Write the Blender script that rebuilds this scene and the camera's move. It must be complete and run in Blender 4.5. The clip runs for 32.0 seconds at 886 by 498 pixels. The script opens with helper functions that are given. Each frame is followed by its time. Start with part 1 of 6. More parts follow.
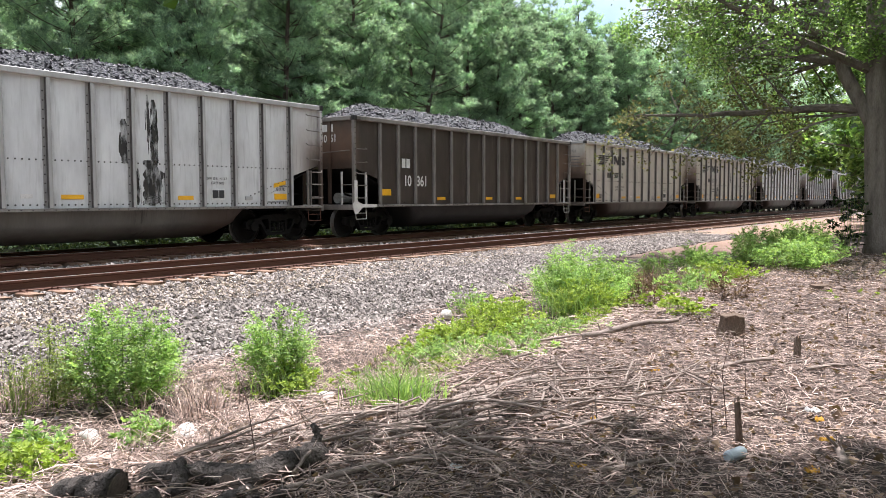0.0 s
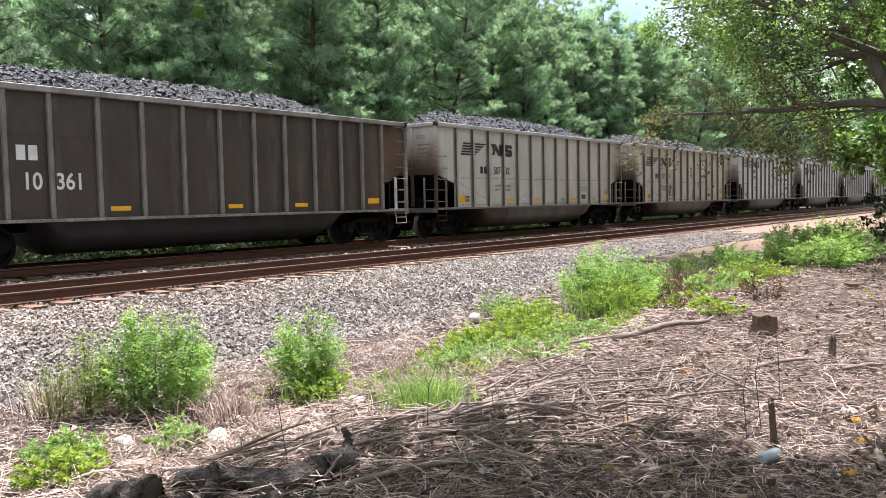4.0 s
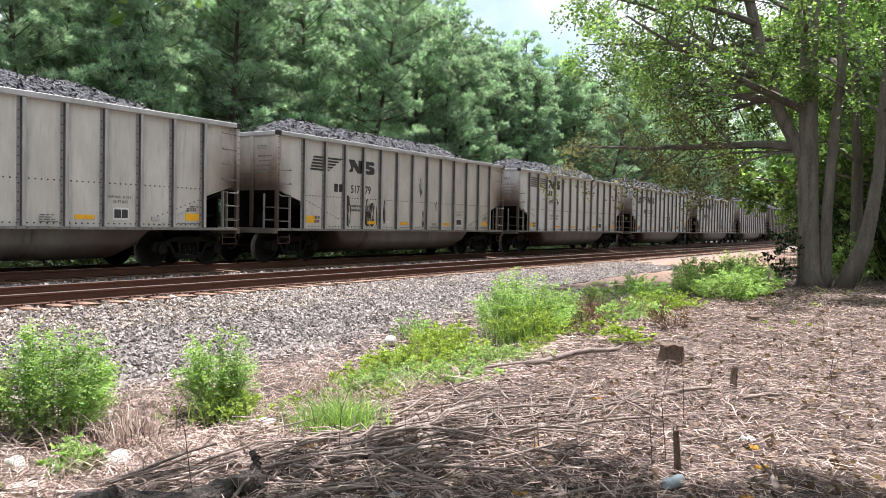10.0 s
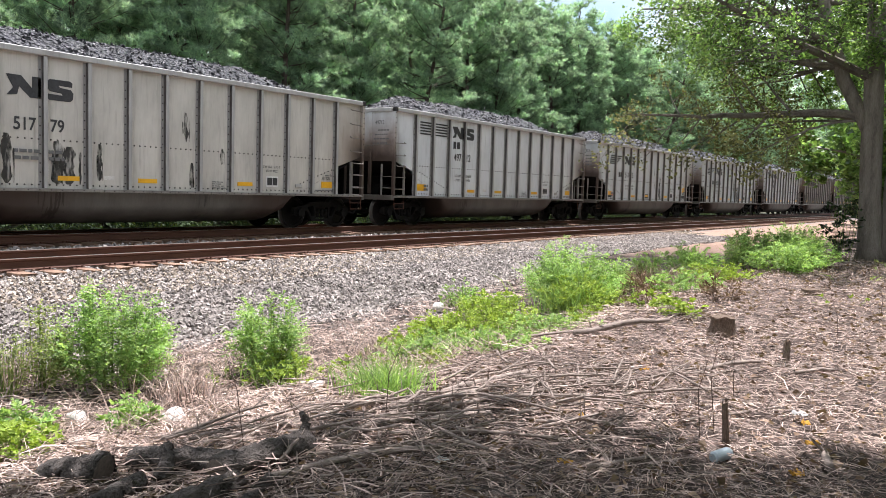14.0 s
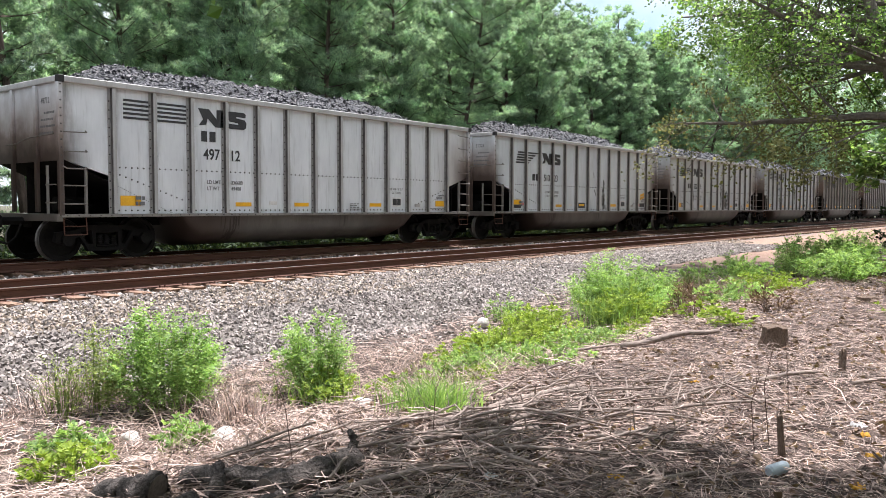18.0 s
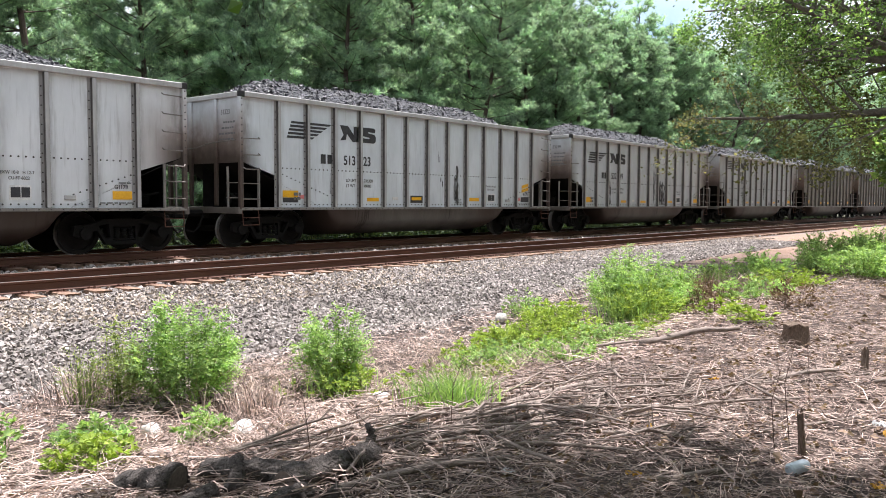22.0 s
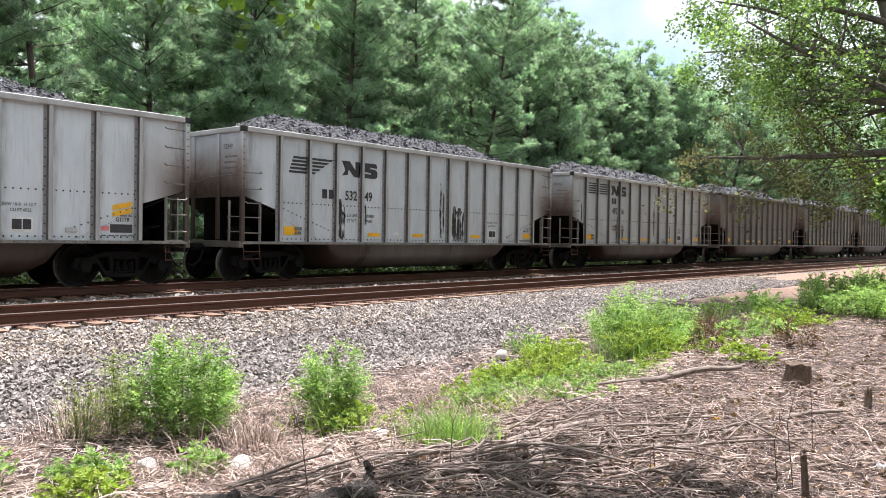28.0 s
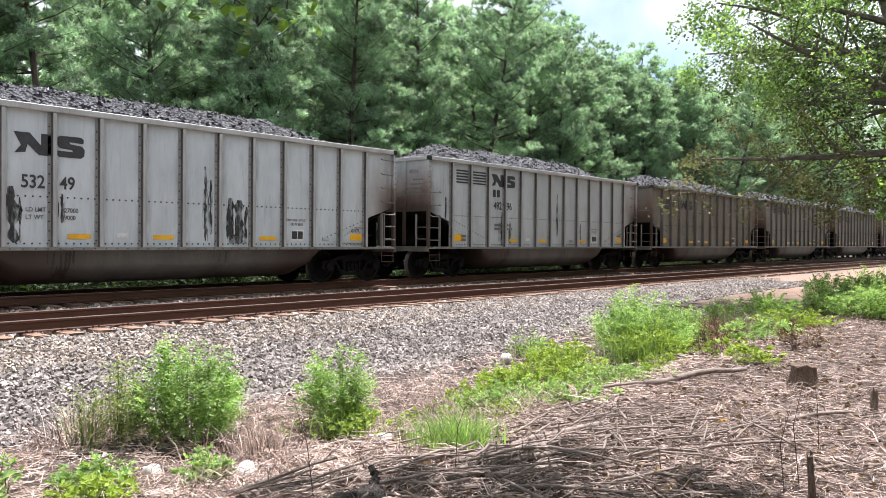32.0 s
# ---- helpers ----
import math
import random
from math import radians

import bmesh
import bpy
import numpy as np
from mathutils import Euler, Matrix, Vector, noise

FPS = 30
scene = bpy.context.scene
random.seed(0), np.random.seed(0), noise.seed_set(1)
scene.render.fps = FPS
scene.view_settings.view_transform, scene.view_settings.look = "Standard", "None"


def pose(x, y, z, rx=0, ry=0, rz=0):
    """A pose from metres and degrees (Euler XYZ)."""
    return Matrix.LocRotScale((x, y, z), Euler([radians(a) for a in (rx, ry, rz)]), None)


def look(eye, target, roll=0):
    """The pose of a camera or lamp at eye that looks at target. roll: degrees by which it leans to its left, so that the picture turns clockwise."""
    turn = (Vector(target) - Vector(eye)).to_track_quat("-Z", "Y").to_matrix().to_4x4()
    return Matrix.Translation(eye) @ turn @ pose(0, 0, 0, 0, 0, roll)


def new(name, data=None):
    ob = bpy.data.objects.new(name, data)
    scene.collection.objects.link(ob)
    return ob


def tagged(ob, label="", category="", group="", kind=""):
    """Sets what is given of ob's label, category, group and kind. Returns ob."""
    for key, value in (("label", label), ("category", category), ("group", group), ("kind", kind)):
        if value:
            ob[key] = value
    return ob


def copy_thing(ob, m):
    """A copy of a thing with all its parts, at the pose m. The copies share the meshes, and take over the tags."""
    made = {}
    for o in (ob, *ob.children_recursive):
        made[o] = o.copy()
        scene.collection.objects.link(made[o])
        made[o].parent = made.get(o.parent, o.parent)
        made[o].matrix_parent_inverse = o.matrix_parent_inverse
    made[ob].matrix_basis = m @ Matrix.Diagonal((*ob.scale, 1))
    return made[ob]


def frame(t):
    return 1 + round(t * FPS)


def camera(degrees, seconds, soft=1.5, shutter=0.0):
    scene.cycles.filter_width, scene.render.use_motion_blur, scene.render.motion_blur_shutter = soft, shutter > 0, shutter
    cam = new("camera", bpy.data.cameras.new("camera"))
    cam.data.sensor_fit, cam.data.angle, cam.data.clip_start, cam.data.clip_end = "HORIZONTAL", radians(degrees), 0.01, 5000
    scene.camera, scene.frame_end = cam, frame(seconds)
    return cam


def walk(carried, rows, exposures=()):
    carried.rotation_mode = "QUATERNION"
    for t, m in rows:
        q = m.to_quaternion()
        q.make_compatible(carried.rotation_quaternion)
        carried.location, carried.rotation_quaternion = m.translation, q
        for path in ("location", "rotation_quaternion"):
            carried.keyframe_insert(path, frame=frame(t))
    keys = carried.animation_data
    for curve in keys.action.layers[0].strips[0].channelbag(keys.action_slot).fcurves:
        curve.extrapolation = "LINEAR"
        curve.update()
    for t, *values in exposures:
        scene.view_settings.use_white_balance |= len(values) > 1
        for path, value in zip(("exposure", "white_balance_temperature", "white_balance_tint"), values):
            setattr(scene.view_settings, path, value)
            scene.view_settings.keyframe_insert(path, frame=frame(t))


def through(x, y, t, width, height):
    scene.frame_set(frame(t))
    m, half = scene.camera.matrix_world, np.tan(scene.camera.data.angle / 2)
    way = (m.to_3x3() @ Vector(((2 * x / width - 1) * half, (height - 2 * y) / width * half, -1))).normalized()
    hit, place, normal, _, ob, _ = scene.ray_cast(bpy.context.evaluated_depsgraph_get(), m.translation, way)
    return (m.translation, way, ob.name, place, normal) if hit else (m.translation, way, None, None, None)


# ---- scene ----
cam = camera(57.88, 32.0, soft=0.55)
EYE = (0.0, 0.0, 1.19)
# seconds, yaw, pitch, roll of a hand-held camera that stands and pans a little
TURNS = [
    (0, -54.24, -3.59, 0.17), (0.5, -53.97, -3.76, 0.20), (1, -53.70, -3.91, 0.22), (1.5, -53.47, -4.03, 0.26), (2, -53.16, -3.97, 0.38),
    (2.5, -52.88, -3.86, 0.49), (3, -52.77, -3.72, 0.59), (3.5, -52.62, -3.54, 0.84), (5.5, -51.25, -2.37, 1.61), (6, -51.16, -2.03, 1.56),
    (6.5, -51.46, -1.79, 1.37), (7, -52.04, -1.68, 1.23), (7.5, -52.77, -1.76, 1.04), (8, -53.63, -1.88, 0.81), (8.5, -54.84, -1.86, 0.45),
    (9, -56.30, -1.71, -0.03), (9.5, -57.48, -1.66, -0.60), (10, -58.06, -1.70, -1.06), (10.5, -58.08, -1.84, -1.33), (11, -57.64, -1.94, -1.54),
    (11.5, -57.09, -2.13, -1.70), (12, -56.41, -2.46, -1.94), (12.5, -55.72, -2.89, -2.12), (13, -55.16, -3.35, -2.12), (13.5, -54.84, -3.79, -1.98),
    (14, -54.55, -4.11, -1.69), (14.5, -53.98, -4.46, -1.50), (16.5, -51.60, -3.80, -0.48), (17, -51.61, -3.40, -0.26), (17.5, -51.61, -3.11, -0.17),
    (18, -51.55, -3.04, -0.14), (18.5, -51.40, -3.09, -0.05), (19, -51.12, -3.14, 0.12), (19.5, -50.75, -3.28, 0.18), (20, -50.57, -3.41, 0.18),
    (20.5, -50.43, -3.60, 0.04), (21, -50.42, -3.75, -0.17), (21.5, -50.34, -3.68, -0.29), (22, -50.22, -3.40, -0.33), (22.5, -50.07, -3.00, -0.23),
    (23, -50.03, -2.63, -0.11), (23.5, -50.07, -2.33, -0.01), (24, -50.15, -2.11, -0.01), (24.5, -50.15, -1.89, 0.01), (25, -50.09, -1.68, -0.01),
    (25.5, -50.00, -1.55, -0.12), (27.5, -50.00, -1.27, -0.69), (28, -50.12, -0.84, -0.89), (28.5, -50.17, -0.38, -1.10), (29, -50.21, -0.02, -1.23),
    (29.5, -50.27, 0.16, -1.34), (30, -50.27, 0.25, -1.32), (30.5, -50.29, 0.24, -1.22), (31, -50.19, 0.11, -1.05), (31.5, -50.04, -0.15, -0.77),
    (32, -49.88, -0.56, -0.41),
]
walk(cam, [(t, pose(*EYE, 90 + p, r, y)) for t, y, p, r in TURNS], exposures=[(0, 1.08), (32, 1.08)])

# ---------------------------------------------------------------- light
SUN_EL, SUN_AZ = radians(75), radians(80)          # azimuth from +Y, towards +X positive
world = bpy.data.worlds.new("sky")
scene.world = world
world.use_nodes = True
wn, wl = world.node_tree.nodes, world.node_tree.links
wn.clear()
w_out, w_bg = wn.new("ShaderNodeOutputWorld"), wn.new("ShaderNodeBackground")
w_sky = wn.new("ShaderNodeTexSky")
w_sky.sky_type, w_sky.sun_disc = "NISHITA", False
w_sky.sun_elevation, w_sky.sun_rotation = SUN_EL, SUN_AZ
w_co, w_noise, w_ramp, w_mix = (wn.new("ShaderNodeTexCoord"), wn.new("ShaderNodeTexNoise"), wn.new("ShaderNodeValToRGB"), wn.new("ShaderNodeMixRGB"))
w_noise.inputs["Scale"].default_value, w_noise.inputs["Detail"].default_value = 3.2, 7
w_ramp.color_ramp.elements[0].position, w_ramp.color_ramp.elements[1].position = 0.30, 0.50
w_mix.inputs[2].default_value = (6.2, 6.6, 7.2, 1)
wl.new(w_co.outputs["Generated"], w_noise.inputs["Vector"])
wl.new(w_noise.outputs["Fac"], w_ramp.inputs[0])
wl.new(w_ramp.outputs[0], w_mix.inputs[0])
wl.new(w_sky.outputs[0], w_mix.inputs[1])
wl.new(w_mix.outputs[0], w_bg.inputs["Color"])
wl.new(w_bg.outputs[0], w_out.inputs["Surface"])
w_bg.inputs["Strength"].default_value = 0.10

sun = new("sun", bpy.data.lights.new("sun", "SUN"))
sun.data.energy, sun.data.angle, sun.data.color = 5.0, radians(0.6), (1.0, 0.958, 0.978)
SUN_WAY = Vector((math.sin(SUN_AZ) * math.cos(SUN_EL), math.cos(SUN_AZ) * math.cos(SUN_EL), math.sin(SUN_EL)))
sun.matrix_world = look(SUN_WAY * 100, (0, 0, 0))


# ---------------------------------------------------------------- materials
def node_material(name):
    m = bpy.data.materials.new(name)
    m.use_nodes = True
    nt = m.node_tree
    return m, nt, nt.nodes["Principled BSDF"]


def link(nt, a, b):
    nt.links.new(a, b)


def noise_of(nt, scale, detail=4.0, space="Object", stretch=None, rough=0.6):
    co, tx = nt.nodes.new("ShaderNodeTexCoord"), nt.nodes.new("ShaderNodeTexNoise")
    tx.inputs["Scale"].default_value, tx.inputs["Detail"].default_value = scale, detail
    tx.inputs["Roughness"].default_value = rough
    src = co.outputs[space]
    if stretch:
        mp = nt.nodes.new("ShaderNodeMapping")
        mp.inputs["Scale"].default_value = stretch[:3]
        if len(stretch) > 3:
            mp.inputs["Location"].default_value = stretch[3:]
        link(nt, src, mp.inputs["Vector"])
        src = mp.outputs[0]
    link(nt, src, tx.inputs["Vector"])
    return tx.outputs["Fac"]


def ramp_of(nt, fac, stops):
    r = nt.nodes.new("ShaderNodeValToRGB")
    e = r.color_ramp.elements
    while len(e) < len(stops):
        e.new(0.5)
    for el, (p, c) in zip(e, stops):
        el.position = p
        el.color = (c, c, c, 1) if isinstance(c, float) else (*c, 1)
    link(nt, fac, r.inputs[0])
    return r.outputs[0]


def mixed(nt, fac, a, b, how="MIX"):
    m = nt.nodes.new("ShaderNodeMixRGB")
    m.blend_type = how
    for sock, v in zip(m.inputs, (fac, a, b)):
        if isinstance(v, (int, float)):
            sock.default_value = v if sock.type == "VALUE" else (v, v, v, 1)
        elif isinstance(v, tuple):
            sock.default_value = (*v, 1)
        else:
            link(nt, v, sock)
    return m.outputs[0]


def bumped(nt, bsdf, height, strength, distance=0.01):
    b = nt.nodes.new("ShaderNodeBump")
    b.inputs["Strength"].default_value, b.inputs["Distance"].default_value = strength, distance
    link(nt, height, b.inputs["Height"])
    link(nt, b.outputs[0], bsdf.inputs["Normal"])


def grainy(name, dark, light, scale=6.0, fine=60.0, rough=0.8, metal=0.0, bump=0.3, dist=0.01, stretch=None, space="Object", island=0.0, spec=0.5):
    """A surface with large stains and fine grain between two colours."""
    m, nt, bsdf = node_material(name)
    big = noise_of(nt, scale, 5, space, stretch)
    small = noise_of(nt, fine, 3, space, stretch)
    fac = mixed(nt, 0.4, big, small)
    col = ramp_of(nt, fac, [(0.3, dark), (0.7, light)])
    if island:
        g = nt.nodes.new("ShaderNodeNewGeometry")
        v = ramp_of(nt, g.outputs["Random Per Island"], [(0.0, 1.0 - island), (1.0, 1.0 + island)])
        col = mixed(nt, 1.0, col, v, "MULTIPLY")
    link(nt, col, bsdf.inputs["Base Color"])
    bsdf.inputs["Roughness"].default_value, bsdf.inputs["Metallic"].default_value = rough, metal
    bsdf.inputs["Specular IOR Level"].default_value = spec
    if bump:
        bumped(nt, bsdf, small, bump, dist)
    return m


def leafy(name, stops, through=0.4, rough=0.55, patch=0.35, glow=(1.25, 1.3, 0.5), spec=0.12):
    """Leaves: colour by leaf and by clump, light passing through."""
    m, nt, bsdf = node_material(name)
    g = nt.nodes.new("ShaderNodeNewGeometry")
    col = ramp_of(nt, g.outputs["Random Per Island"], stops)
    clump = ramp_of(nt, noise_of(nt, 0.9, 2), [(0.35, 1.0 - patch), (0.65, 1.0 + patch)])
    col = mixed(nt, 1.0, col, clump, "MULTIPLY")
    link(nt, col, bsdf.inputs["Base Color"])
    bsdf.inputs["Roughness"].default_value = rough
    bsdf.inputs["Specular IOR Level"].default_value = spec
    tr, mx = nt.nodes.new("ShaderNodeBsdfTranslucent"), nt.nodes.new("ShaderNodeMixShader")
    warm = mixed(nt, 1.0, col, glow, "MULTIPLY")
    link(nt, warm, tr.inputs["Color"])
    mx.inputs[0].default_value = through
    link(nt, bsdf.outputs[0], mx.inputs[1])
    link(nt, tr.outputs[0], mx.inputs[2])
    link(nt, mx.outputs[0], nt.nodes["Material Output"].inputs["Surface"])
    return m


def car_paint(name, dark, light, drip, seed, reach=0.0, strip=False, sooty=True):
    """Weathered steel paint: streaks, sooty ends, tar drips, rusty freckles. Coordinates are the wagon's own metres."""
    m, nt, bsdf = node_material(name)
    fac = mixed(nt, 0.22, noise_of(nt, 1.3, 5, "Object", (1, 1, 0.5, seed, 0, 0)), noise_of(nt, 9, 4, "Object", (3, 3, 0.35, seed, 0, 0)))
    col = ramp_of(nt, fac, [(0.3, dark), (0.66, light)])
    streak = ramp_of(nt, noise_of(nt, 2.6, 6, "Object", (4.2, 4.2, 0.32, 0, seed, 0)), [(0.56, 0.0), (0.75, 1.0)])
    col = mixed(nt, mixed(nt, 1.0, streak, 0.30, "MULTIPLY"), col, (0.07, 0.055, 0.042))
    if drip:
        where = ramp_of(nt, noise_of(nt, 0.42, 1, "Object", (1, 0.1, 0.25, seed * 3.1, 0, 0)), [(0.56 - 0.06 * drip, 0.0), (0.62 - 0.06 * drip, 1.0)])
        tar = ramp_of(nt, noise_of(nt, 3.0, 6, "Object", (3.0, 1, 0.26, seed, 7, seed)), [(0.56, 0.0), (0.60, 1.0)])
        col = mixed(nt, mixed(nt, 1.0, where, tar, "MULTIPLY"), col, (0.012, 0.011, 0.011))
    # soot and brake dust on the two ends, with the shade below the slope sheets painted in
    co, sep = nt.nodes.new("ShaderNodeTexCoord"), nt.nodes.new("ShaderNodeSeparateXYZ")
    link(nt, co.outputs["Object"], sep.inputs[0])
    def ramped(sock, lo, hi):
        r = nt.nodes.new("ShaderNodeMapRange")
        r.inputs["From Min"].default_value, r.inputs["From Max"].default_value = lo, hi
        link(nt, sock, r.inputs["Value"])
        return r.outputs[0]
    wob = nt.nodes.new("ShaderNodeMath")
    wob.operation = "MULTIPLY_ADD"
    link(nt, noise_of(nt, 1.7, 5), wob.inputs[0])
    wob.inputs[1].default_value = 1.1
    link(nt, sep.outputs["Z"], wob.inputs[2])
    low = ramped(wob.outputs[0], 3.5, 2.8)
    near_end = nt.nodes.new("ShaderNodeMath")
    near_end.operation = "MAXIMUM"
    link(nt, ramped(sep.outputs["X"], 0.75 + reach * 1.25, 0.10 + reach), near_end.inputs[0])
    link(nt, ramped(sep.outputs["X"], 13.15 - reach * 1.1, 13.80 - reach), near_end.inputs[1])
    soot_and_shade = mixed(nt, 1.0, low, near_end.outputs[0], "MULTIPLY")
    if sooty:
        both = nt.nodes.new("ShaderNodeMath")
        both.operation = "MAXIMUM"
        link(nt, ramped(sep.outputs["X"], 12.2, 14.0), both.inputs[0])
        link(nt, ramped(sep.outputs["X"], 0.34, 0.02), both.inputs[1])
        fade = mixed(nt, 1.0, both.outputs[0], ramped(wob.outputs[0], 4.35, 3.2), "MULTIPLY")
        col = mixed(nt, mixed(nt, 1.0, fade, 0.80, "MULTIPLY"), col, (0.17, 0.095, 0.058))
        col = mixed(nt, mixed(nt, 1.0, soot_and_shade, 0.9, "MULTIPLY"), col, (0.036, 0.021, 0.015))
    if sooty and reach == 0.0:                              # darker streaks beside the posts, broken up by noise
        off, near = nt.nodes.new("ShaderNodeMath"), nt.nodes.new("ShaderNodeMath")
        off.operation, near.operation = "SUBTRACT", "PINGPONG"
        link(nt, sep.outputs["X"], off.inputs[0])
        off.inputs[1].default_value, near.inputs[1].default_value = 1.17, 0.485
        link(nt, off.outputs[0], near.inputs[0])
        post_streak = mixed(nt, 1.0, ramped(near.outputs[0], 0.24, 0.07), ramp_of(nt, noise_of(nt, 3.0, 5, "Object", (2.5, 1, 0.5, seed, 2, 0)), [(0.40, 0.0), (0.68, 0.55)]), "MULTIPLY")
        col = mixed(nt, post_streak, col, (0.11, 0.095, 0.082))
    if strip:                                               # the webs of each post, darker than its face
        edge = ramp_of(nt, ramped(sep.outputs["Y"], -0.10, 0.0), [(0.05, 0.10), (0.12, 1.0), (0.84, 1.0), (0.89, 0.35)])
        web_dark = ramp_of(nt, noise_of(nt, 4, 5, "Object", (1, 1, 0.5)), [(0.35, (0.032, 0.029, 0.027)), (0.65, (0.115, 0.105, 0.098))])
        col = mixed(nt, edge, col, web_dark)
    link(nt, col, bsdf.inputs["Base Color"])
    bsdf.inputs["Roughness"].default_value = 0.55
    bumped(nt, bsdf, noise_of(nt, 2.2, 3), 0.25, 0.02)
    return m


M = {}
M["ballast"] = grainy("ballast_stone", (0.115, 0.098, 0.090), (0.41, 0.362, 0.335), 2.0, 30, 0.9, bump=0.4, island=0.6)
M["ballast_tan"] = grainy("dusty_tan_ballast_stone", (0.16, 0.122, 0.094), (0.50, 0.42, 0.345), 2.0, 30, 0.9, bump=0.4, island=0.5)
M["rail"] = grainy("rusty_rail_steel", (0.055, 0.022, 0.013), (0.12, 0.05, 0.03), 3, 40, 0.75, 0.2, 0.3, 0.004, (0.4, 3, 3))
M["rail_top"] = grainy("worn_rail_head", (0.30, 0.27, 0.24), (0.55, 0.52, 0.48), 3, 60, 0.32, 0.85, 0.05, 0.002, (0.2, 6, 6))
M["tie"] = grainy("weathered_tie_wood", (0.10, 0.055, 0.035), (0.36, 0.23, 0.16), 4, 40, 0.9, bump=0.5, dist=0.01, stretch=(6, 0.7, 3))
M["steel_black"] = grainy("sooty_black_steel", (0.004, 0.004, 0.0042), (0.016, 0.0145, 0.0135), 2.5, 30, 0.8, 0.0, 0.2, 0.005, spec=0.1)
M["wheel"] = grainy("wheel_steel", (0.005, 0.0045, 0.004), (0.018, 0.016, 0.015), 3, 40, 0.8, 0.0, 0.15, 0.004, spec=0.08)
M["bright_steel"] = grainy("worn_bright_steel", (0.07, 0.065, 0.06), (0.24, 0.23, 0.22), 4, 50, 0.42, 0.6, 0.1, 0.003)
M["grab"] = grainy("galvanised_grab_iron", (0.05, 0.042, 0.036), (0.24, 0.215, 0.19), 3, 40, 0.55, 0.0, 0.1, 0.003)
M["cap"] = grainy("black_corner_casting", (0.006, 0.006, 0.006), (0.022, 0.020, 0.019), 4, 40, 0.7, bump=0.1)
M["white_paint"] = grainy("chipped_white_paint", (0.42, 0.41, 0.39), (0.75, 0.74, 0.72), 3, 30, 0.5, 0.0, 0.1, 0.003)
M["yellow"] = grainy("yellow_reflector", (0.62, 0.30, 0.012), (0.85, 0.47, 0.02), 3, 25, 0.4, bump=0)
M["reservoir"] = grainy("dusty_grey_reservoir", (0.16, 0.155, 0.15), (0.45, 0.44, 0.43), 3, 30, 0.6, bump=0.1)
M["red_tag"] = grainy("faded_red_tag", (0.5, 0.12, 0.12), (0.7, 0.25, 0.24), 5, 40, 0.6, bump=0)
M["decal_black"] = grainy("faded_black_lettering", (0.018, 0.018, 0.02), (0.05, 0.05, 0.055), 5, 40, 0.6, bump=0)
M["decal_white"] = grainy("white_lettering", (0.5, 0.5, 0.49), (0.75, 0.75, 0.73), 5, 40, 0.6, bump=0)
M["decal_grey"] = grainy("small_grey_lettering", (0.09, 0.09, 0.09), (0.16, 0.16, 0.16), 5, 40, 0.6, bump=0)
M["coal"], _nt, _b = node_material("coal_lumps")
_vo = _nt.nodes.new("ShaderNodeTexVoronoi")
_vo.inputs["Scale"].default_value = 13
link(_nt, _nt.nodes.new("ShaderNodeTexCoord").outputs["Object"], _vo.inputs["Vector"])
link(_nt, ramp_of(_nt, _vo.outputs["Color"], [(0.15, (0.006, 0.006, 0.008)), (0.6, (0.021, 0.020, 0.025)), (0.95, (0.068, 0.064, 0.078))]), _b.inputs["Base Color"])
_b.inputs["Roughness"].default_value = 0.42
bumped(_nt, _b, _vo.outputs["Distance"], 1.0, 0.08)
M["bark"] = grainy("grey_brown_bark", (0.08, 0.064, 0.052), (0.25, 0.22, 0.19), 3, 22, 0.95, bump=0.9, dist=0.03, stretch=(2.5, 2.5, 0.5))
M["limb_bark"] = grainy("dark_limb_bark", (0.06, 0.05, 0.042), (0.20, 0.17, 0.145), 3, 22, 0.95, bump=0.9, dist=0.03)
M["pine_bark"] = grainy("dark_pine_bark", (0.04, 0.03, 0.024), (0.13, 0.09, 0.07), 3, 18, 0.95, bump=0.8, dist=0.03, stretch=(2.5, 2.5, 0.5))
M["log_bark"] = grainy("dark_log_bark", (0.012, 0.010, 0.009), (0.17, 0.148, 0.135), 9, 60, 0.95, bump=1.0, dist=0.04, spec=0.2)
M["stump_bark"] = grainy("brown_stump_bark", (0.07, 0.045, 0.032), (0.24, 0.17, 0.125), 6, 40, 0.95, bump=0.9, dist=0.03, stretch=(2.5, 2.5, 0.6))
M["cut_wood"] = grainy("weathered_cut_wood", (0.06, 0.046, 0.038), (0.19, 0.155, 0.13), 6, 50, 0.9, bump=0.4, dist=0.005)
M["stick"] = grainy("bleached_sticks", (0.075, 0.050, 0.042), (0.50, 0.39, 0.335), 5, 60, 0.9, bump=0.2, island=0.9)
M["branch"] = grainy("weathered_branch_bark", (0.075, 0.055, 0.047), (0.40, 0.325, 0.28), 9, 60, 0.95, bump=0.6, dist=0.01, stretch=(1, 1, 2.5))
M["straw"] = grainy("dry_straw", (0.20, 0.14, 0.115), (0.66, 0.52, 0.45), 3, 50, 0.9, bump=0, island=0.85)
M["bark_bits"] = grainy("dark_bark_bits", (0.035, 0.022, 0.018), (0.20, 0.13, 0.105), 5, 60, 0.9, bump=0, island=0.6)
M["tar"], _nt, _b = node_material("tar_streak")
link(_nt, ramp_of(_nt, noise_of(_nt, 4, 4), [(0.3, (0.010, 0.010, 0.010)), (0.7, (0.045, 0.041, 0.037))]), _b.inputs["Base Color"])
_b.inputs["Roughness"].default_value = 0.55
_thin, _mx = _nt.nodes.new("ShaderNodeBsdfTransparent"), _nt.nodes.new("ShaderNodeMixShader")
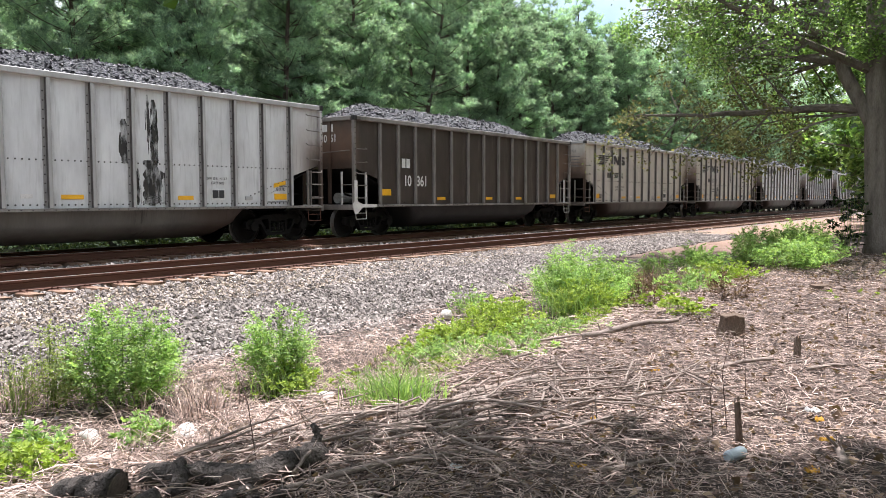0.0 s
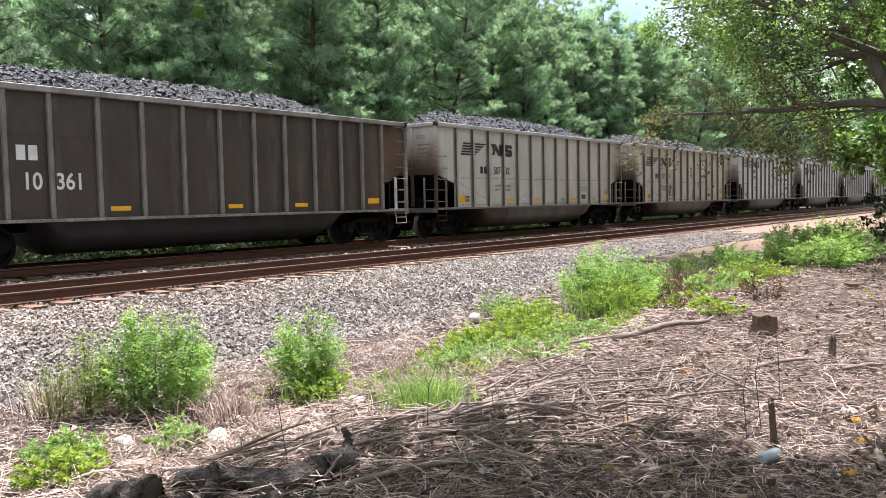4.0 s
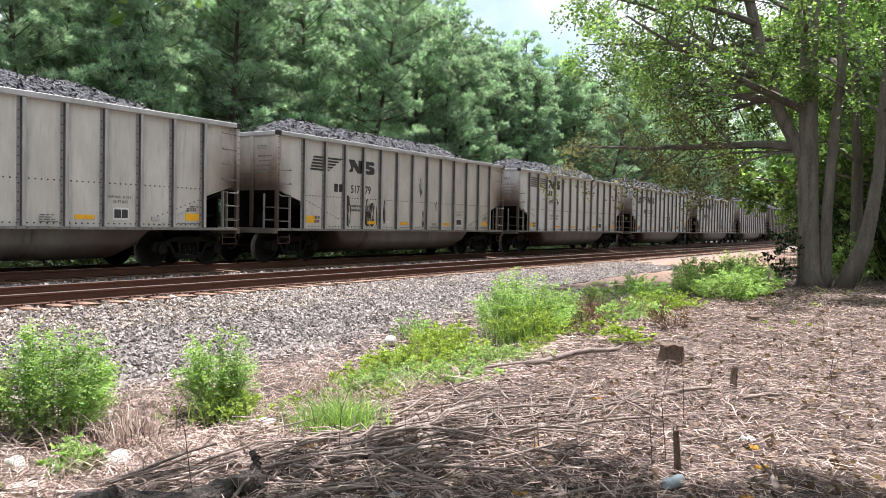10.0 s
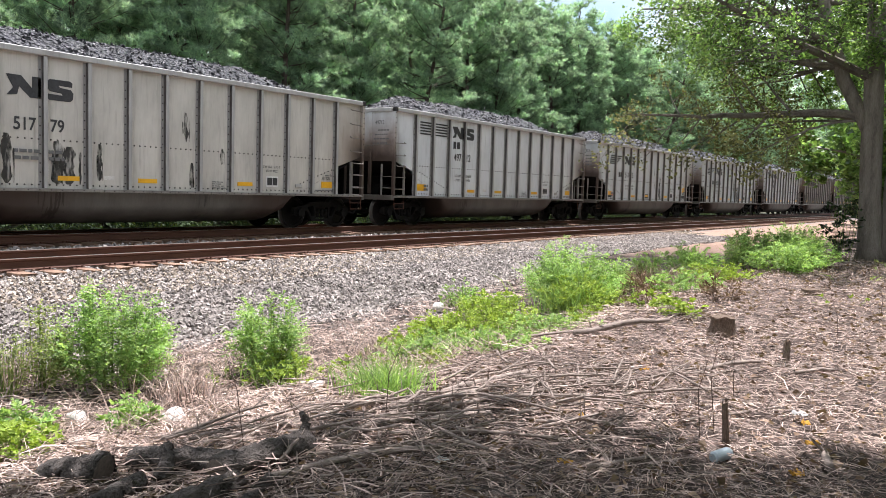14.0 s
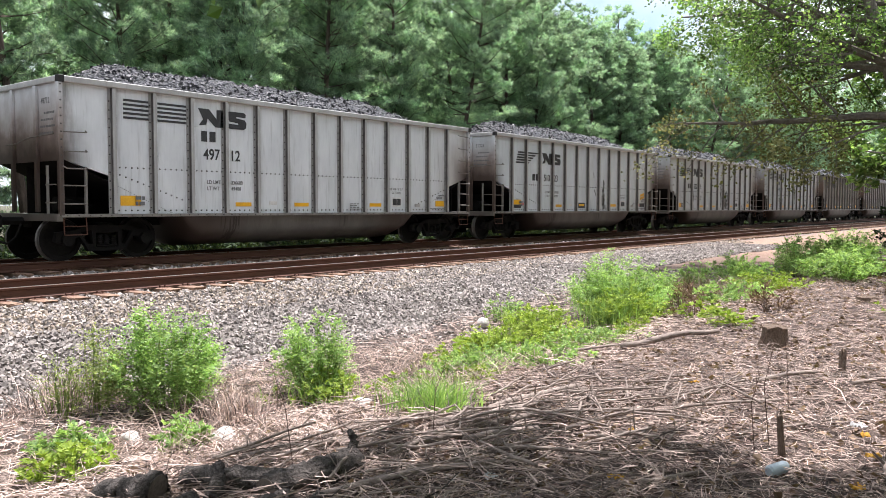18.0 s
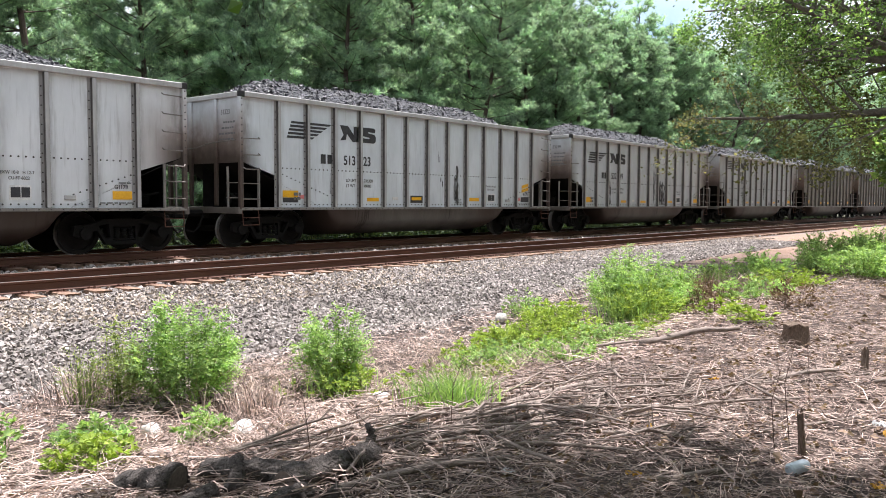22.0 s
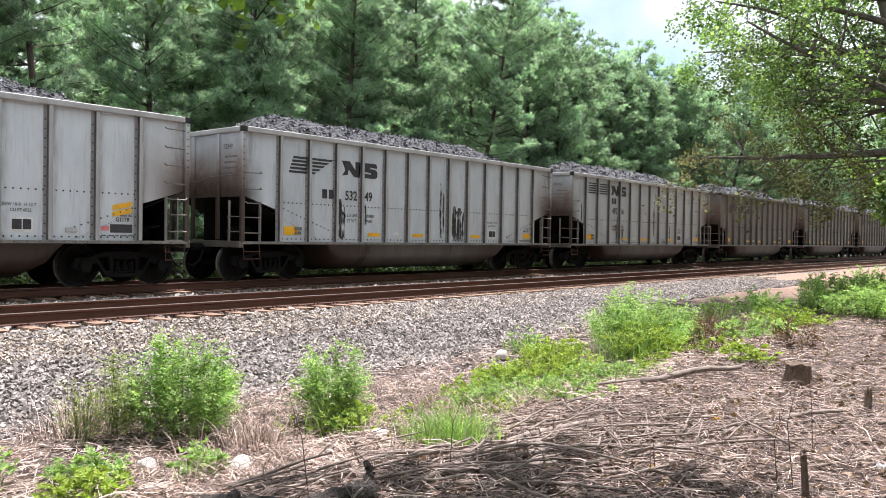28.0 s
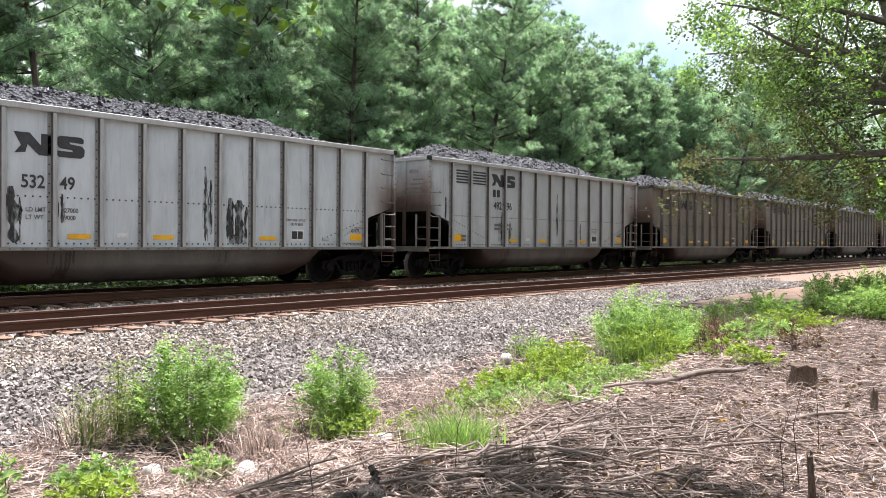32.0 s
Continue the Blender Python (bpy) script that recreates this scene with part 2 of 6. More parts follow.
link(_nt, ramp_of(_nt, noise_of(_nt, 4, 6, "Object", (2.4, 1, 0.6, 3, 0, 1)), [(0.36, 0.10), (0.54, 0.92)]), _mx.inputs[0])
link(_nt, _thin.outputs[0], _mx.inputs[1])
link(_nt, _b.outputs[0], _mx.inputs[2])
link(_nt, _mx.outputs[0], _nt.nodes["Material Output"].inputs["Surface"])
M["ghost"] = grainy("ghost_lettering", (0.032, 0.024, 0.021), (0.058, 0.044, 0.037), 4, 30, 0.6, bump=0)
M["rock"] = grainy("pale_rock", (0.42, 0.39, 0.35), (0.74, 0.70, 0.66), 6, 40, 0.9, bump=0.6, dist=0.02)
M["paper"] = grainy("white_litter", (0.42, 0.42, 0.42), (0.66, 0.66, 0.65), 6, 40, 0.7, bump=0.2)
M["can"] = grainy("pale_grey_can", (0.30, 0.36, 0.40), (0.46, 0.52, 0.56), 6, 40, 0.35, 0.2, 0.1)
M["needles"] = leafy("pine_needles", [(0.0, (0.17, 0.26, 0.20)), (0.6, (0.355, 0.475, 0.36)), (1.0, (0.57, 0.68, 0.48))], 0.5, 0.42, 0.5, (1.12, 1.22, 0.82), 0.35)
M["oak_leaf"] = leafy("oak_leaves", [(0.0, (0.075, 0.13, 0.055)), (0.55, (0.18, 0.285, 0.11)), (0.9, (0.29, 0.41, 0.17)), (1.0, (0.42, 0.52, 0.26))], 0.52, 0.36, 0.5, (1.2, 1.3, 0.6), 0.45)
# leaves under the trees: the wood's shade is put into this dark green
M["shade_leaf"] = leafy("shaded_undergrowth_leaves", [(0.0, (0.014, 0.026, 0.013)), (0.6, (0.03, 0.052, 0.025)), (1.0, (0.07, 0.105, 0.05))], 0.2, 0.6)
M["weed"] = leafy("fresh_weed_leaves", [(0.0, (0.16, 0.265, 0.10)), (0.6, (0.31, 0.46, 0.18)), (1.0, (0.50, 0.63, 0.29))], 0.48, 0.55, 0.3, (1.2, 1.25, 0.6))
M["weed_yellow"] = leafy("yellow_green_weed_leaves", [(0.0, (0.16, 0.23, 0.04)), (0.6, (0.29, 0.40, 0.075)), (1.0, (0.46, 0.54, 0.14))], 0.35, 0.6, 0.25, (1.2, 1.25, 0.55))
M["dry_leaf"] = leafy("dry_brown_leaves", [(0.0, (0.10, 0.065, 0.046)), (0.6, (0.22, 0.15, 0.11)), (1.0, (0.38, 0.28, 0.21))], 0.15, 0.8, 0.2)
M["olive_weed"] = leafy("olive_weed_leaves", [(0.0, (0.15, 0.20, 0.08)), (0.6, (0.29, 0.36, 0.145)), (1.0, (0.46, 0.50, 0.24))], 0.45, 0.6, 0.3, (1.2, 1.2, 0.6))
M["brown_twig_leaf"] = leafy("withered_olive_leaves", [(0.0, (0.085, 0.095, 0.045)), (0.6, (0.19, 0.20, 0.095)), (1.0, (0.33, 0.33, 0.18))], 0.42, 0.6, 0.3, (1.2, 1.1, 0.6))
M["canopy_leaf"] = leafy("near_canopy_leaves", [(0.0, (0.06, 0.11, 0.03)), (0.7, (0.12, 0.20, 0.05)), (1.0, (0.20, 0.30, 0.08))], 0.35, 0.4, 0.15, (1.5, 1.7, 0.4), 0.4)
M["crown_leaf"] = leafy("dense_crown_leaves", [(0.0, (0.04, 0.075, 0.025)), (1.0, (0.12, 0.19, 0.06))], 0.16, 0.4, 0.2, (1.2, 1.3, 0.5), 0.4)
M["autumn"] = leafy("yellow_fallen_leaf", [(0.0, (0.5, 0.26, 0.05)), (1.0, (0.62, 0.38, 0.08))], 0.2, 0.7, 0.1)


# ---------------------------------------------------------------- mesh helpers
def mesh_from(name, verts, faces, material, smooth=False):
    me = bpy.data.meshes.new(name)
    me.from_pydata([tuple(v) for v in verts] if not isinstance(verts, np.ndarray) else verts.tolist(), [], faces if not isinstance(faces, np.ndarray) else faces.tolist())
    me.materials.append(material)
    if smooth:
        me.polygons.foreach_set("use_smooth", [True] * len(me.polygons))
    me.update()
    return me


def part(name, data, material, parent=None, label=""):
    """Link a bmesh (or a finished mesh) as one mesh object under its thing."""
    if isinstance(data, bmesh.types.BMesh):
        me = bpy.data.meshes.new(name)
        data.to_mesh(me)
        data.free()
        me.materials.append(material)
    else:
        me = data
    ob = new(name, me)
    ob.parent = parent
    return tagged(ob, label)


def empty(name, m, label, category, group="", kind=""):
    ob = new(name)
    ob.empty_display_size = 0.3
    ob.matrix_world = m
    return tagged(ob, label, category, group, kind)


def box_bm(bm, x0, x1, y0, y1, z0, z1, bevel=0.0):
    r = bmesh.ops.create_cube(bm, size=1.0)
    vs = r["verts"]
    for v in vs:
        v.co = ((x0 + x1) / 2 + v.co.x * (x1 - x0), (y0 + y1) / 2 + v.co.y * (y1 - y0), (z0 + z1) / 2 + v.co.z * (z1 - z0))
    if bevel:
        es = {e for v in vs for e in v.link_edges}
        bmesh.ops.bevel(bm, geom=list(es), offset=bevel, segments=1, affect="EDGES")
    return bm


def box(*a, bevel=0.0):
    return box_bm(bmesh.new(), *a, bevel=bevel)


def rod_into(bm, p, q, r0, r1=None, n=6):
    p, q = Vector(p), Vector(q)
    r1 = r0 if r1 is None else r1
    d = (q - p).normalized()
    u = d.orthogonal().normalized()
    w = d.cross(u)
    a, b = [], []
    for i in range(n):
        c, s = math.cos(2 * math.pi * i / n), math.sin(2 * math.pi * i / n)
        a.append(bm.verts.new(p + (u * c + w * s) * r0))
        b.append(bm.verts.new(q + (u * c + w * s) * r1))
    for i in range(n):
        bm.faces.new((a[i], a[(i + 1) % n], b[(i + 1) % n], b[i]))
    bm.faces.new(a[::-1])
    bm.faces.new(b)
    return bm


def bar(points, r, n=6):
    bm = bmesh.new()
    for p, q in zip(points, points[1:]):
        rod_into(bm, p, q, r, n=n)
    return bm


def prism(outline, y0, y1):
    """A plate with an outline in x, z and thickness along y."""
    bm = bmesh.new()
    a = [bm.verts.new((x, y0, z)) for x, z in outline]
    b = [bm.verts.new((x, y1, z)) for x, z in outline]
    n = len(a)
    bm.faces.new(a)
    bm.faces.new(b[::-1])
    for i in range(n):
        bm.faces.new((a[(i + 1) % n], a[i], b[i], b[(i + 1) % n]))
    bmesh.ops.recalc_face_normals(bm, faces=bm.faces)
    return bm


class Heap:
    """Gathers many small pieces into one mesh."""
    def __init__(self):
        self.v, self.f, self.n = [], [], 0

    def add(self, verts, faces):
        verts = np.asarray(verts, float)
        self.v.append(verts)
        self.f.extend([[i + self.n for i in f] for f in faces])
        self.n += len(verts)

    def many(self, verts, faces):
        """verts: pieces x points x 3, faces: one piece's faces"""
        k, m = verts.shape[:2]
        self.v.append(verts.reshape(-1, 3))
        base = (np.arange(k) * m + self.n)
        for f in faces:
            self.f.extend((base[:, None] + np.array(f)[None]).tolist())
        self.n += k * m

    def mesh(self, name, material, smooth=False):
        return mesh_from(name, np.concatenate(self.v), self.f, material, smooth)


def limb_into(heap, pts, radii, n=7):
    """A tapered tube along points."""
    pts = [Vector(p) for p in pts]
    rings = []
    for i, p in enumerate(pts):
        d = (pts[min(i + 1, len(pts) - 1)] - pts[max(i - 1, 0)]).normalized()
        u = d.cross(Vector((0.31, 0.17, 0.93))).normalized()
        w = d.cross(u)
        rings += [p + (u * math.cos(2 * math.pi * k / n) + w * math.sin(2 * math.pi * k / n)) * radii[i] for k in range(n)]
    faces = []
    for i in range(len(pts) - 1):
        for k in range(n):
            faces.append((i * n + k, i * n + (k + 1) % n, (i + 1) * n + (k + 1) % n, (i + 1) * n + k))
    faces.append(tuple(range(n))[::-1])
    faces.append(tuple((len(pts) - 1) * n + k for k in range(n)))
    heap.add([tuple(v) for v in rings], faces)


def unit(a):
    return a / (np.linalg.norm(a, axis=-1, keepdims=True) + 1e-9)


def leaves_into(heap, rng, centres, size, spread, flat=0.5, shape=1.0):
    """A leaf (a creased kite of two triangles pairs) at each centre, turned at random, leaning level by flat."""
    k = len(centres)
    c = centres + rng.normal(0, spread, (k, 3))
    d = unit(rng.normal(0, 1, (k, 3)) * np.array([1, 1, 1 - flat]))
    nrm = unit(rng.normal(0, 1, (k, 3)) * (1 - flat) + np.array([0, 0, 1]) * flat)
    s = unit(np.cross(d, nrm))
    L = (size * rng.uniform(0.6, 1.3, k))[:, None]
    W = L * 0.33 * shape
    droop = np.cross(s, d) * L * 0.12
    v = np.stack([c - d * L * 0.5, c - d * L * 0.05 + s * W + droop, c + d * L * 0.5, c - d * L * 0.05 - s * W + droop], 1)
    heap.many(v, [(0, 1, 2), (0, 2, 3)])


# ---------------------------------------------------------------- plan
TRACK_Y, NEAR_Y = 17.91, 13.58            # centre lines of the two tracks
NEAR_Z = -0.074                            # top of the nearer track's rails; the farther one's are at 0


def smooth01(a):
    a = min(1.0, max(0.0, a))
    return a * a * (3 - 2 * a)


def ground_z(x, y):
    """Height of the ground: a littered bank, a shallow ditch, the ballast shoulder, the track bed, the wood behind."""
    ditch = 1.0 - 0.72 * smooth01((x - 9) / 16)
    bank = -0.45 + 0.22 * smooth01((x - 7) / 14)
    bottom = bank - 0.55 * ditch
    if y < 9.4:
        z = bank + (bottom - bank) * smooth01((y - 3.4) / 3.4)
    elif y < 12.1:
        z = bottom + (-0.34 - bottom) * (y - 9.4) / 2.7
    elif y < 20.3:
        z = -0.34 + 0.07 * smooth01((y - 14.6) / 1.4)
    else:
        z = -0.27 - 0.55 * smooth01((y - 20.3) / 2.0) + 0.3 * smooth01((y - 24) / 6)
    if y < 9.4 or y > 21:
        z += 0.045 * noise.noise((x * 0.7, y * 0.7, 3.0)) + 0.02 * noise.noise((x * 2.6, y * 2.6, 8.0))
    return z


# ---------------------------------------------------------------- ground
def ground_material():
    m, nt, bsdf = node_material("bank_soil_and_gravel")
    co, sep = nt.nodes.new("ShaderNodeTexCoord"), nt.nodes.new("ShaderNodeSeparateXYZ")
    link(nt, co.outputs["Object"], sep.inputs[0])
    warp = nt.nodes.new("ShaderNodeMath")
    warp.operation = "MULTIPLY_ADD"
    link(nt, noise_of(nt, 0.8, 5), warp.inputs[0])
    warp.inputs[1].default_value = 2.6
    link(nt, sep.outputs["Y"], warp.inputs[2])
    def step(sock, lo, hi):
        r = nt.nodes.new("ShaderNodeMapRange")
        r.inputs["From Min"].default_value, r.inputs["From Max"].default_value = lo, hi
        link(nt, sock, r.inputs["Value"])
        return r.outputs[0]
    fine, mid = noise_of(nt, 55, 5), noise_of(nt, 2.2, 5)
    litter = ramp_of(nt, mixed(nt, 0.5, fine, mid), [(0.34, (0.016, 0.011, 0.009)), (0.52, (0.062, 0.041, 0.033)), (0.72, (0.22, 0.16, 0.13))])
    vor = nt.nodes.new("ShaderNodeTexVoronoi")
    vor.inputs["Scale"].default_value = 17
    link(nt, co.outputs["Object"], vor.inputs["Vector"])
    gravel = ramp_of(nt, vor.outputs["Color"], [(0.1, (0.05, 0.043, 0.038)), (0.9, (0.24, 0.21, 0.188))])
    red = ramp_of(nt, mixed(nt, 0.5, fine, mid), [(0.3, (0.21, 0.12, 0.085)), (0.7, (0.36, 0.245, 0.185))])
    forest = ramp_of(nt, mixed(nt, 0.5, fine, mid), [(0.3, (0.03, 0.035, 0.018)), (0.7, (0.10, 0.09, 0.05))])
    col = mixed(nt, step(warp.outputs[0], 10.2, 10.7), litter, gravel)
    # red clay on the shoulder further along the line
    far = nt.nodes.new("ShaderNodeMath")
    far.operation = "MULTIPLY"
    link(nt, step(sep.outputs["X"], 19, 31), far.inputs[0])
    link(nt, step(warp.outputs[0], 6.5, 7.5), far.inputs[1])
    notbed = nt.nodes.new("ShaderNodeMath")
    notbed.operation = "MULTIPLY"
    link(nt, far.outputs[0], notbed.inputs[0])
    link(nt, step(warp.outputs[0], 13.6, 12.9), notbed.inputs[1])
    col = mixed(nt, notbed.outputs[0], col, red)
    # shade under the train, painted as a dark band in the bed's colour
    train_shade = nt.nodes.new("ShaderNodeMath")
    train_shade.operation = "MULTIPLY"
    link(nt, step(warp.outputs[0], 16.6, 17.8), train_shade.inputs[0])
    train_shade.inputs[1].default_value = 0.75
    col = mixed(nt, train_shade.outputs[0], col, (0.022, 0.019, 0.018))
    col = mixed(nt, step(warp.outputs[0], 21.6, 22.4), col, forest)
    link(nt, col, bsdf.inputs["Base Color"])
    bsdf.inputs["Roughness"].default_value = 0.95
    bumped(nt, bsdf, mixed(nt, 0.5, fine, vor.outputs["Distance"]), 0.7, 0.03)
    return m


def ground():
    xs = list(np.arange(-14, 34, 0.25)) + list(np.arange(34, 90, 1.5)) + [90, 110, 140, 200, 300, 500, 900, 2000]
    xs = [-2000, -600, -200, -80, -40, -25, -18] + xs
    ys = [-2000, -500, -150, -60, -30, -20] + list(np.arange(-14, 24, 0.25)) + list(np.arange(24, 60, 2.0)) + [70, 100, 200, 500, 2000]
    v = [(x, y, ground_z(x, y)) for y in ys for x in xs]
    n = len(xs)
    f = [(j * n + i, j * n + i + 1, (j + 1) * n + i + 1, (j + 1) * n + i) for j in range(len(ys) - 1) for i in range(n - 1)]
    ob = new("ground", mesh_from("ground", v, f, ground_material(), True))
    return tagged(ob, "littered brown bank, shallow ditch and grey gravel shoulder", "ground", kind="structure")


GROUND = ground()


# ---------------------------------------------------------------- tracks
def rail_profile():
    return [(-0.07, -0.18), (0.07, -0.18), (0.07, -0.168), (0.012, -0.14), (0.010, -0.05), (0.036, -0.035), (0.036, -0.006), (0.028, 0.0),
            (-0.028, 0.0), (-0.036, -0.006), (-0.036, -0.035), (-0.010, -0.05), (-0.012, -0.14), (-0.07, -0.168)]


def track(y, z, label, tie_from, tie_to):
    top = empty("railway_track", pose(0, y, z), label, "railway track", kind="structure")
    x0, x1 = -40.0, 420.0
    prof = rail_profile()
    for side in (-0.753, 0.753):
        bm = bmesh.new()
        a = [bm.verts.new((x0, side + u, w)) for u, w in prof]
        b = [bm.verts.new((x1, side + u, w)) for u, w in prof]
        for i in range(len(prof)):
            j = (i + 1) % len(prof)
            bm.faces.new((a[i], a[j], b[j], b[i]))
        bmesh.ops.recalc_face_normals(bm, faces=bm.faces)
        rail = part("rail", bm, M["rail"], top)
        part("rail_head", box(x0, x1, side - 0.026, side + 0.026, 0.0, 0.003), M["rail_top"], rail, "rail head worn bright by wheels")
    tie_meshes = []
    for k in range(4):
        bm = box(-0.115, 0.115, -1.3, 1.3, -0.36, -0.185, bevel=0.012)
        r = random.Random(k)
        for vtx in bm.verts:
            vtx.co += Vector((r.uniform(-0.008, 0.008), r.uniform(-0.04, 0.04), r.uniform(-0.006, 0.006)))
        me = bpy.data.meshes.new("tie")
        bm.to_mesh(me)
        bm.free()
        me.materials.append(M["tie"])
        tie_meshes.append(me)
    plate = box(-0.09, 0.09, -0.17, 0.17, -0.187, -0.178, bevel=0.003)
    for sx in (-0.05, 0.05):
        for sy in (-0.1, 0.1):
            box_bm(plate, sx - 0.012, sx + 0.012, sy - 0.012, sy + 0.012, -0.18, -0.145)
    plate_me = bpy.data.meshes.new("tie_plate")
    plate.to_mesh(plate_me)
    plate.free()
    plate_me.materials.append(M["rail"])
    r = random.Random(int(y))
    for k in range(tie_from, tie_to):
        tie = part("tie", tie_meshes[k % 4], None, top)
        tie.matrix_basis = pose(k * 0.53 + r.uniform(-0.04, 0.04), r.uniform(-0.05, 0.05), r.uniform(-0.012, 0.0), 0, 0, r.uniform(-1.5, 1.5))
        if k < 70:
            p = part("tie_plate", plate_me, None, tie)
            p.matrix_basis = pose(0, -0.753, 0.001)
    return top


track(NEAR_Y, NEAR_Z, "rusty brown rails on weathered wooden ties", 0, 150)
track(TRACK_Y, 0.0, "rusty rails of the farther track under the train", 0, 110)


# ---------------------------------------------------------------- coal wagons
LEN, HALF, RIM, SILL = 13.95, 1.6, 3.84, 1.0
POSTS = [1.17 + 0.97 * k for k in range(13)]
PITCH = 15.5


def text_mesh(body, size, material, stretch=1.0):
    cu = bpy.data.curves.new("text", "FONT")
    cu.body, cu.size, cu.extrude, cu.offset = body, size, 0.001, size * 0.018
    ob = bpy.data.objects.new("text", cu)
    me = bpy.data.meshes.new_from_object(ob)
    bpy.data.objects.remove(ob)
    bpy.data.curves.remove(cu)
    me.transform(Matrix.Diagonal((stretch, 1, 1, 1)))
    me.transform(Matrix.Rotation(radians(90), 4, "X"))
    me.materials.clear()
    me.materials.append(material)
    return me


def lettering(name, body, x, z, height, parent, material, label, y=-HALF + 0.055, stretch=0.86):
    me = text_mesh(body, height / 0.69, material, stretch)
    ob = part(name, me, material, parent, label)
    ob.matrix_basis = pose(x, y, z)
    return ob


def decal(name, x0, x1, z0, z1, parent, material, label="", y=-HALF + 0.06):
    return part(name, box(x0, x1, y - 0.004, y + 0.004, z0, z1), material, parent, label)


def small_lines(name, x, z, w, rows, parent, material, h=0.035, gap=0.075):
    bm = bmesh.new()
    r = random.Random(int(x * 100 + z * 10))
    for k in range(rows):
        u = x
        while u < x + w * r.uniform(0.75, 1.0):
            d = r.uniform(0.06, 0.16)
            box_bm(bm, u, u + d, -HALF + 0.057, -HALF + 0.062, z - k * gap - h, z - k * gap)
            u += d + 0.03
    return tagged(part(name, bm, material, parent, "faded small stencilled lines"), kind="stuff")


def wheelset_mesh():
    bm = bmesh.new()
    prof = [(0.0, 0.06), (0.10, 0.06), (0.10, 0.02), (0.36, 0.0), (0.37, 0.055), (0.457, 0.055), (0.462, -0.05), (0.482, -0.06), (0.482, -0.085), (0.37, -0.085), (0.36, -0.03), (0.11, -0.02), (0.11, -0.09), (0.08, -0.09)]
    n = 28
    for side in (-1, 1):
        rings = []
        for k in range(n):
            a = 2 * math.pi * k / n
            rings.append([bm.verts.new((r * math.cos(a), side * (0.753 + w), r * math.sin(a))) for r, w in prof])
        for k in range(n):
            p, q = rings[k], rings[(k + 1) % n]
            for i in range(len(prof) - 1):
                if prof[i][0] == 0.0:
                    bm.faces.new((p[i], p[i + 1], q[i + 1]))
                else:
                    bm.faces.new((p[i], p[i + 1], q[i + 1], q[i]))
    rod_into(bm, (0, -1.03, 0), (0, 1.03, 0), 0.08, n=12)
    for a in range(3):                                     # bearing cap bolts
        c = 2 * math.pi * a / 3
        rod_into(bm, (0.05 * math.cos(c), -1.06, 0.05 * math.sin(c)), (0.05 * math.cos(c), -1.02, 0.05 * math.sin(c)), 0.018)
    bmesh.ops.remove_doubles(bm, verts=bm.verts, dist=1e-5)
    bmesh.ops.recalc_face_normals(bm, faces=bm.faces)
    me = bpy.data.meshes.new("wheelset")
    bm.to_mesh(me)
    bm.free()
    me.materials.append(M["wheel"])
    return me


def tread_mesh():
    """The polished tread and flange rim of both wheels."""
    bm = bmesh.new()
    n = 28
    for side in (-1,):
        rows = [[bm.verts.new((r * math.cos(2 * math.pi * k / n), side * (0.753 + w), r * math.sin(2 * math.pi * k / n))) for r, w in ((0.462, 0.056), (0.466, -0.045), (0.486, -0.058), (0.486, -0.084))] for k in range(n)]
        for k in range(n):
            p, q = rows[k], rows[(k + 1) % n]
            for i in range(3):
                bm.faces.new((p[i], p[i + 1], q[i + 1], q[i]))
    bmesh.ops.recalc_face_normals(bm, faces=bm.faces)
    me = bpy.data.meshes.new("tread")
    bm.to_mesh(me)
    bm.free()
    me.materials.append(M["bright_steel"])
    return me


WHEELSET, TREAD = wheelset_mesh(), tread_mesh()


def side_frame_mesh():
    """A cast three-piece truck side frame: arched top chord, sloping bottom chord, two windows, spring nest."""
    bm = bmesh.new()
    outer = [(-1.15, 0.42), (-1.12, 0.62), (-0.75, 0.66), (-0.45, 0.76), (0.45, 0.76), (0.75, 0.66), (1.12, 0.62), (1.15, 0.42),
             (0.98, 0.36), (0.78, 0.48), (0.62, 0.52), (0.42, 0.20), (-0.42, 0.20), (-0.62, 0.52), (-0.78, 0.48), (-0.98, 0.36)]
    inner = [[(-0.60, 0.62), (-0.36, 0.66), (-0.32, 0.36), (-0.42, 0.34)], [(0.36, 0.66), (0.60, 0.62), (0.42, 0.34), (0.32, 0.36)], [(-0.26, 0.60), (0.26, 0.60), (0.26, 0.28), (-0.26, 0.28)]]
    edges = []
    for loop in (outer, *inner):
        vs = [bm.verts.new((x, 0, z)) for x, z in loop]
        edges += [bm.edges.new((vs[i], vs[(i + 1) % len(vs)])) for i in range(len(vs))]
    bmesh.ops.triangle_fill(bm, edges=edges, use_beauty=True)
    geom = bmesh.ops.extrude_face_region(bm, geom=list(bm.faces))
    for e in geom["geom"]:
        if isinstance(e, bmesh.types.BMVert):
            e.co.y += 0.14
    bmesh.ops.recalc_face_normals(bm, faces=bm.faces)
    for x in (-0.9, 0.9):                                   # bearing boxes
        rod_into(bm, (x, -0.08, 0.457), (x, 0.14, 0.457), 0.13, n=14)
    box_bm(bm, -0.24, 0.24, 0.0, 0.2, 0.30, 0.33)
    me = bpy.data.meshes.new("side_frame")
    bm.to_mesh(me)
    bm.free()
    me.materials.append(M["steel_black"])
    return me


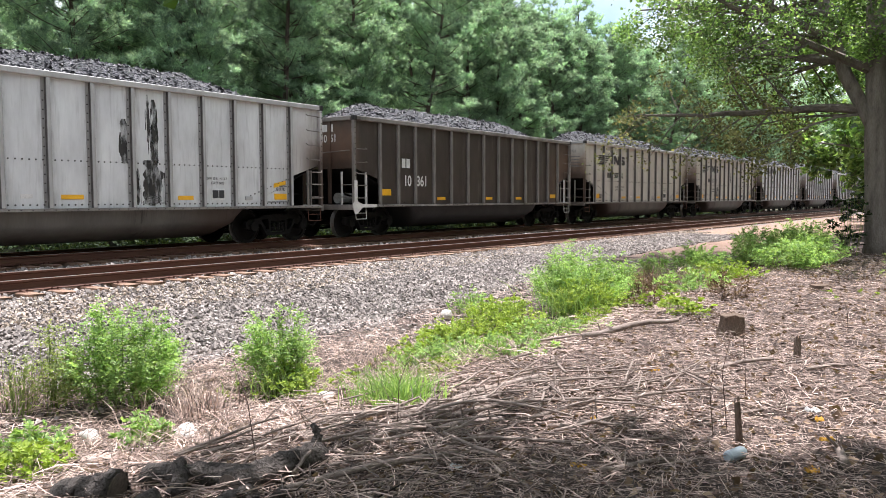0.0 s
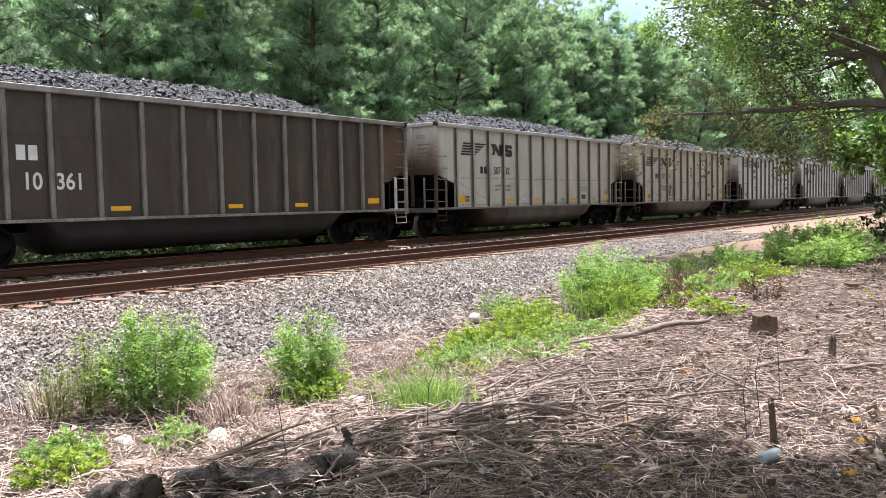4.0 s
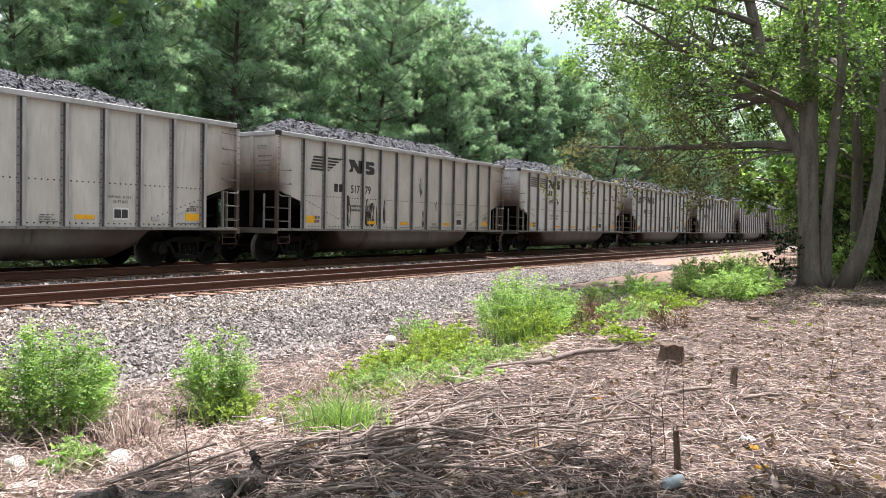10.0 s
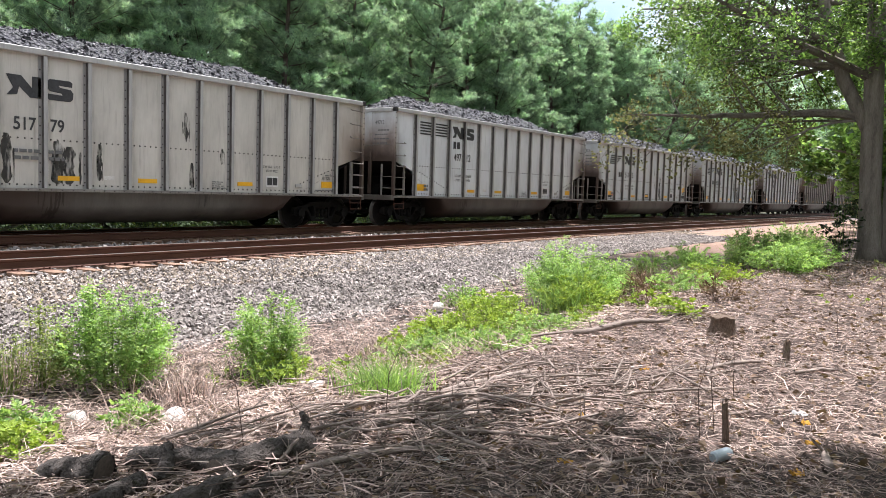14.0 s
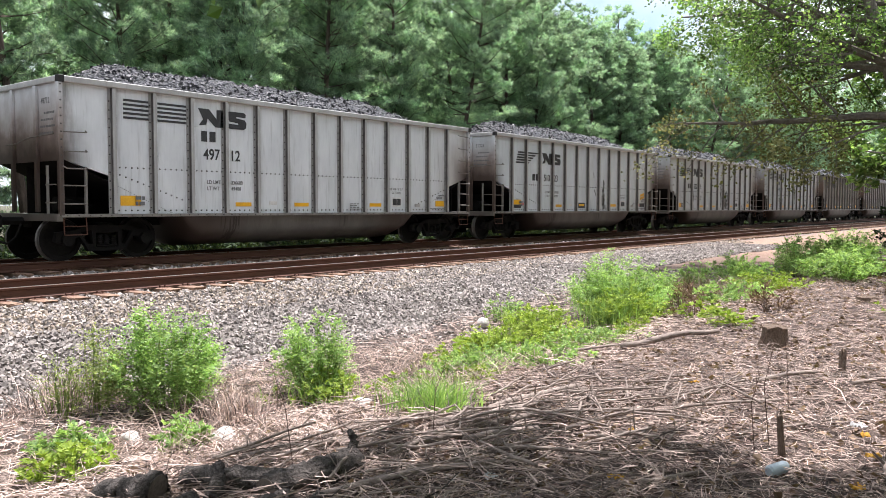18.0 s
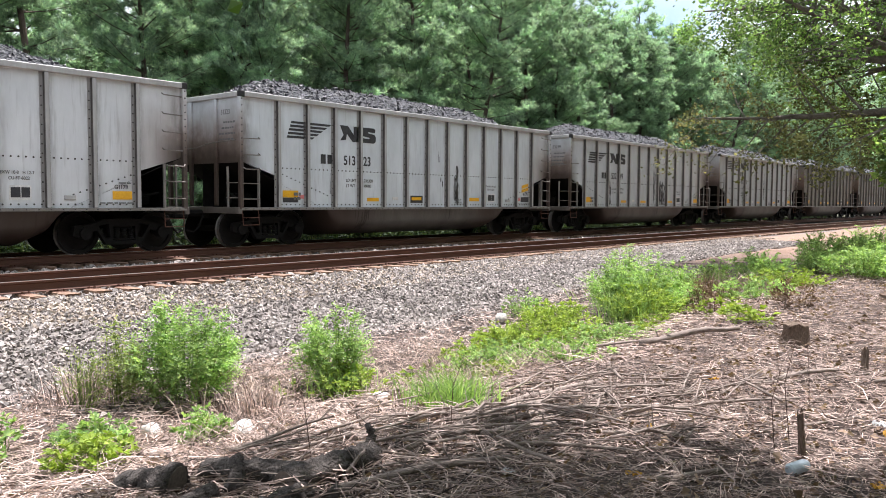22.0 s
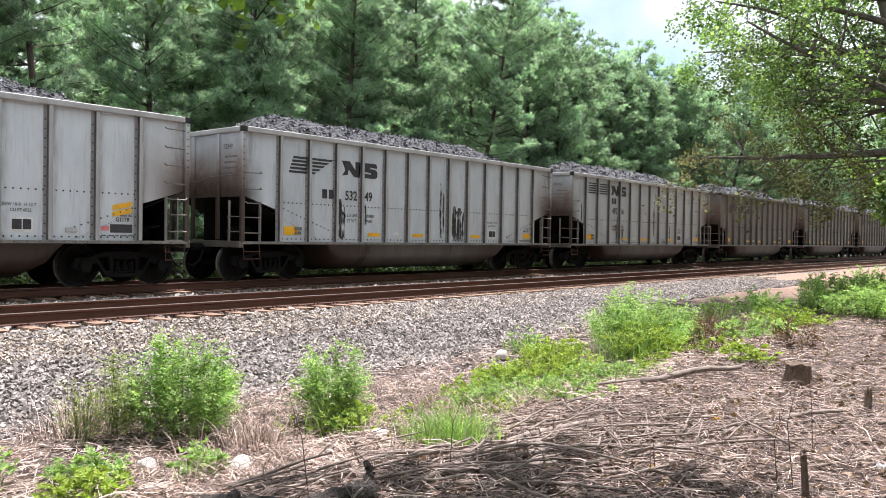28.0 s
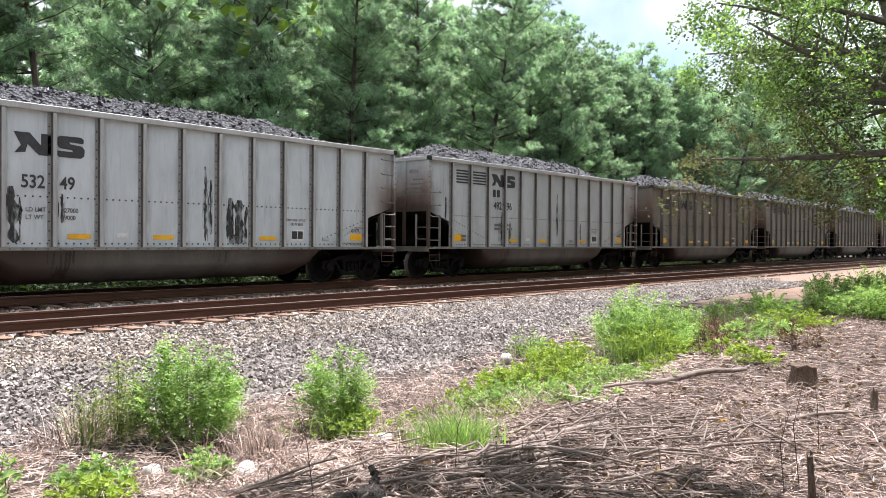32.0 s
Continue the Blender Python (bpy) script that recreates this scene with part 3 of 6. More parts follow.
def spring_mesh():
    """One coil spring, as a ribbed turned body."""
    bm = bmesh.new()
    prof = [(0.0, 0.33)]
    for k in range(5):
        prof += [(0.05, 0.335 + k * 0.045), (0.068, 0.345 + k * 0.045), (0.068, 0.358 + k * 0.045), (0.05, 0.37 + k * 0.045)]
    prof.append((0.0, 0.56))
    n = 10
    rows = [[bm.verts.new((r * math.cos(2 * math.pi * k / n), 0.03 + r * math.sin(2 * math.pi * k / n), z)) for r, z in prof[1:-1]] for k in range(n)]
    for k in range(n):
        for i in range(len(prof) - 3):
            bm.faces.new((rows[k][i], rows[(k + 1) % n][i], rows[(k + 1) % n][i + 1], rows[k][i + 1]))
    me = bpy.data.meshes.new("spring")
    bm.to_mesh(me)
    bm.free()
    me.materials.append(M["steel_black"])
    return me


SIDE_FRAME, SPRINGS = side_frame_mesh(), spring_mesh()
ROLLING = []          # wheelsets that turn


def truck(car, x):
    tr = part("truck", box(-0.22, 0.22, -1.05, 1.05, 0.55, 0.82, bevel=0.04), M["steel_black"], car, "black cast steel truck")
    tr.matrix_basis = pose(x, 0, 0)
    for y, turn in ((-1.09, 0), (1.09, 180)):
        sf = part("side_frame", SIDE_FRAME, None, tr)
        sf.matrix_basis = pose(0, y, 0, 0, 0, turn)
        for sx in (-0.16, 0.0, 0.16):
            sp = part("spring", SPRINGS, None, tr)
            sp.matrix_basis = pose(sx, y, 0, 0, 0, turn)
    for dx in (-0.9, 0.9):
        ws = part("wheelset", WHEELSET, None, tr)
        ws.matrix_basis = pose(dx, 0, 0.457)
        td = part("wheel_tread", TREAD, None, tr, "bright worn wheel tread")
        td.matrix_basis = pose(dx, 0, 0.457)
        td = part("wheel_tread", TREAD, None, tr, "bright worn wheel tread")
        td.matrix_basis = pose(dx, 0, 0.457, 0, 0, 180)
        ROLLING.append((ws, dx))
    return tr


def coal_mesh(seed):
    """A heap of coal: crowned, lumpy, with loose lumps on it."""
    rng = np.random.default_rng(seed)
    nx, ny = 130, 30
    xs, ys = np.linspace(0.06, LEN - 0.06, nx), np.linspace(-1.5, 1.5, ny)
    v = []
    def top(x, y):
        e = min(1.0, max(0.0, (x - 0.25) / 1.7)) * min(1.0, max(0.0, (LEN - 0.25 - x) / 4.2))
        e = e * e * (3 - 2 * e)
        c = max(0.0, 1 - (abs(y) / 1.5) ** 2.0)
        lump = 0.07 * noise.noise((x * 1.1 + seed * 9, y * 1.3, 2.0)) + 0.06 * noise.noise((x * 4 + seed, y * 4, 5.0)) + 0.05 * noise.noise((x * 11 + seed, y * 11, 7.0))
        return RIM - 0.26 + 0.24 * c + 0.60 * e * c ** 0.7 + lump * (0.4 + e)
    for y in ys:
        for x in xs:
            v.append((x, y, top(x, y)))
    f = [(j * nx + i, j * nx + i + 1, (j + 1) * nx + i + 1, (j + 1) * nx + i) for j in range(ny - 1) for i in range(nx - 1)]
    heap = Heap()
    heap.add(v, f)
    k = 1400
    px, py = rng.uniform(0.2, LEN - 0.2, k), rng.uniform(-1.45, 1.3, k)
    pz = np.array([top(a, b) for a, b in zip(px, py)])
    stones_into(heap, rng, np.stack([px, py, pz], 1), rng.uniform(0.025, 0.08, k))
    return heap.mesh("coal_load", M["coal"])


def stones_into(heap, rng, pos, size):
    """Angular stones: a distorted eight-cornered lump each."""
    k = len(pos)
    base = np.array([(-1, -1, -1), (1, -1, -1), (1, 1, -1), (-1, 1, -1), (-1, -1, 1), (1, -1, 1), (1, 1, 1), (-1, 1, 1)], float) * 0.55
    v = base[None] * rng.uniform(0.55, 1.1, (k, 1, 3)) + rng.normal(0, 0.16, (k, 8, 3))
    q = rng.normal(0, 1, (k, 4))
    q /= np.linalg.norm(q, axis=1, keepdims=True)
    w, x, y, z = q.T
    rot = np.stack([np.stack([1 - 2 * (y * y + z * z), 2 * (x * y - z * w), 2 * (x * z + y * w)], 1),
                    np.stack([2 * (x * y + z * w), 1 - 2 * (x * x + z * z), 2 * (y * z - x * w)], 1),
                    np.stack([2 * (x * z - y * w), 2 * (y * z + x * w), 1 - 2 * (x * x + y * y)], 1)], 1)
    v = np.einsum("kij,kpj->kpi", rot, v) * np.asarray(size)[:, None, None] + pos[:, None, :]
    heap.many(v, [(0, 3, 2, 1), (4, 5, 6, 7), (0, 1, 5, 4), (1, 2, 6, 5), (2, 3, 7, 6), (3, 0, 4, 7)])


COAL = [coal_mesh(s) for s in (1, 2, 3)]
COAL_LOADS = []


def rivets(points, y, r=0.017):
    heap = Heap()
    ring = [(r * math.cos(a), -0.012, r * math.sin(a)) for a in [k * math.pi / 3 for k in range(6)]]
    ring2 = [(r * 1.2 * math.cos(a), 0.004, r * 1.2 * math.sin(a)) for a in [k * math.pi / 3 for k in range(6)]]
    cap = np.array(ring + ring2)
    faces = [(0, 1, 2, 3, 4, 5)] + [(k, 6 + k, 6 + (k + 1) % 6, (k + 1) % 6) for k in range(6)]
    pts = np.array([(x, y, z) for x, z in points])
    heap.many(pts[:, None, :] + cap[None], faces)
    return heap


def run_plate(x, z1, z0, w, seed, y):
    """A tar run: a ragged strip of uneven width with thinner trickles beside it."""
    r = random.Random(seed)
    bm = bmesh.new()
    for c, top, foot, wide in ((x, z1, z0, w), (x + w * r.uniform(-0.9, -0.4), z1 - 0.3 * (z1 - z0), z0 + r.uniform(0, 0.3) * (z1 - z0), w * 0.28), (x + w * r.uniform(0.4, 0.9), z1 - r.uniform(0.1, 0.5) * (z1 - z0), z0, w * 0.22)):
        n = max(8, int((top - foot) / 0.035))
        rows = []
        for k in range(n + 1):
            t = k / n
            z = top + (foot - top) * t
            h = wide * 0.5 * min(1.0, 0.55 + t * 3, (1.04 - t) * 9)
            a = h * max(0.3, 0.85 + 0.7 * noise.noise((seed * 3.1 + c, z * 6.0, 1.0)) + r.uniform(-0.06, 0.06))
            b = h * max(0.3, 0.85 + 0.7 * noise.noise((seed * 3.1 + c, z * 6.0, 9.0)) + r.uniform(-0.06, 0.06))
            d = 0.25 * wide * noise.noise((seed + c, z * 2.2, 4.0))
            rows.append((bm.verts.new((c - a + d, y, z)), bm.verts.new((c + d, y - 0.004, z)), bm.verts.new((c + b + d, y, z))))
        for p, q in zip(rows, rows[1:]):
            bm.faces.new((p[0], q[0], q[1], p[1]))
            bm.faces.new((p[1], q[1], q[2], p[2]))
    bmesh.ops.recalc_face_normals(bm, faces=bm.faces)
    return bm


def coal_car(spec, index):
    """One bathtub coal wagon; local x runs from its leading end, y across, z from the rail top."""
    rim = spec.get("rim", RIM)
    posts, length = spec.get("posts", POSTS), spec.get("length", LEN)
    paint, post_mat, tub_mat, dark_car = spec["paint"], spec["post"], spec["tub"], spec.get("dark", False)
    car = empty("coal_car", pose(0, TRACK_Y, 0), spec["label"], "coal wagon", "coal wagons of the train")
    P = lambda name, data, mat, label="": part(name, data, mat, car, label)
    STUFF = lambda name, data, mat: tagged(part(name, data, mat, car), kind="stuff")
    e0, e1 = posts[0], posts[-1]
    # side sheets, cut away above the end platforms
    outline = [(0.0, rim - 0.1), (0.0, 2.16), (e0, 1.80), (e0, SILL), (e1, SILL), (e1, 1.80), (length, 2.16), (length, rim - 0.1)]
    for s, nm in ((-1, "side_sheet"), (1, "side_sheet")):
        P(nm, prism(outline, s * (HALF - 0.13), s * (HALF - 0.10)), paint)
    # top chord all round
    for s in (-1, 1):
        P("top_chord", box(-0.03, length + 0.03, min(s * (HALF - 0.14), s * (HALF + 0.02)), max(s * (HALF - 0.14), s * (HALF + 0.02)), rim - 0.125, rim, bevel=0.012), spec["chord"])
    for x in (-0.05, length - 0.09):
        P("end_chord", box(x, x + 0.14, -HALF + 0.14, HALF - 0.14, rim - 0.125, rim - 0.002, bevel=0.012), spec["chord"])
    for x in (-0.055, length - 0.085):
        P("corner_cap", box(x, x + 0.14, -HALF - 0.028, -HALF + 0.10, rim - 0.135, rim + 0.008, bevel=0.01), M["cap"], "black casting on the rim corner")
    # posts: a narrow hat section each
    post_me = None
    for s in (-1, 1):
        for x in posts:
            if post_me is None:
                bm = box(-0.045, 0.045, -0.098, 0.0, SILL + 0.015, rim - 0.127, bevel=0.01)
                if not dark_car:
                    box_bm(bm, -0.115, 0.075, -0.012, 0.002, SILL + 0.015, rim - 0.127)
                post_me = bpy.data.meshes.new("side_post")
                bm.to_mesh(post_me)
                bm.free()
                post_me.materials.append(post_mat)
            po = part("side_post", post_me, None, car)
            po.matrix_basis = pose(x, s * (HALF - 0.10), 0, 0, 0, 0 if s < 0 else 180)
    # corner posts down to the sill
    for x in (0.0, length):
        for s in (-1, 1):
            P("corner_post", box(x - 0.05, x + 0.05, min(s * HALF, s * (HALF - 0.1)), max(s * HALF, s * (HALF - 0.1)), SILL - 0.02, rim - 0.126, bevel=0.008), paint if not dark_car else post_mat)
    # end walls and slope sheets
    for x, d in ((0.02, 1), (length - 0.02, -1)):
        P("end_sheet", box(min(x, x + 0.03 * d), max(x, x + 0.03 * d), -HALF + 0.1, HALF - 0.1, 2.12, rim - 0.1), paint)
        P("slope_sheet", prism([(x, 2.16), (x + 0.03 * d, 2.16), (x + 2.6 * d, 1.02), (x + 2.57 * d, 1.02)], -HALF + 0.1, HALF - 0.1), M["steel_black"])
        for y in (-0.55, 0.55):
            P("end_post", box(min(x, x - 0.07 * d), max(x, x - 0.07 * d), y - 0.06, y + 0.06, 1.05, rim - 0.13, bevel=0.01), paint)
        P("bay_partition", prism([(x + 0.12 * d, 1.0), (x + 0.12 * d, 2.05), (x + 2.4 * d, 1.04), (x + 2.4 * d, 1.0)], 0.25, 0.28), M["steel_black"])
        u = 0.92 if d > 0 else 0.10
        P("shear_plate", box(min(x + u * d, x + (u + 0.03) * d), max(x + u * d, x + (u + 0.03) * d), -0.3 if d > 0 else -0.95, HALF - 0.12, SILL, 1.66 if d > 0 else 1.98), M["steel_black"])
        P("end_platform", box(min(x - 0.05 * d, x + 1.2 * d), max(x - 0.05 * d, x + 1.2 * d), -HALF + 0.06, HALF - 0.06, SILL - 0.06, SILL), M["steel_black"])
        P("end_sill", box(min(x - 0.12 * d, x), max(x - 0.12 * d, x), -HALF + 0.02, HALF - 0.02, SILL - 0.14, SILL + 0.02, bevel=0.01), BROWN_POST if dark_car else DIRTY_POST)
        P("coupler", bar([(x, 0, 0.86), (x - 0.62 * d, 0, 0.86)], 0.09, 8), M["steel_black"])
        P("coupler_knuckle", box(min(x - 0.58 * d, x - 0.84 * d), max(x - 0.58 * d, x - 0.84 * d), -0.16, 0.13, 0.72, 1.0, bevel=0.04), M["steel_black"])
        P("air_hose", bar([(x - 0.3 * d, -0.35, 0.80), (x - 0.42 * d, -0.36, 0.52), (x - 0.58 * d, -0.33, 0.38), (x - 0.72 * d, -0.28, 0.44)], 0.025), M["steel_black"])
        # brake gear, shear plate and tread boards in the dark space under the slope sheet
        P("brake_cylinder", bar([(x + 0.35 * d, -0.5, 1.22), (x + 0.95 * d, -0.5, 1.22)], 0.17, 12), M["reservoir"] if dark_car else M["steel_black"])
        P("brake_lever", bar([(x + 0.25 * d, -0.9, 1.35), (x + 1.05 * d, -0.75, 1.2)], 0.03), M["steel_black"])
        # ladder: a stile, rungs to the corner post, a stirrup step, grab irons above
        lx = x + 0.5 * d
        P("ladder_stile", box(lx - 0.022, lx + 0.022, -HALF + 0.005, -HALF + 0.065, SILL, 2.0), M["white_paint"] if dark_car else LADDER)
        for z in (1.22, 1.60, 1.95):
            P("ladder_rung", bar([(x, -HALF - 0.01, z + (0.05 if z > 1.9 else 0)), (x + 0.06 * d, -HALF - 0.06, z), (lx - 0.05 * d, -HALF - 0.06, z), (lx, -HALF + 0.0, z + 0.03)], 0.014), M["grab"])
        for z in (2.30, 2.70, 3.10, 3.52)[:4 if d < 0 else 2]:
            P("grab_iron", bar([(x + 0.06 * d, -HALF + 0.07, z), (x + 0.06 * d, -HALF - 0.01, z), (x + 0.52 * d, -HALF - 0.01, z + 0.01), (x + 0.52 * d, -HALF + 0.06, z + 0.05)], 0.013), M["grab"])
        P("stirrup_step", bar([(lx, -HALF + 0.05, SILL - 0.05), (lx, -HALF + 0.02, 0.58), (x + 0.02 * d, -HALF + 0.02, 0.58), (x + 0.02 * d, -HALF + 0.05, SILL - 0.05)], 0.011), M["white_paint"] if dark_car else M["rail"])
        P("step_tread", bar([(lx, -HALF + 0.02, 0.76), (x + 0.02 * d, -HALF + 0.02, 0.76)], 0.010), M["white_paint"] if dark_car else M["rail"])
        P("end_stile", box(x - 0.075 * d - 0.02, x - 0.075 * d + 0.02, -HALF + 0.48, -HALF + 0.53, SILL, 2.02), M["white_paint"] if dark_car else LADDER)
        for z in (1.25, 1.62):
            P("end_rung", bar([(x - 0.12 * d, -HALF + 0.05, z), (x - 0.12 * d, -HALF + 0.5, z)], 0.014), M["grab"])
        P("crossover_rail", bar([(x - 0.10 * d, -HALF + 0.15, 2.66), (x - 0.12 * d, -0.4, 2.62), (x - 0.12 * d, 0.2, 2.52), (x - 0.05 * d, 0.9, 2.52)], 0.015), M["grab"])
    # side sill, lower flange and the drop tub between the trucks
    for s in (-1, 1):
        P("side_sill", box(-0.02, length + 0.02, min(s * (HALF - 0.08), s * (HALF + 0.0)), max(s * (HALF - 0.08), s * (HALF + 0.0)), SILL - 0.055, SILL + 0.012, bevel=0.006), BROWN_POST if dark_car else LADDER)
    bm = bmesh.new()
    rings = []
    for x, k in ((3.0, 0.0), (3.25, 0.72), (3.55, 1.0), (length - 3.35, 1.0), (length - 2.95, 0.72), (length - 2.7, 0.0)):
        ring = []
        for i in range(15):
            a = math.pi * i / 14
            y = -1.40 * math.cos(a)
            z = 0.94 - (0.72 * k + 0.02) * math.sin(a) ** 0.62
            ring.append(bm.verts.new((x, y, z)))
        rings.append(ring)
    for p, q in zip(rings, rings[1:]):
        for i in range(14):
            bm.faces.new((p[i], p[i + 1], q[i + 1], q[i]))
    bmesh.ops.recalc_face_normals(bm, faces=bm.faces)
    for fc in bm.faces:
        fc.smooth = True
    P("drop_tub", bm, tub_mat, "dirty rounded belly tub")
    P("centre_sill", box(0.0, length, -0.2, 0.2, 0.72, 0.95), M["steel_black"])
    P("underframe", box(0.9, length - 0.9, -1.35, 1.35, 0.94, 0.99), M["steel_black"])
    # rivets on the near side
    pts = [(x + d, 2.02) for x in posts[:-1] for d in np.linspace(0.15, 0.86, 6)]
    pts += [(x + d, SILL + 0.085) for x in posts[:-1] for d in np.linspace(0.12, 0.86, 6)]
    if not dark_car:
        pts += [(e0 + 0.15 + 0.14 * k, 1.86 - 0.048 * k) for k in range(12) if (0.15 + 0.14 * k) % 0.97 > 0.14]
        pts += [(e1 - 0.15 - 0.14 * k, 1.72 - 0.048 * k) for k in range(10) if (0.15 + 0.14 * k) % 0.97 > 0.14]
        STUFF("rivet_strip", rivets(pts, -HALF + 0.098).mesh("rivet_strip", spec["rivet"]), None)
    pts = [(x - 0.085, z) for x in posts for z in np.arange(1.15, 3.6, 0.19)]
    STUFF("post_rivet_strip", rivets(pts, -HALF + 0.086, 0.015).mesh("post_rivet_strip", spec["rivet"]), None)
    STUFF("corner_rivet_strip", rivets([(xx, z) for xx in (0.0, length) for z in np.arange(1.1, 3.7, 0.16)], -HALF - 0.001, 0.016).mesh("corner_rivet_strip", spec["rivet"]), None)
    STUFF("sill_rivet_strip", rivets([(x, SILL - 0.02) for x in np.arange(0.1, length, 0.24)], -HALF - 0.002, 0.012).mesh("sill_rivet_strip", spec["rivet"]), None)
    # lettering and plates
    y = -HALF + 0.062 + 0.03
    ink = M["decal_white"] if dark_car else M["decal_black"]
    if spec["logo"] == "stripes":
        for k in range(5):
            z = 3.25 - 0.095 * k
            P("logo_stripe", prism([(1.62 - 0.035 * k, z), (2.09, z), (2.09, z - 0.058), (1.60 - 0.035 * k, z - 0.058)], y - 0.004, y + 0.003), ink, "dark stripe of the emblem")
            w = 0.80 - 0.15 * k
            P("logo_stripe", prism([(2.2, z), (2.2 + w, z), (2.2 + w - 0.08, z - 0.058), (2.2, z - 0.058)], y - 0.004, y + 0.003), ink, "dark stripe of the emblem")
    if spec["logo"] == "bars":
        for k in range(5):
            z = 3.52 - 0.095 * k
            for a, b in ((1.42, 2.04), (2.25, 3.0)):
                P("logo_stripe", prism([(a, z), (b, z), (b, z - 0.05), (a, z - 0.05)], y - 0.004, y + 0.003), ink, "dark stripe of the emblem")
    if spec["logo"]:
        z0, z1 = (2.84, 3.27) if spec["logo"] == "stripes" else (3.08, 3.50)
        h = z1 - z0
        P("emblem_block", prism([(3.32, z1), (3.62, z1), (3.84, z0 + 0.45 * h), (3.84, z1), (4.03, z1), (4.03, z0), (3.80, z0), (3.58, z0 + 0.48 * h), (3.54, z0 + 0.1 * h), (3.33, z0 + 0.04 * h), (3.46, z0 + 0.4 * h)], y - 0.004, y + 0.003), ink, "dark block of the emblem")
        P("emblem_block", prism([(4.21, z1), (4.64, z1), (4.70, z1 - 0.10 * h), (4.69, z1 - 0.30 * h), (4.40, z1 - 0.27 * h), (4.42, z0 + 0.64 * h), (4.66, z0 + 0.58 * h), (4.72, z0 + 0.42 * h), (4.71, z0 + 0.12 * h), (4.64, z0),
                                 (4.20, z0), (4.15, z0 + 0.1 * h), (4.15, z0 + 0.30 * h), (4.48, z0 + 0.27 * h), (4.46, z0 + 0.36 * h), (4.21, z0 + 0.42 * h), (4.16, z0 + 0.55 * h), (4.16, z1 - 0.1 * h)], y - 0.004, y + 0.003), ink, "dark block of the emblem")
    if spec["number"]:
        a, b = spec["number"]
        if spec["logo"] == "stripes":
            zz, hh = 2.19, 0.25
            P("mark_bar", box(2.62, 2.79, y - 0.004, y + 0.003, zz, zz + 0.25), ink, "plain bar of a reporting mark")
            P("mark_bar", box(2.86, 3.03, y - 0.004, y + 0.003, zz, zz + 0.25), ink, "plain bar of a reporting mark")
        elif dark_car:
            zz, hh = 1.62, 0.33
            P("mark_bar", box(2.36, 2.54, y - 0.004, y + 0.003, 2.20, 2.50), ink, "plain bar of a reporting mark")
            P("mark_bar", box(2.60, 2.78, y - 0.004, y + 0.003, 2.20, 2.50), ink, "plain bar of a reporting mark")
        else:
            zz, hh = 2.30, 0.25
            P("mark_bar", box(3.40, 3.56, y - 0.004, y + 0.003, 2.72, 2.97), ink, "plain bar of a reporting mark")
            P("mark_bar", box(3.63, 3.80, y - 0.004, y + 0.003, 2.72, 2.97), ink, "plain bar of a reporting mark")
        x0 = 2.45 if dark_car else 3.45
        lettering("number", a, x0, zz, hh, car, ink, "wagon number", y - 0.002)
        lettering("number", b, x0 + (0.68 if dark_car else 0.76), zz, hh, car, ink, "wagon number", y - 0.002)
    if not dark_car:
        if spec.get("weights"):
            tagged(lettering("load_limit", "LD LMT", 3.54, 1.72, 0.085, car, M["decal_grey"], "load limit lettering", y - 0.002, 0.95), kind="stuff")
            tagged(lettering("load_limit", spec["weights"][0], 4.24, 1.72, 0.085, car, M["decal_grey"], "load limit figure", y - 0.002, 0.95), kind="stuff")
            tagged(lettering("light_weight", "LT WT", 3.54, 1.57, 0.085, car, M["decal_grey"], "light weight lettering", y - 0.002, 0.95), kind="stuff")
            tagged(lettering("light_weight", spec["weights"][1], 4.24, 1.57, 0.085, car, M["decal_grey"], "light weight figure", y - 0.002, 0.95), kind="stuff")
        else:
            small_lines("stencil", 3.46, 1.80, 0.5, 2, car, M["decal_grey"], 0.07, 0.14)
            small_lines("stencil", 4.16, 1.80, 0.4, 2, car, M["decal_grey"], 0.07, 0.14)
        P("label_plate", box(5.42, 5.67, y - 0.004, y + 0.003, 1.22, 1.31), M["white_paint"])
        small_lines("stencil", 8.33, 1.27, 0.34, 4, car, M["decal_grey"], 0.022, 0.05)
        tagged(lettering("dimension_stencil", "EXW 10-8   H 12-7", 9.98, 1.68, 0.062, car, M["decal_grey"], "dimension lettering", y - 0.002, 0.9), kind="stuff")
        tagged(lettering("dimension_stencil", "CU FT 6022", 10.13, 1.57, 0.062, car, M["decal_grey"], "volume lettering", y - 0.002, 0.9), kind="stuff")
        plate = P("inspection_panel", box(10.14, 10.56, y - 0.004, y + 0.002, 1.17, 1.46), M["decal_white"])
        for a, b in ((10.17, 10.35), (10.37, 10.53)):
            part("panel_field", box(a, b, y - 0.009, y - 0.004, 1.22, 1.42), M["decal_black"], plate)
        P("handle_bracket", box(11.20, 11.44, y - 0.03, y + 0.002, 1.18, 1.27, bevel=0.008), post_mat)
        lettering("service_stencil", "G117R", 12.28, 1.42, 0.085, car, M["decal_black"], "service lettering", y - 0.002, 0.9)
        small_lines("stencil", 12.36, 1.56, 0.26, 1, car, M["decal_grey"], 0.03, 0.06)
        small_lines("stencil", 11.95, 1.13, 0.75, 1, car, M["decal_grey"], 0.028, 0.06)
        small_lines("stencil", 1.66, 1.40, 0.25, 2, car, M["decal_grey"], 0.08, 0.12)
        words = random.Random(index + 40)
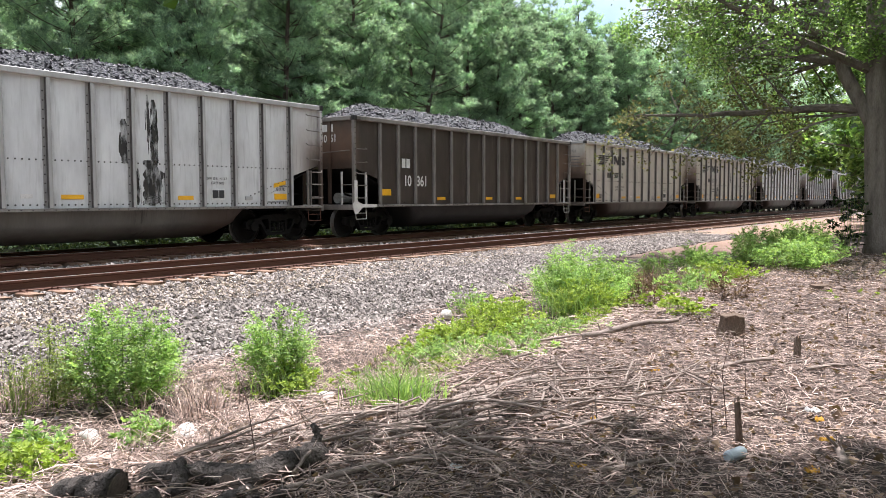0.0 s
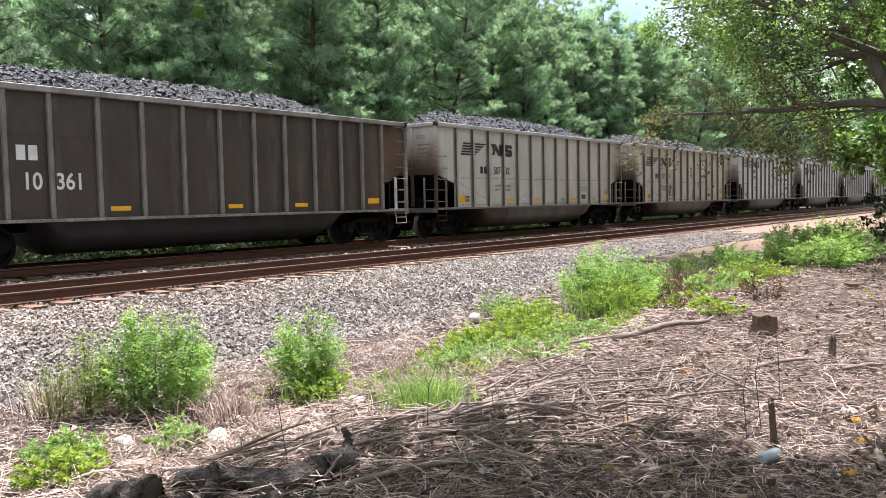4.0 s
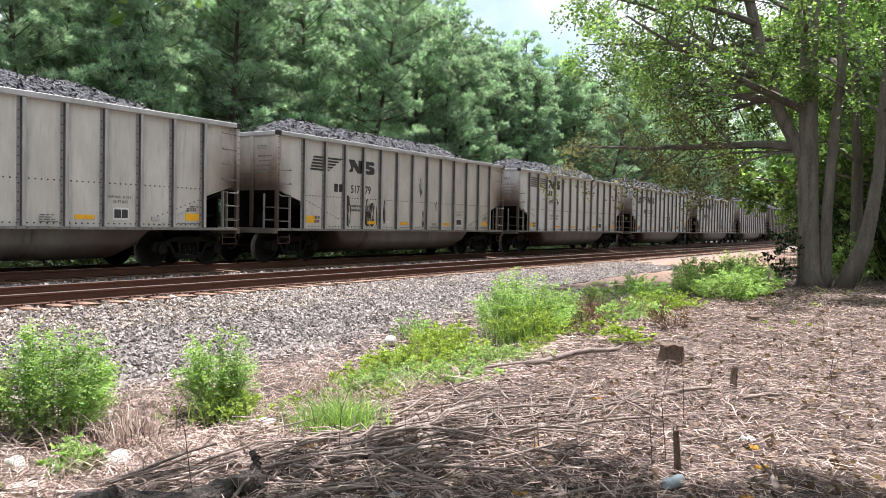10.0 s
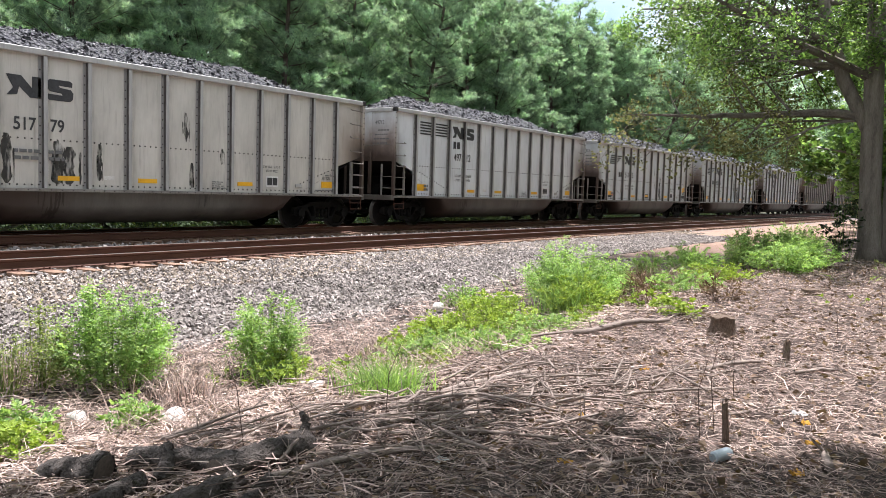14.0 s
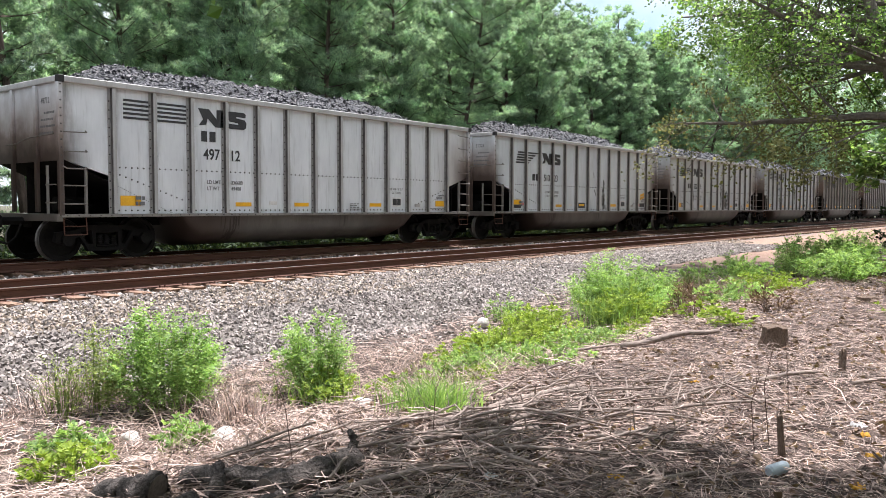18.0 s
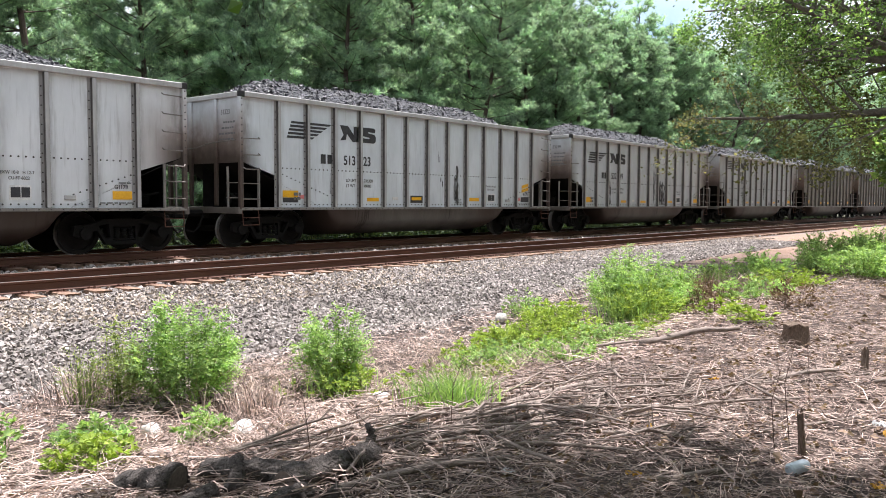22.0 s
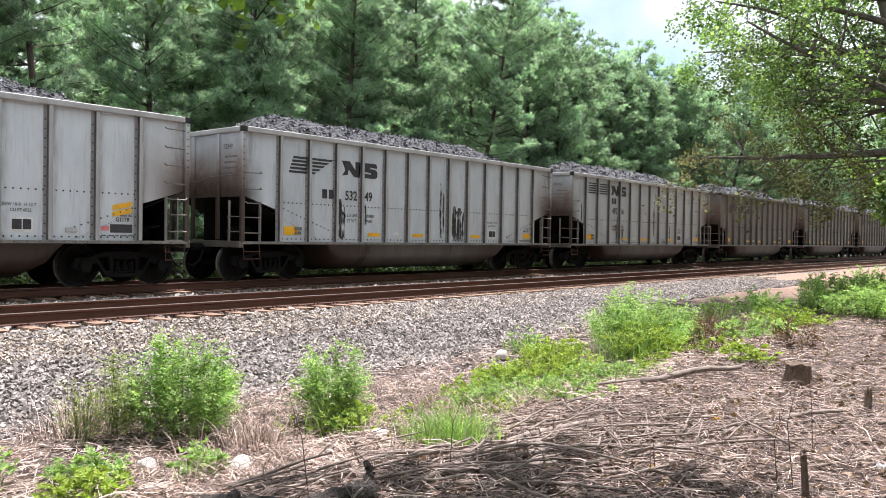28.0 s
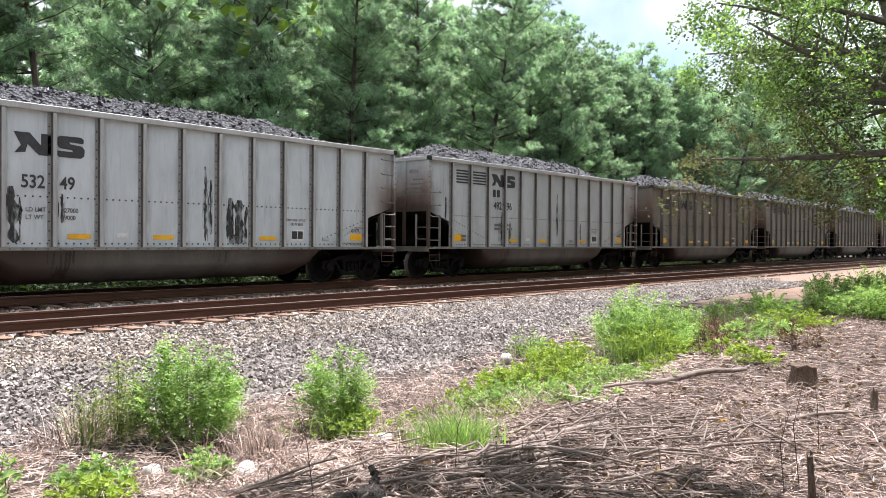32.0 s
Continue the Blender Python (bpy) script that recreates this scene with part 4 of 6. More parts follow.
        for k in range(4):
            bm, u = bmesh.new(), -1.30 + 0.06 * (k % 2)
            while u < -0.62 - 0.08 * (3 - k):
                w = words.uniform(0.05, 0.13)
                box_bm(bm, 0.0165, 0.021, u, u + w, 3.10 - 0.14 * k, 3.145 - 0.14 * k)
                u += w + 0.03
            tagged(P("end_stencil", bm, M["decal_grey"]), kind="stuff")
        me = text_mesh("".join(spec["number"]) if spec["number"] else "", 0.17, M["decal_grey"], 0.9) if spec["number"] else None
        if me:
            me.transform(Matrix.Rotation(radians(-90), 4, "Z"))
            ob = part("end_number", me, None, car, "wagon number on the end")
            ob.matrix_basis = pose(0.0175, -0.72, 3.32)
    else:
        for zz, hh, txt in ((3.05, 0.22, "".join(spec["number"])),):
            me = text_mesh(txt, hh / 0.69, ink, 0.85)
            me.transform(Matrix.Rotation(radians(-90), 4, "Z"))
            ob = part("end_number", me, None, car, "wagon number on the end")
            ob.matrix_basis = pose(0.0175, -0.15, zz - 0.1)
        P("mark_bar", box(0.0165, 0.021, -0.68, -0.12, 3.26, 3.48), ink, "plain bar of a reporting mark")
    bay = lambda x: 1.17 + (x - 1.17) * 1.007
    for a, b, z0, z1 in spec["yellow"]:
        P("reflector", box(a, b, y - 0.004, y + 0.003, z0, z1), M["yellow"], "yellow reflector plate")
    for a, b, z0, z1 in spec.get("dark_plates", ()):
        P("dark_plate", box(a, b, y - 0.002, y + 0.003, z0, z1), M["decal_black"])
    for i, (a, z1, z0, w) in enumerate(spec.get("runs", ())):
        tagged(P("tar_run", run_plate(bay(a), z1, z0, w * 1.7, i + index * 7, -HALF + 0.0985), M["tar"], "black tar run"), kind="stuff")
    for a, z in spec.get("tilted", ()):
        P("reflector", prism([(a, z), (a, z + 0.11), (a + 0.43, z + 0.20), (a + 0.43, z + 0.09)], y - 0.004, y + 0.003), M["yellow"], "tilted yellow reflector plate")
    for a, z in spec.get("tags", ()):
        P("red_tag", box(a, a + 0.16, y - 0.003, y + 0.003, z, z + 0.10), M["red_tag"], "small faded red tag")
    if dark_car:
        P("corner_casting", prism([(-0.06, 1.75), (0.06, 1.75), (0.07, 1.12), (0.30, 1.03), (0.95, 1.03), (0.95, 0.93), (0.28, 0.93), (0.06, 0.74), (-0.04, 0.74), (-0.14, 0.95), (-0.14, 1.03), (-0.06, 1.12)], -HALF - 0.03, -HALF - 0.005), M["white_paint"], "chipped white corner casting")
        P("shadow_emblem", box(2.28, 2.95, y - 0.001, y + 0.003, 2.72, 3.25), M["ghost"], "faded ghost of an old emblem")
        P("shadow_emblem", box(3.12, 3.85, y - 0.001, y + 0.003, 2.72, 3.25), M["ghost"], "faded ghost of an old emblem")
    truck(car, 1.23)
    truck(car, length - 1.23)
    load = new("coal_load", COAL[index % 3])
    load.matrix_world = pose(0, TRACK_Y, 0)
    tagged(load, "crowned heap of lumpy black coal filling the wagon", "coal", "coal loads", "stuff")
    COAL_LOADS.append(load)
    return car


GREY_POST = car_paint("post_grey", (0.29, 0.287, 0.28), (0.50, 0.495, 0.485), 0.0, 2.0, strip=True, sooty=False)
DIRTY_POST = car_paint("post_dirty", (0.06, 0.053, 0.046), (0.14, 0.127, 0.112), 0.0, 18.0, sooty=False)
CHORD = car_paint("chord_grey", (0.27, 0.265, 0.255), (0.46, 0.455, 0.445), 0.0, 16.0, sooty=False)
BROWN_POST = car_paint("post_brown", (0.075, 0.066, 0.058), (0.29, 0.27, 0.25), 0.0, 4.0, sooty=False)
# reach carries the painted dark onto the tub's ends, soot and shadow together
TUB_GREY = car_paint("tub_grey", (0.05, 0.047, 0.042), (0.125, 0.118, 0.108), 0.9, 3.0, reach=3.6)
TUB_BLACK = grainy("tub_black", (0.012, 0.012, 0.013), (0.035, 0.033, 0.033), 1.5, 20, 0.6, 0.0, 0.2, 0.01, spec=0.25)
RIVET = grainy("rivet_dark", (0.03, 0.027, 0.025), (0.07, 0.06, 0.055), 5, 40, 0.7, bump=0)
Y5 = [(1.32, 1.81, 1.19, 1.41), (4.37, 4.85, 1.18, 1.28), (6.27, 6.77, 1.18, 1.28), (9.16, 9.66, 1.18, 1.28), (12.24, 12.68, 1.19, 1.37)]
LADDER = car_paint("ladder_grey", (0.10, 0.092, 0.084), (0.25, 0.235, 0.215), 0.0, 19.0, sooty=False)
LABEL = "%s steel coal wagon heaped with coal, %s"
SPECS = {
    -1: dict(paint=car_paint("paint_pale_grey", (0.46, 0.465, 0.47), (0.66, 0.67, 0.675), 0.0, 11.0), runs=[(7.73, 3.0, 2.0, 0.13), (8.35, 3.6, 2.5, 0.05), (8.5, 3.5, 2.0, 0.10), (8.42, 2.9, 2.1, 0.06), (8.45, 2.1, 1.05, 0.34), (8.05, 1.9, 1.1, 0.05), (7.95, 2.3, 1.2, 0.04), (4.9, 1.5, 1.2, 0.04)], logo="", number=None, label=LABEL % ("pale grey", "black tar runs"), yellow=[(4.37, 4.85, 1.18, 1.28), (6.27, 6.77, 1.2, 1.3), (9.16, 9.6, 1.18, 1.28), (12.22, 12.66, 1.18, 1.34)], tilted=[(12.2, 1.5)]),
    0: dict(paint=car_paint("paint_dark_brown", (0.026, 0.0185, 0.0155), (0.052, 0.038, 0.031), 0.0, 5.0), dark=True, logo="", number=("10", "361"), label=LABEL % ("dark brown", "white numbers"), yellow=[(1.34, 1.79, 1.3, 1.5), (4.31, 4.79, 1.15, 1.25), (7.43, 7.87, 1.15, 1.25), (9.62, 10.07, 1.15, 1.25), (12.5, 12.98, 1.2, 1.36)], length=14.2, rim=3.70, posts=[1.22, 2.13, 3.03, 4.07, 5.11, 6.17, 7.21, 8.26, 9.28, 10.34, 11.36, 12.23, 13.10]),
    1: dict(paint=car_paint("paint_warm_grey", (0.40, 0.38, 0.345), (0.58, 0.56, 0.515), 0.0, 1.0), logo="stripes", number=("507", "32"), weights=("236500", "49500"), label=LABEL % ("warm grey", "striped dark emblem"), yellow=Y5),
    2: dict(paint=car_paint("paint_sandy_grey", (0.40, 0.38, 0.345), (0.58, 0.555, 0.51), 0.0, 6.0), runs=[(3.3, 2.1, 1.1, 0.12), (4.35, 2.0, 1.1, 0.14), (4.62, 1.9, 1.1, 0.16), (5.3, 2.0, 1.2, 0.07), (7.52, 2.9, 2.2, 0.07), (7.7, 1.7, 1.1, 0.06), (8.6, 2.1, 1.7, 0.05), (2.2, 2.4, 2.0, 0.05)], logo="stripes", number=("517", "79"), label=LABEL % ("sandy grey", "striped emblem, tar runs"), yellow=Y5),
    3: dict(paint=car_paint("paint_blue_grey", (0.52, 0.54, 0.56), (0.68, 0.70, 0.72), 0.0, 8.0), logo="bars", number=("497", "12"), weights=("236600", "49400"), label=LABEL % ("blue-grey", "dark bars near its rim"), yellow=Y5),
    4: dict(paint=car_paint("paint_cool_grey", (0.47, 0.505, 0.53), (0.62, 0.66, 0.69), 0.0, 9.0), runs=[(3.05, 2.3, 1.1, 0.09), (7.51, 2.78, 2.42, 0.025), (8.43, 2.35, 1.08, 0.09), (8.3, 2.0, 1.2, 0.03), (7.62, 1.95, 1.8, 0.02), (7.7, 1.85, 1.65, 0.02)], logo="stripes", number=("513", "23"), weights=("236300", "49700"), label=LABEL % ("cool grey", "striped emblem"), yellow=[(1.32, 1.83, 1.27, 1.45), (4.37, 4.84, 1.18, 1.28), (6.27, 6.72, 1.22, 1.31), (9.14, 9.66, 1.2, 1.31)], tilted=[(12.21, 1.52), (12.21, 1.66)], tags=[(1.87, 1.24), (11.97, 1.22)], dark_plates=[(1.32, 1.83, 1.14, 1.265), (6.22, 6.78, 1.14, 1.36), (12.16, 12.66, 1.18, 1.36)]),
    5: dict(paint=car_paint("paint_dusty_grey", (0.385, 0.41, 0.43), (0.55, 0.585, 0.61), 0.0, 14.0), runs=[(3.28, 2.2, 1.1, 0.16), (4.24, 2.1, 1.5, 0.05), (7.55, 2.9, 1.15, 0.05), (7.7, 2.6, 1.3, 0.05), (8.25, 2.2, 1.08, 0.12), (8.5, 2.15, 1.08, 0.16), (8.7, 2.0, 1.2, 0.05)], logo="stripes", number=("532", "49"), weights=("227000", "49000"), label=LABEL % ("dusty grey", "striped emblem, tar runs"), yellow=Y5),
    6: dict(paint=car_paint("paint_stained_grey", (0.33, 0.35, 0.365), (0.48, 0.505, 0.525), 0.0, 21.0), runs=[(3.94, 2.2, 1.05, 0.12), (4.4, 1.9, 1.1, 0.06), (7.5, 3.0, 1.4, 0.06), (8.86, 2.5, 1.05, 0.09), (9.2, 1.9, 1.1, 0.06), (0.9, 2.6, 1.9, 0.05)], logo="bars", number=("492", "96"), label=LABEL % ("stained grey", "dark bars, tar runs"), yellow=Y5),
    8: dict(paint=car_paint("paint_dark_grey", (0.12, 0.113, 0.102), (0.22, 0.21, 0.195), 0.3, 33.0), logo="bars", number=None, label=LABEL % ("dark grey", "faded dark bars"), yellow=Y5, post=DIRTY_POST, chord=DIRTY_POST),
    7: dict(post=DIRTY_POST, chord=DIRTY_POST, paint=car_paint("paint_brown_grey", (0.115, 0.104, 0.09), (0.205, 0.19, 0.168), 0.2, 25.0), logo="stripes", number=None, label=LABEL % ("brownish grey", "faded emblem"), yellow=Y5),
}
CARS = {}
for k, spec in sorted(SPECS.items()):
    spec.setdefault("post", BROWN_POST if spec.get("dark") else GREY_POST)
    spec.setdefault("chord", BROWN_POST if spec.get("dark") else CHORD)
    spec.setdefault("tub", TUB_BLACK if spec.get("dark") else TUB_GREY)
    spec["rivet"] = RIVET
    CARS[k] = coal_car(spec, k + 1)
for k in range(9, 15):
    src = CARS[(7, 8, 7, 8, 8, 7)[k - 9]]
    CARS[k] = copy_thing(src, pose(0, TRACK_Y, 0))
    load = copy_thing(COAL_LOADS[k % 10], pose(0, TRACK_Y, 0))
    COAL_LOADS.append(load)


# ---------------------------------------------------------------- pines
def pine(seed, height, radius, bare, coarse=1.0):
    """A loblolly pine: straight trunk, whorled limbs that turn up, rounded puffs of needle tufts along them."""
    rng = np.random.default_rng(seed)
    wood, crown = Heap(), Heap()
    lean = rng.normal(0, 0.012, 2)
    zs = np.linspace(-0.6, height * 0.97, 8)
    limb_into(wood, [(lean[0] * z * 6, lean[1] * z * 6, z) for z in zs], [0.17 * (1 - 0.9 * max(0, z) / height) + 0.015 for z in zs], 8)
    z = height * bare
    puffs = []
    while z < height * 0.985:
        rel = (z - height * bare) / (height * (1 - bare))
        reach = radius * (0.55 + 0.9 * rel) * (1 - rel) ** 0.62 * 1.28 + 0.25
        for _ in range(rng.integers(3, 6)):
            az, L = rng.uniform(0, 2 * math.pi), reach * rng.uniform(0.55, 1.12)
            rise = -0.08 + 0.75 * rel + rng.normal(0, 0.1)
            d = np.array([math.cos(az), math.sin(az), rise])
            base = np.array([lean[0] * z * 6, lean[1] * z * 6, z])
            at = lambda q: base + d * L * q + np.array([0, 0, 0.16 * L * q * q])
            if coarse < 2 or rng.random() < 0.25:
                limb_into(wood, [at(q) for q in (0, 0.5, 1.0)], [0.045 * (1 - rel) + 0.012, 0.022, 0.007], 3)
            flank = np.array([-d[1], d[0], 0.1])
            for q in np.arange(0.25, 1.02, 0.30 * coarse ** 0.5 / max(0.6, L)):
                c = at(q) + flank * rng.uniform(-0.5, 0.5) * (1.25 - q) * min(L, 1.8) + np.array([0, 0, 0.12])
                puffs.append((c, d * 0.5 + np.array([0, 0, 0.6]), rng.uniform(0.28, 0.48) * (0.75 + 0.4 * q)))
        z += rng.uniform(0.30, 0.60) * height / 15
    top = np.array([lean[0] * height * 6, lean[1] * height * 6, height - 0.3])
    puffs.append((top, np.array([0, 0, 1.0]), 0.3))
    count = [max(3, int(10 * (r / 0.36) ** 2 / coarse ** 0.6)) for _, _, r in puffs]
    c, lift, r = (np.repeat(np.array([f[i] for f in puffs]), count, axis=0) for i in range(3))
    n, k = len(c), int(26 / coarse ** 0.7)
    d = unit(rng.normal(0, 1, (n, 3)) + lift * 1.3)
    tip = c + d * r[:, None] * np.array([1.2, 1.2, 0.75]) * rng.uniform(0.4, 1.05, (n, 1))
    way = unit(d[:, None] * 0.75 + rng.normal(0, 0.55, (n, k, 3)))
    long = rng.uniform(0.13, 0.26, (n, k, 1)) * coarse ** 0.5
    side = unit(np.cross(way, rng.normal(0, 1, (n, k, 3)))) * rng.uniform(0.008, 0.016, (n, k, 1)) * coarse ** 0.9
    root = tip[:, None] - d[:, None] * rng.uniform(0.0, 0.16, (n, k, 1)) + rng.normal(0, 0.015, (n, k, 3))
    crown.many(np.stack([root - side, root + side, root + way * long], 2).reshape(-1, 3, 3), [(0, 1, 2)])
    return wood.mesh("trunk", M["pine_bark"]), crown.mesh("crown", M["needles"])


def pine_thing(meshes, m):
    t = empty("pine_tree", m, "tall green pine with soft needle clumps behind the track", "pine tree", "pines of the wood")
    part("trunk", meshes[0], None, t)
    part("crown", meshes[1], None, t)
    return t


PINES = [pine(s, h, r, b) for s, h, r, b in ((1, 15.4, 2.7, 0.16), (2, 14.6, 2.5, 0.10), (3, 16.2, 2.9, 0.22), (4, 13.6, 2.6, 0.08), (5, 15.8, 2.4, 0.28))]
PINES += [pine(11, 16.0, 3.0, 0.05, 2.2), pine(12, 15.0, 3.0, 0.05, 2.2)]
pine_rng = random.Random(12)
FIRST = [None] * 7
def stand(x, y, scale=1.0, kind=None):
    k = pine_rng.randrange(5) if kind is None else (5 + pine_rng.randrange(2) if kind == 1 else 4)
    m = pose(x, y, ground_z(x, y), 0, 0, pine_rng.uniform(0, 360)) @ Matrix.Scale(0.93 * scale * pine_rng.uniform(0.93, 1.06), 4)
    if FIRST[k] is None:
        FIRST[k] = pine_thing(PINES[k], m)
    else:
        t = copy_thing(FIRST[k], m)
        t.matrix_world = m
for i in range(27):                                           # the edge of the wood
    stand(3.0 + i * 2.9 + pine_rng.uniform(-0.9, 0.9), 25.6 + pine_rng.uniform(-0.9, 1.2))
for i in range(28):                                           # behind it
    stand(2.0 + i * 3.0 + pine_rng.uniform(-1.2, 1.2), 29.2 + pine_rng.uniform(-1.2, 1.5), 1.04, 1)
for i in range(20):
    stand(0.0 + i * 4.2 + pine_rng.uniform(-1.2, 1.2), 34 + pine_rng.uniform(-1.5, 2.5), 1.08, 1)
for i in range(16):                                           # deep in the wood
    stand(4.0 + i * 5.0 + pine_rng.uniform(-1.5, 1.5), 40 + pine_rng.uniform(-1.5, 2.5), 1.12, 1)
for i in range(22):                                           # along the line in the distance
    stand(82 + i * 4.5, 25.5 + pine_rng.uniform(-1, 2), 1.3, 1)


for x, y in ((29.5, -0.8), (32, 1.2), (36, 2.2), (40.5, 3.6), (44, 4.2), (46, 5.8), (53, 7.0), (60, 7.6), (68, 8.6), (77, 9.2), (88, 9.6)):   # on the near side, further along
    stand(x, y, 1.0, 2)


# ---------------------------------------------------------------- broadleaf trees
def oak_limb(rng, wood, leaf_at, start, way, length, r, depth, droop=0.0, density=1.0, thick=0.0, wander=0.11):
    """Grow a limb with side twigs; gather places for leaves."""
    pts, radii = [Vector(start)], [r]
    d = Vector(way).normalized()
    n = max(3, int(length / 0.55))
    for i in range(n):
        d = (d + Vector(rng.normal(0, wander, 3)) + Vector((0, 0, -droop))).normalized()
        pts.append(pts[-1] + d * (length / n))
        radii.append(r * (1 - 0.85 * (i + 1) / n) + 0.004)
    if r >= thick:
        limb_into(wood, pts, radii, 6 if r > 0.05 else 3)
    for i, p in enumerate(pts[1:], 1):
        rel = i / n
        if depth > 0 and rel > 0.2:
            for _ in range(2):
                side = Vector(rng.normal(0, 1, 3))
                side -= side.dot(d) * d
                side = (side.normalized() * 0.9 + d * 0.55 + Vector((0, 0, 0.15))).normalized()
                oak_limb(rng, wood, leaf_at, p, side, length * rng.uniform(0.26, 0.44) * (1.2 - 0.6 * rel), radii[i] * 0.45, depth - 1, droop, density, thick)
        if depth == 0:
            leaf_at += [np.array(p) + rng.normal(0, 0.11, 3) for _ in range(int(rng.poisson(7 * density)))]


def broadleaf(name, m, label, stems, limbs, seed, leaf=0.13, density=1.0, material="oak_leaf", droop=0.015, group="", thick=0.0, wander=0.11):
    rng = np.random.default_rng(seed)
    t = empty(name, m, label, "tree", group)
    trunk = Heap()
    for pts, radii in stems:
        limb_into(trunk, pts, radii, 14)
    part("trunk", trunk.mesh("trunk", M["bark"], True), None, t)
    for i, (start, way, length, r, depth, *thin) in enumerate(limbs):
        rng = np.random.default_rng(seed * 100 + i)
        wood, leaf_at = Heap(), []
        oak_limb(rng, wood, leaf_at, start, way, length, r, depth, droop, density * (thin[0] if thin else 1.0), thick, thin[3] if len(thin) > 3 else wander)
        lb = part("limb", wood.mesh("limb", M["limb_bark"]), None, t)
        if leaf_at:
            h = Heap()
            leaves_into(h, rng, np.array(leaf_at), thin[1] if len(thin) > 1 else leaf, 0.05, 0.45, 1.25)
            part("foliage", h.mesh("foliage", M[thin[2] if len(thin) > 2 else material]), None, lb)
    return t


TX, TY = 22.2, 2.79
tz = ground_z(TX, TY)
broadleaf("oak_tree", pose(TX, TY, tz - 0.05), "twin-stemmed broadleaf tree with a long low limb over the bank", [
    ([(0, 0, 0), (0.0, 0.05, 0.4), (0.0, 0.11, 1.6), (0.0, 0.15, 2.8), (0.0, 0.17, 3.8), (0.0, 0.23, 5.9), (0.0, 0.15, 7.3), (0.2, 0.2, 11)], [0.40, 0.29, 0.25, 0.25, 0.23, 0.21, 0.18, 0.07]),
    ([(0.05, -0.26, 0), (0.06, -0.30, 0.5), (0.07, -0.30, 1.9), (0.07, -0.40, 3.7), (0.09, -0.53, 5.4), (0.08, -0.50, 7.2), (0.0, -0.9, 10.5)], [0.22, 0.15, 0.13, 0.125, 0.11, 0.10, 0.04]),
    ([(0.0, 0.15, 2.9), (-0.03, 0.36, 3.5), (-0.1, 0.85, 4.5), (-0.15, 1.25, 5.8), (-0.23, 1.65, 7.4), (-0.5, 1.9, 9.6)], [0.10, 0.17, 0.165, 0.15, 0.13, 0.05]),
], [
    ((0.0, 0.30, 3.55), (-0.26, 1.0, 0.22), 5.6, 0.12, 2, 0.7, 0.08, "brown_twig_leaf"),
    ((0.0, 0.3, 3.5), (0.25, 1.0, 0.02), 3.6, 0.05, 2, 1.0, 0.08, "brown_twig_leaf"),
    ((-0.03, 0.4, 3.5), (-0.6, 1.0, -0.08), 3.2, 0.04, 2, 0.9, 0.08, "brown_twig_leaf"),
    ((-0.2, 0.9, 5.0), (0.7, 1.0, 0.0), 4.6, 0.06, 2, 1.0),
    ((0.0, 0.2, 4.5), (-0.8, 1.0, 0.30), 5.4, 0.12, 2),
    ((-0.2, 1.0, 4.8), (0.3, 1.0, -0.05), 3.0, 0.05, 2, 0.8),
    ((-0.2, 0.9, 4.8), (0.3, 1.0, 0.15), 5.4, 0.10, 2),
    ((-0.3, 1.1, 5.4), (-0.9, 0.8, 0.20), 5.0, 0.10, 2),
    ((-0.3, 1.3, 6.0), (-0.2, 1.0, 0.10), 4.8, 0.10, 2),
    ((-0.4, 1.5, 6.8), (-1.0, 0.6, 0.2), 3.2, 0.09, 2),
    ((0.1, -0.6, 5.0), (-1.0, -0.3, 0.3), 3.8, 0.08, 2),
    ((0.0, 0.2, 6.2), (-1.0, 0.1, 0.3), 4.2, 0.09, 2),
    ((-0.3, 1.5, 7.4), (-0.4, 1.0, 0.2), 2.6, 0.08, 2),
    ((0.1, 0.2, 7.0), (0.8, 0.9, 0.4), 4.2, 0.08, 2),
    ((0.1, -0.6, 6.0), (0.4, -1.0, 0.4), 3.8, 0.08, 2),
    ((0.0, -0.5, 8.0), (-0.7, -0.8, 0.5), 3.6, 0.07, 2),
    ((0.0, 0.4, 9.0), (-0.3, 0.6, 0.7), 3.0, 0.07, 2),
    ((0.0, 0.3, 5.4), (0.6, 1.0, 0.15), 5.0, 0.10, 2),
    ((0.1, 0.3, 7.4), (0.4, 1.0, 0.2), 3.6, 0.09, 2),
    ((0.1, 0.3, 6.4), (0.1, 1.0, 0.1), 4.8, 0.08, 2),
    ((0.1, -0.5, 5.6), (0.6, 0.3, 0.30), 4.0, 0.08, 2),
], 5, 0.085, 1.6, droop=0.0, wander=0.09)

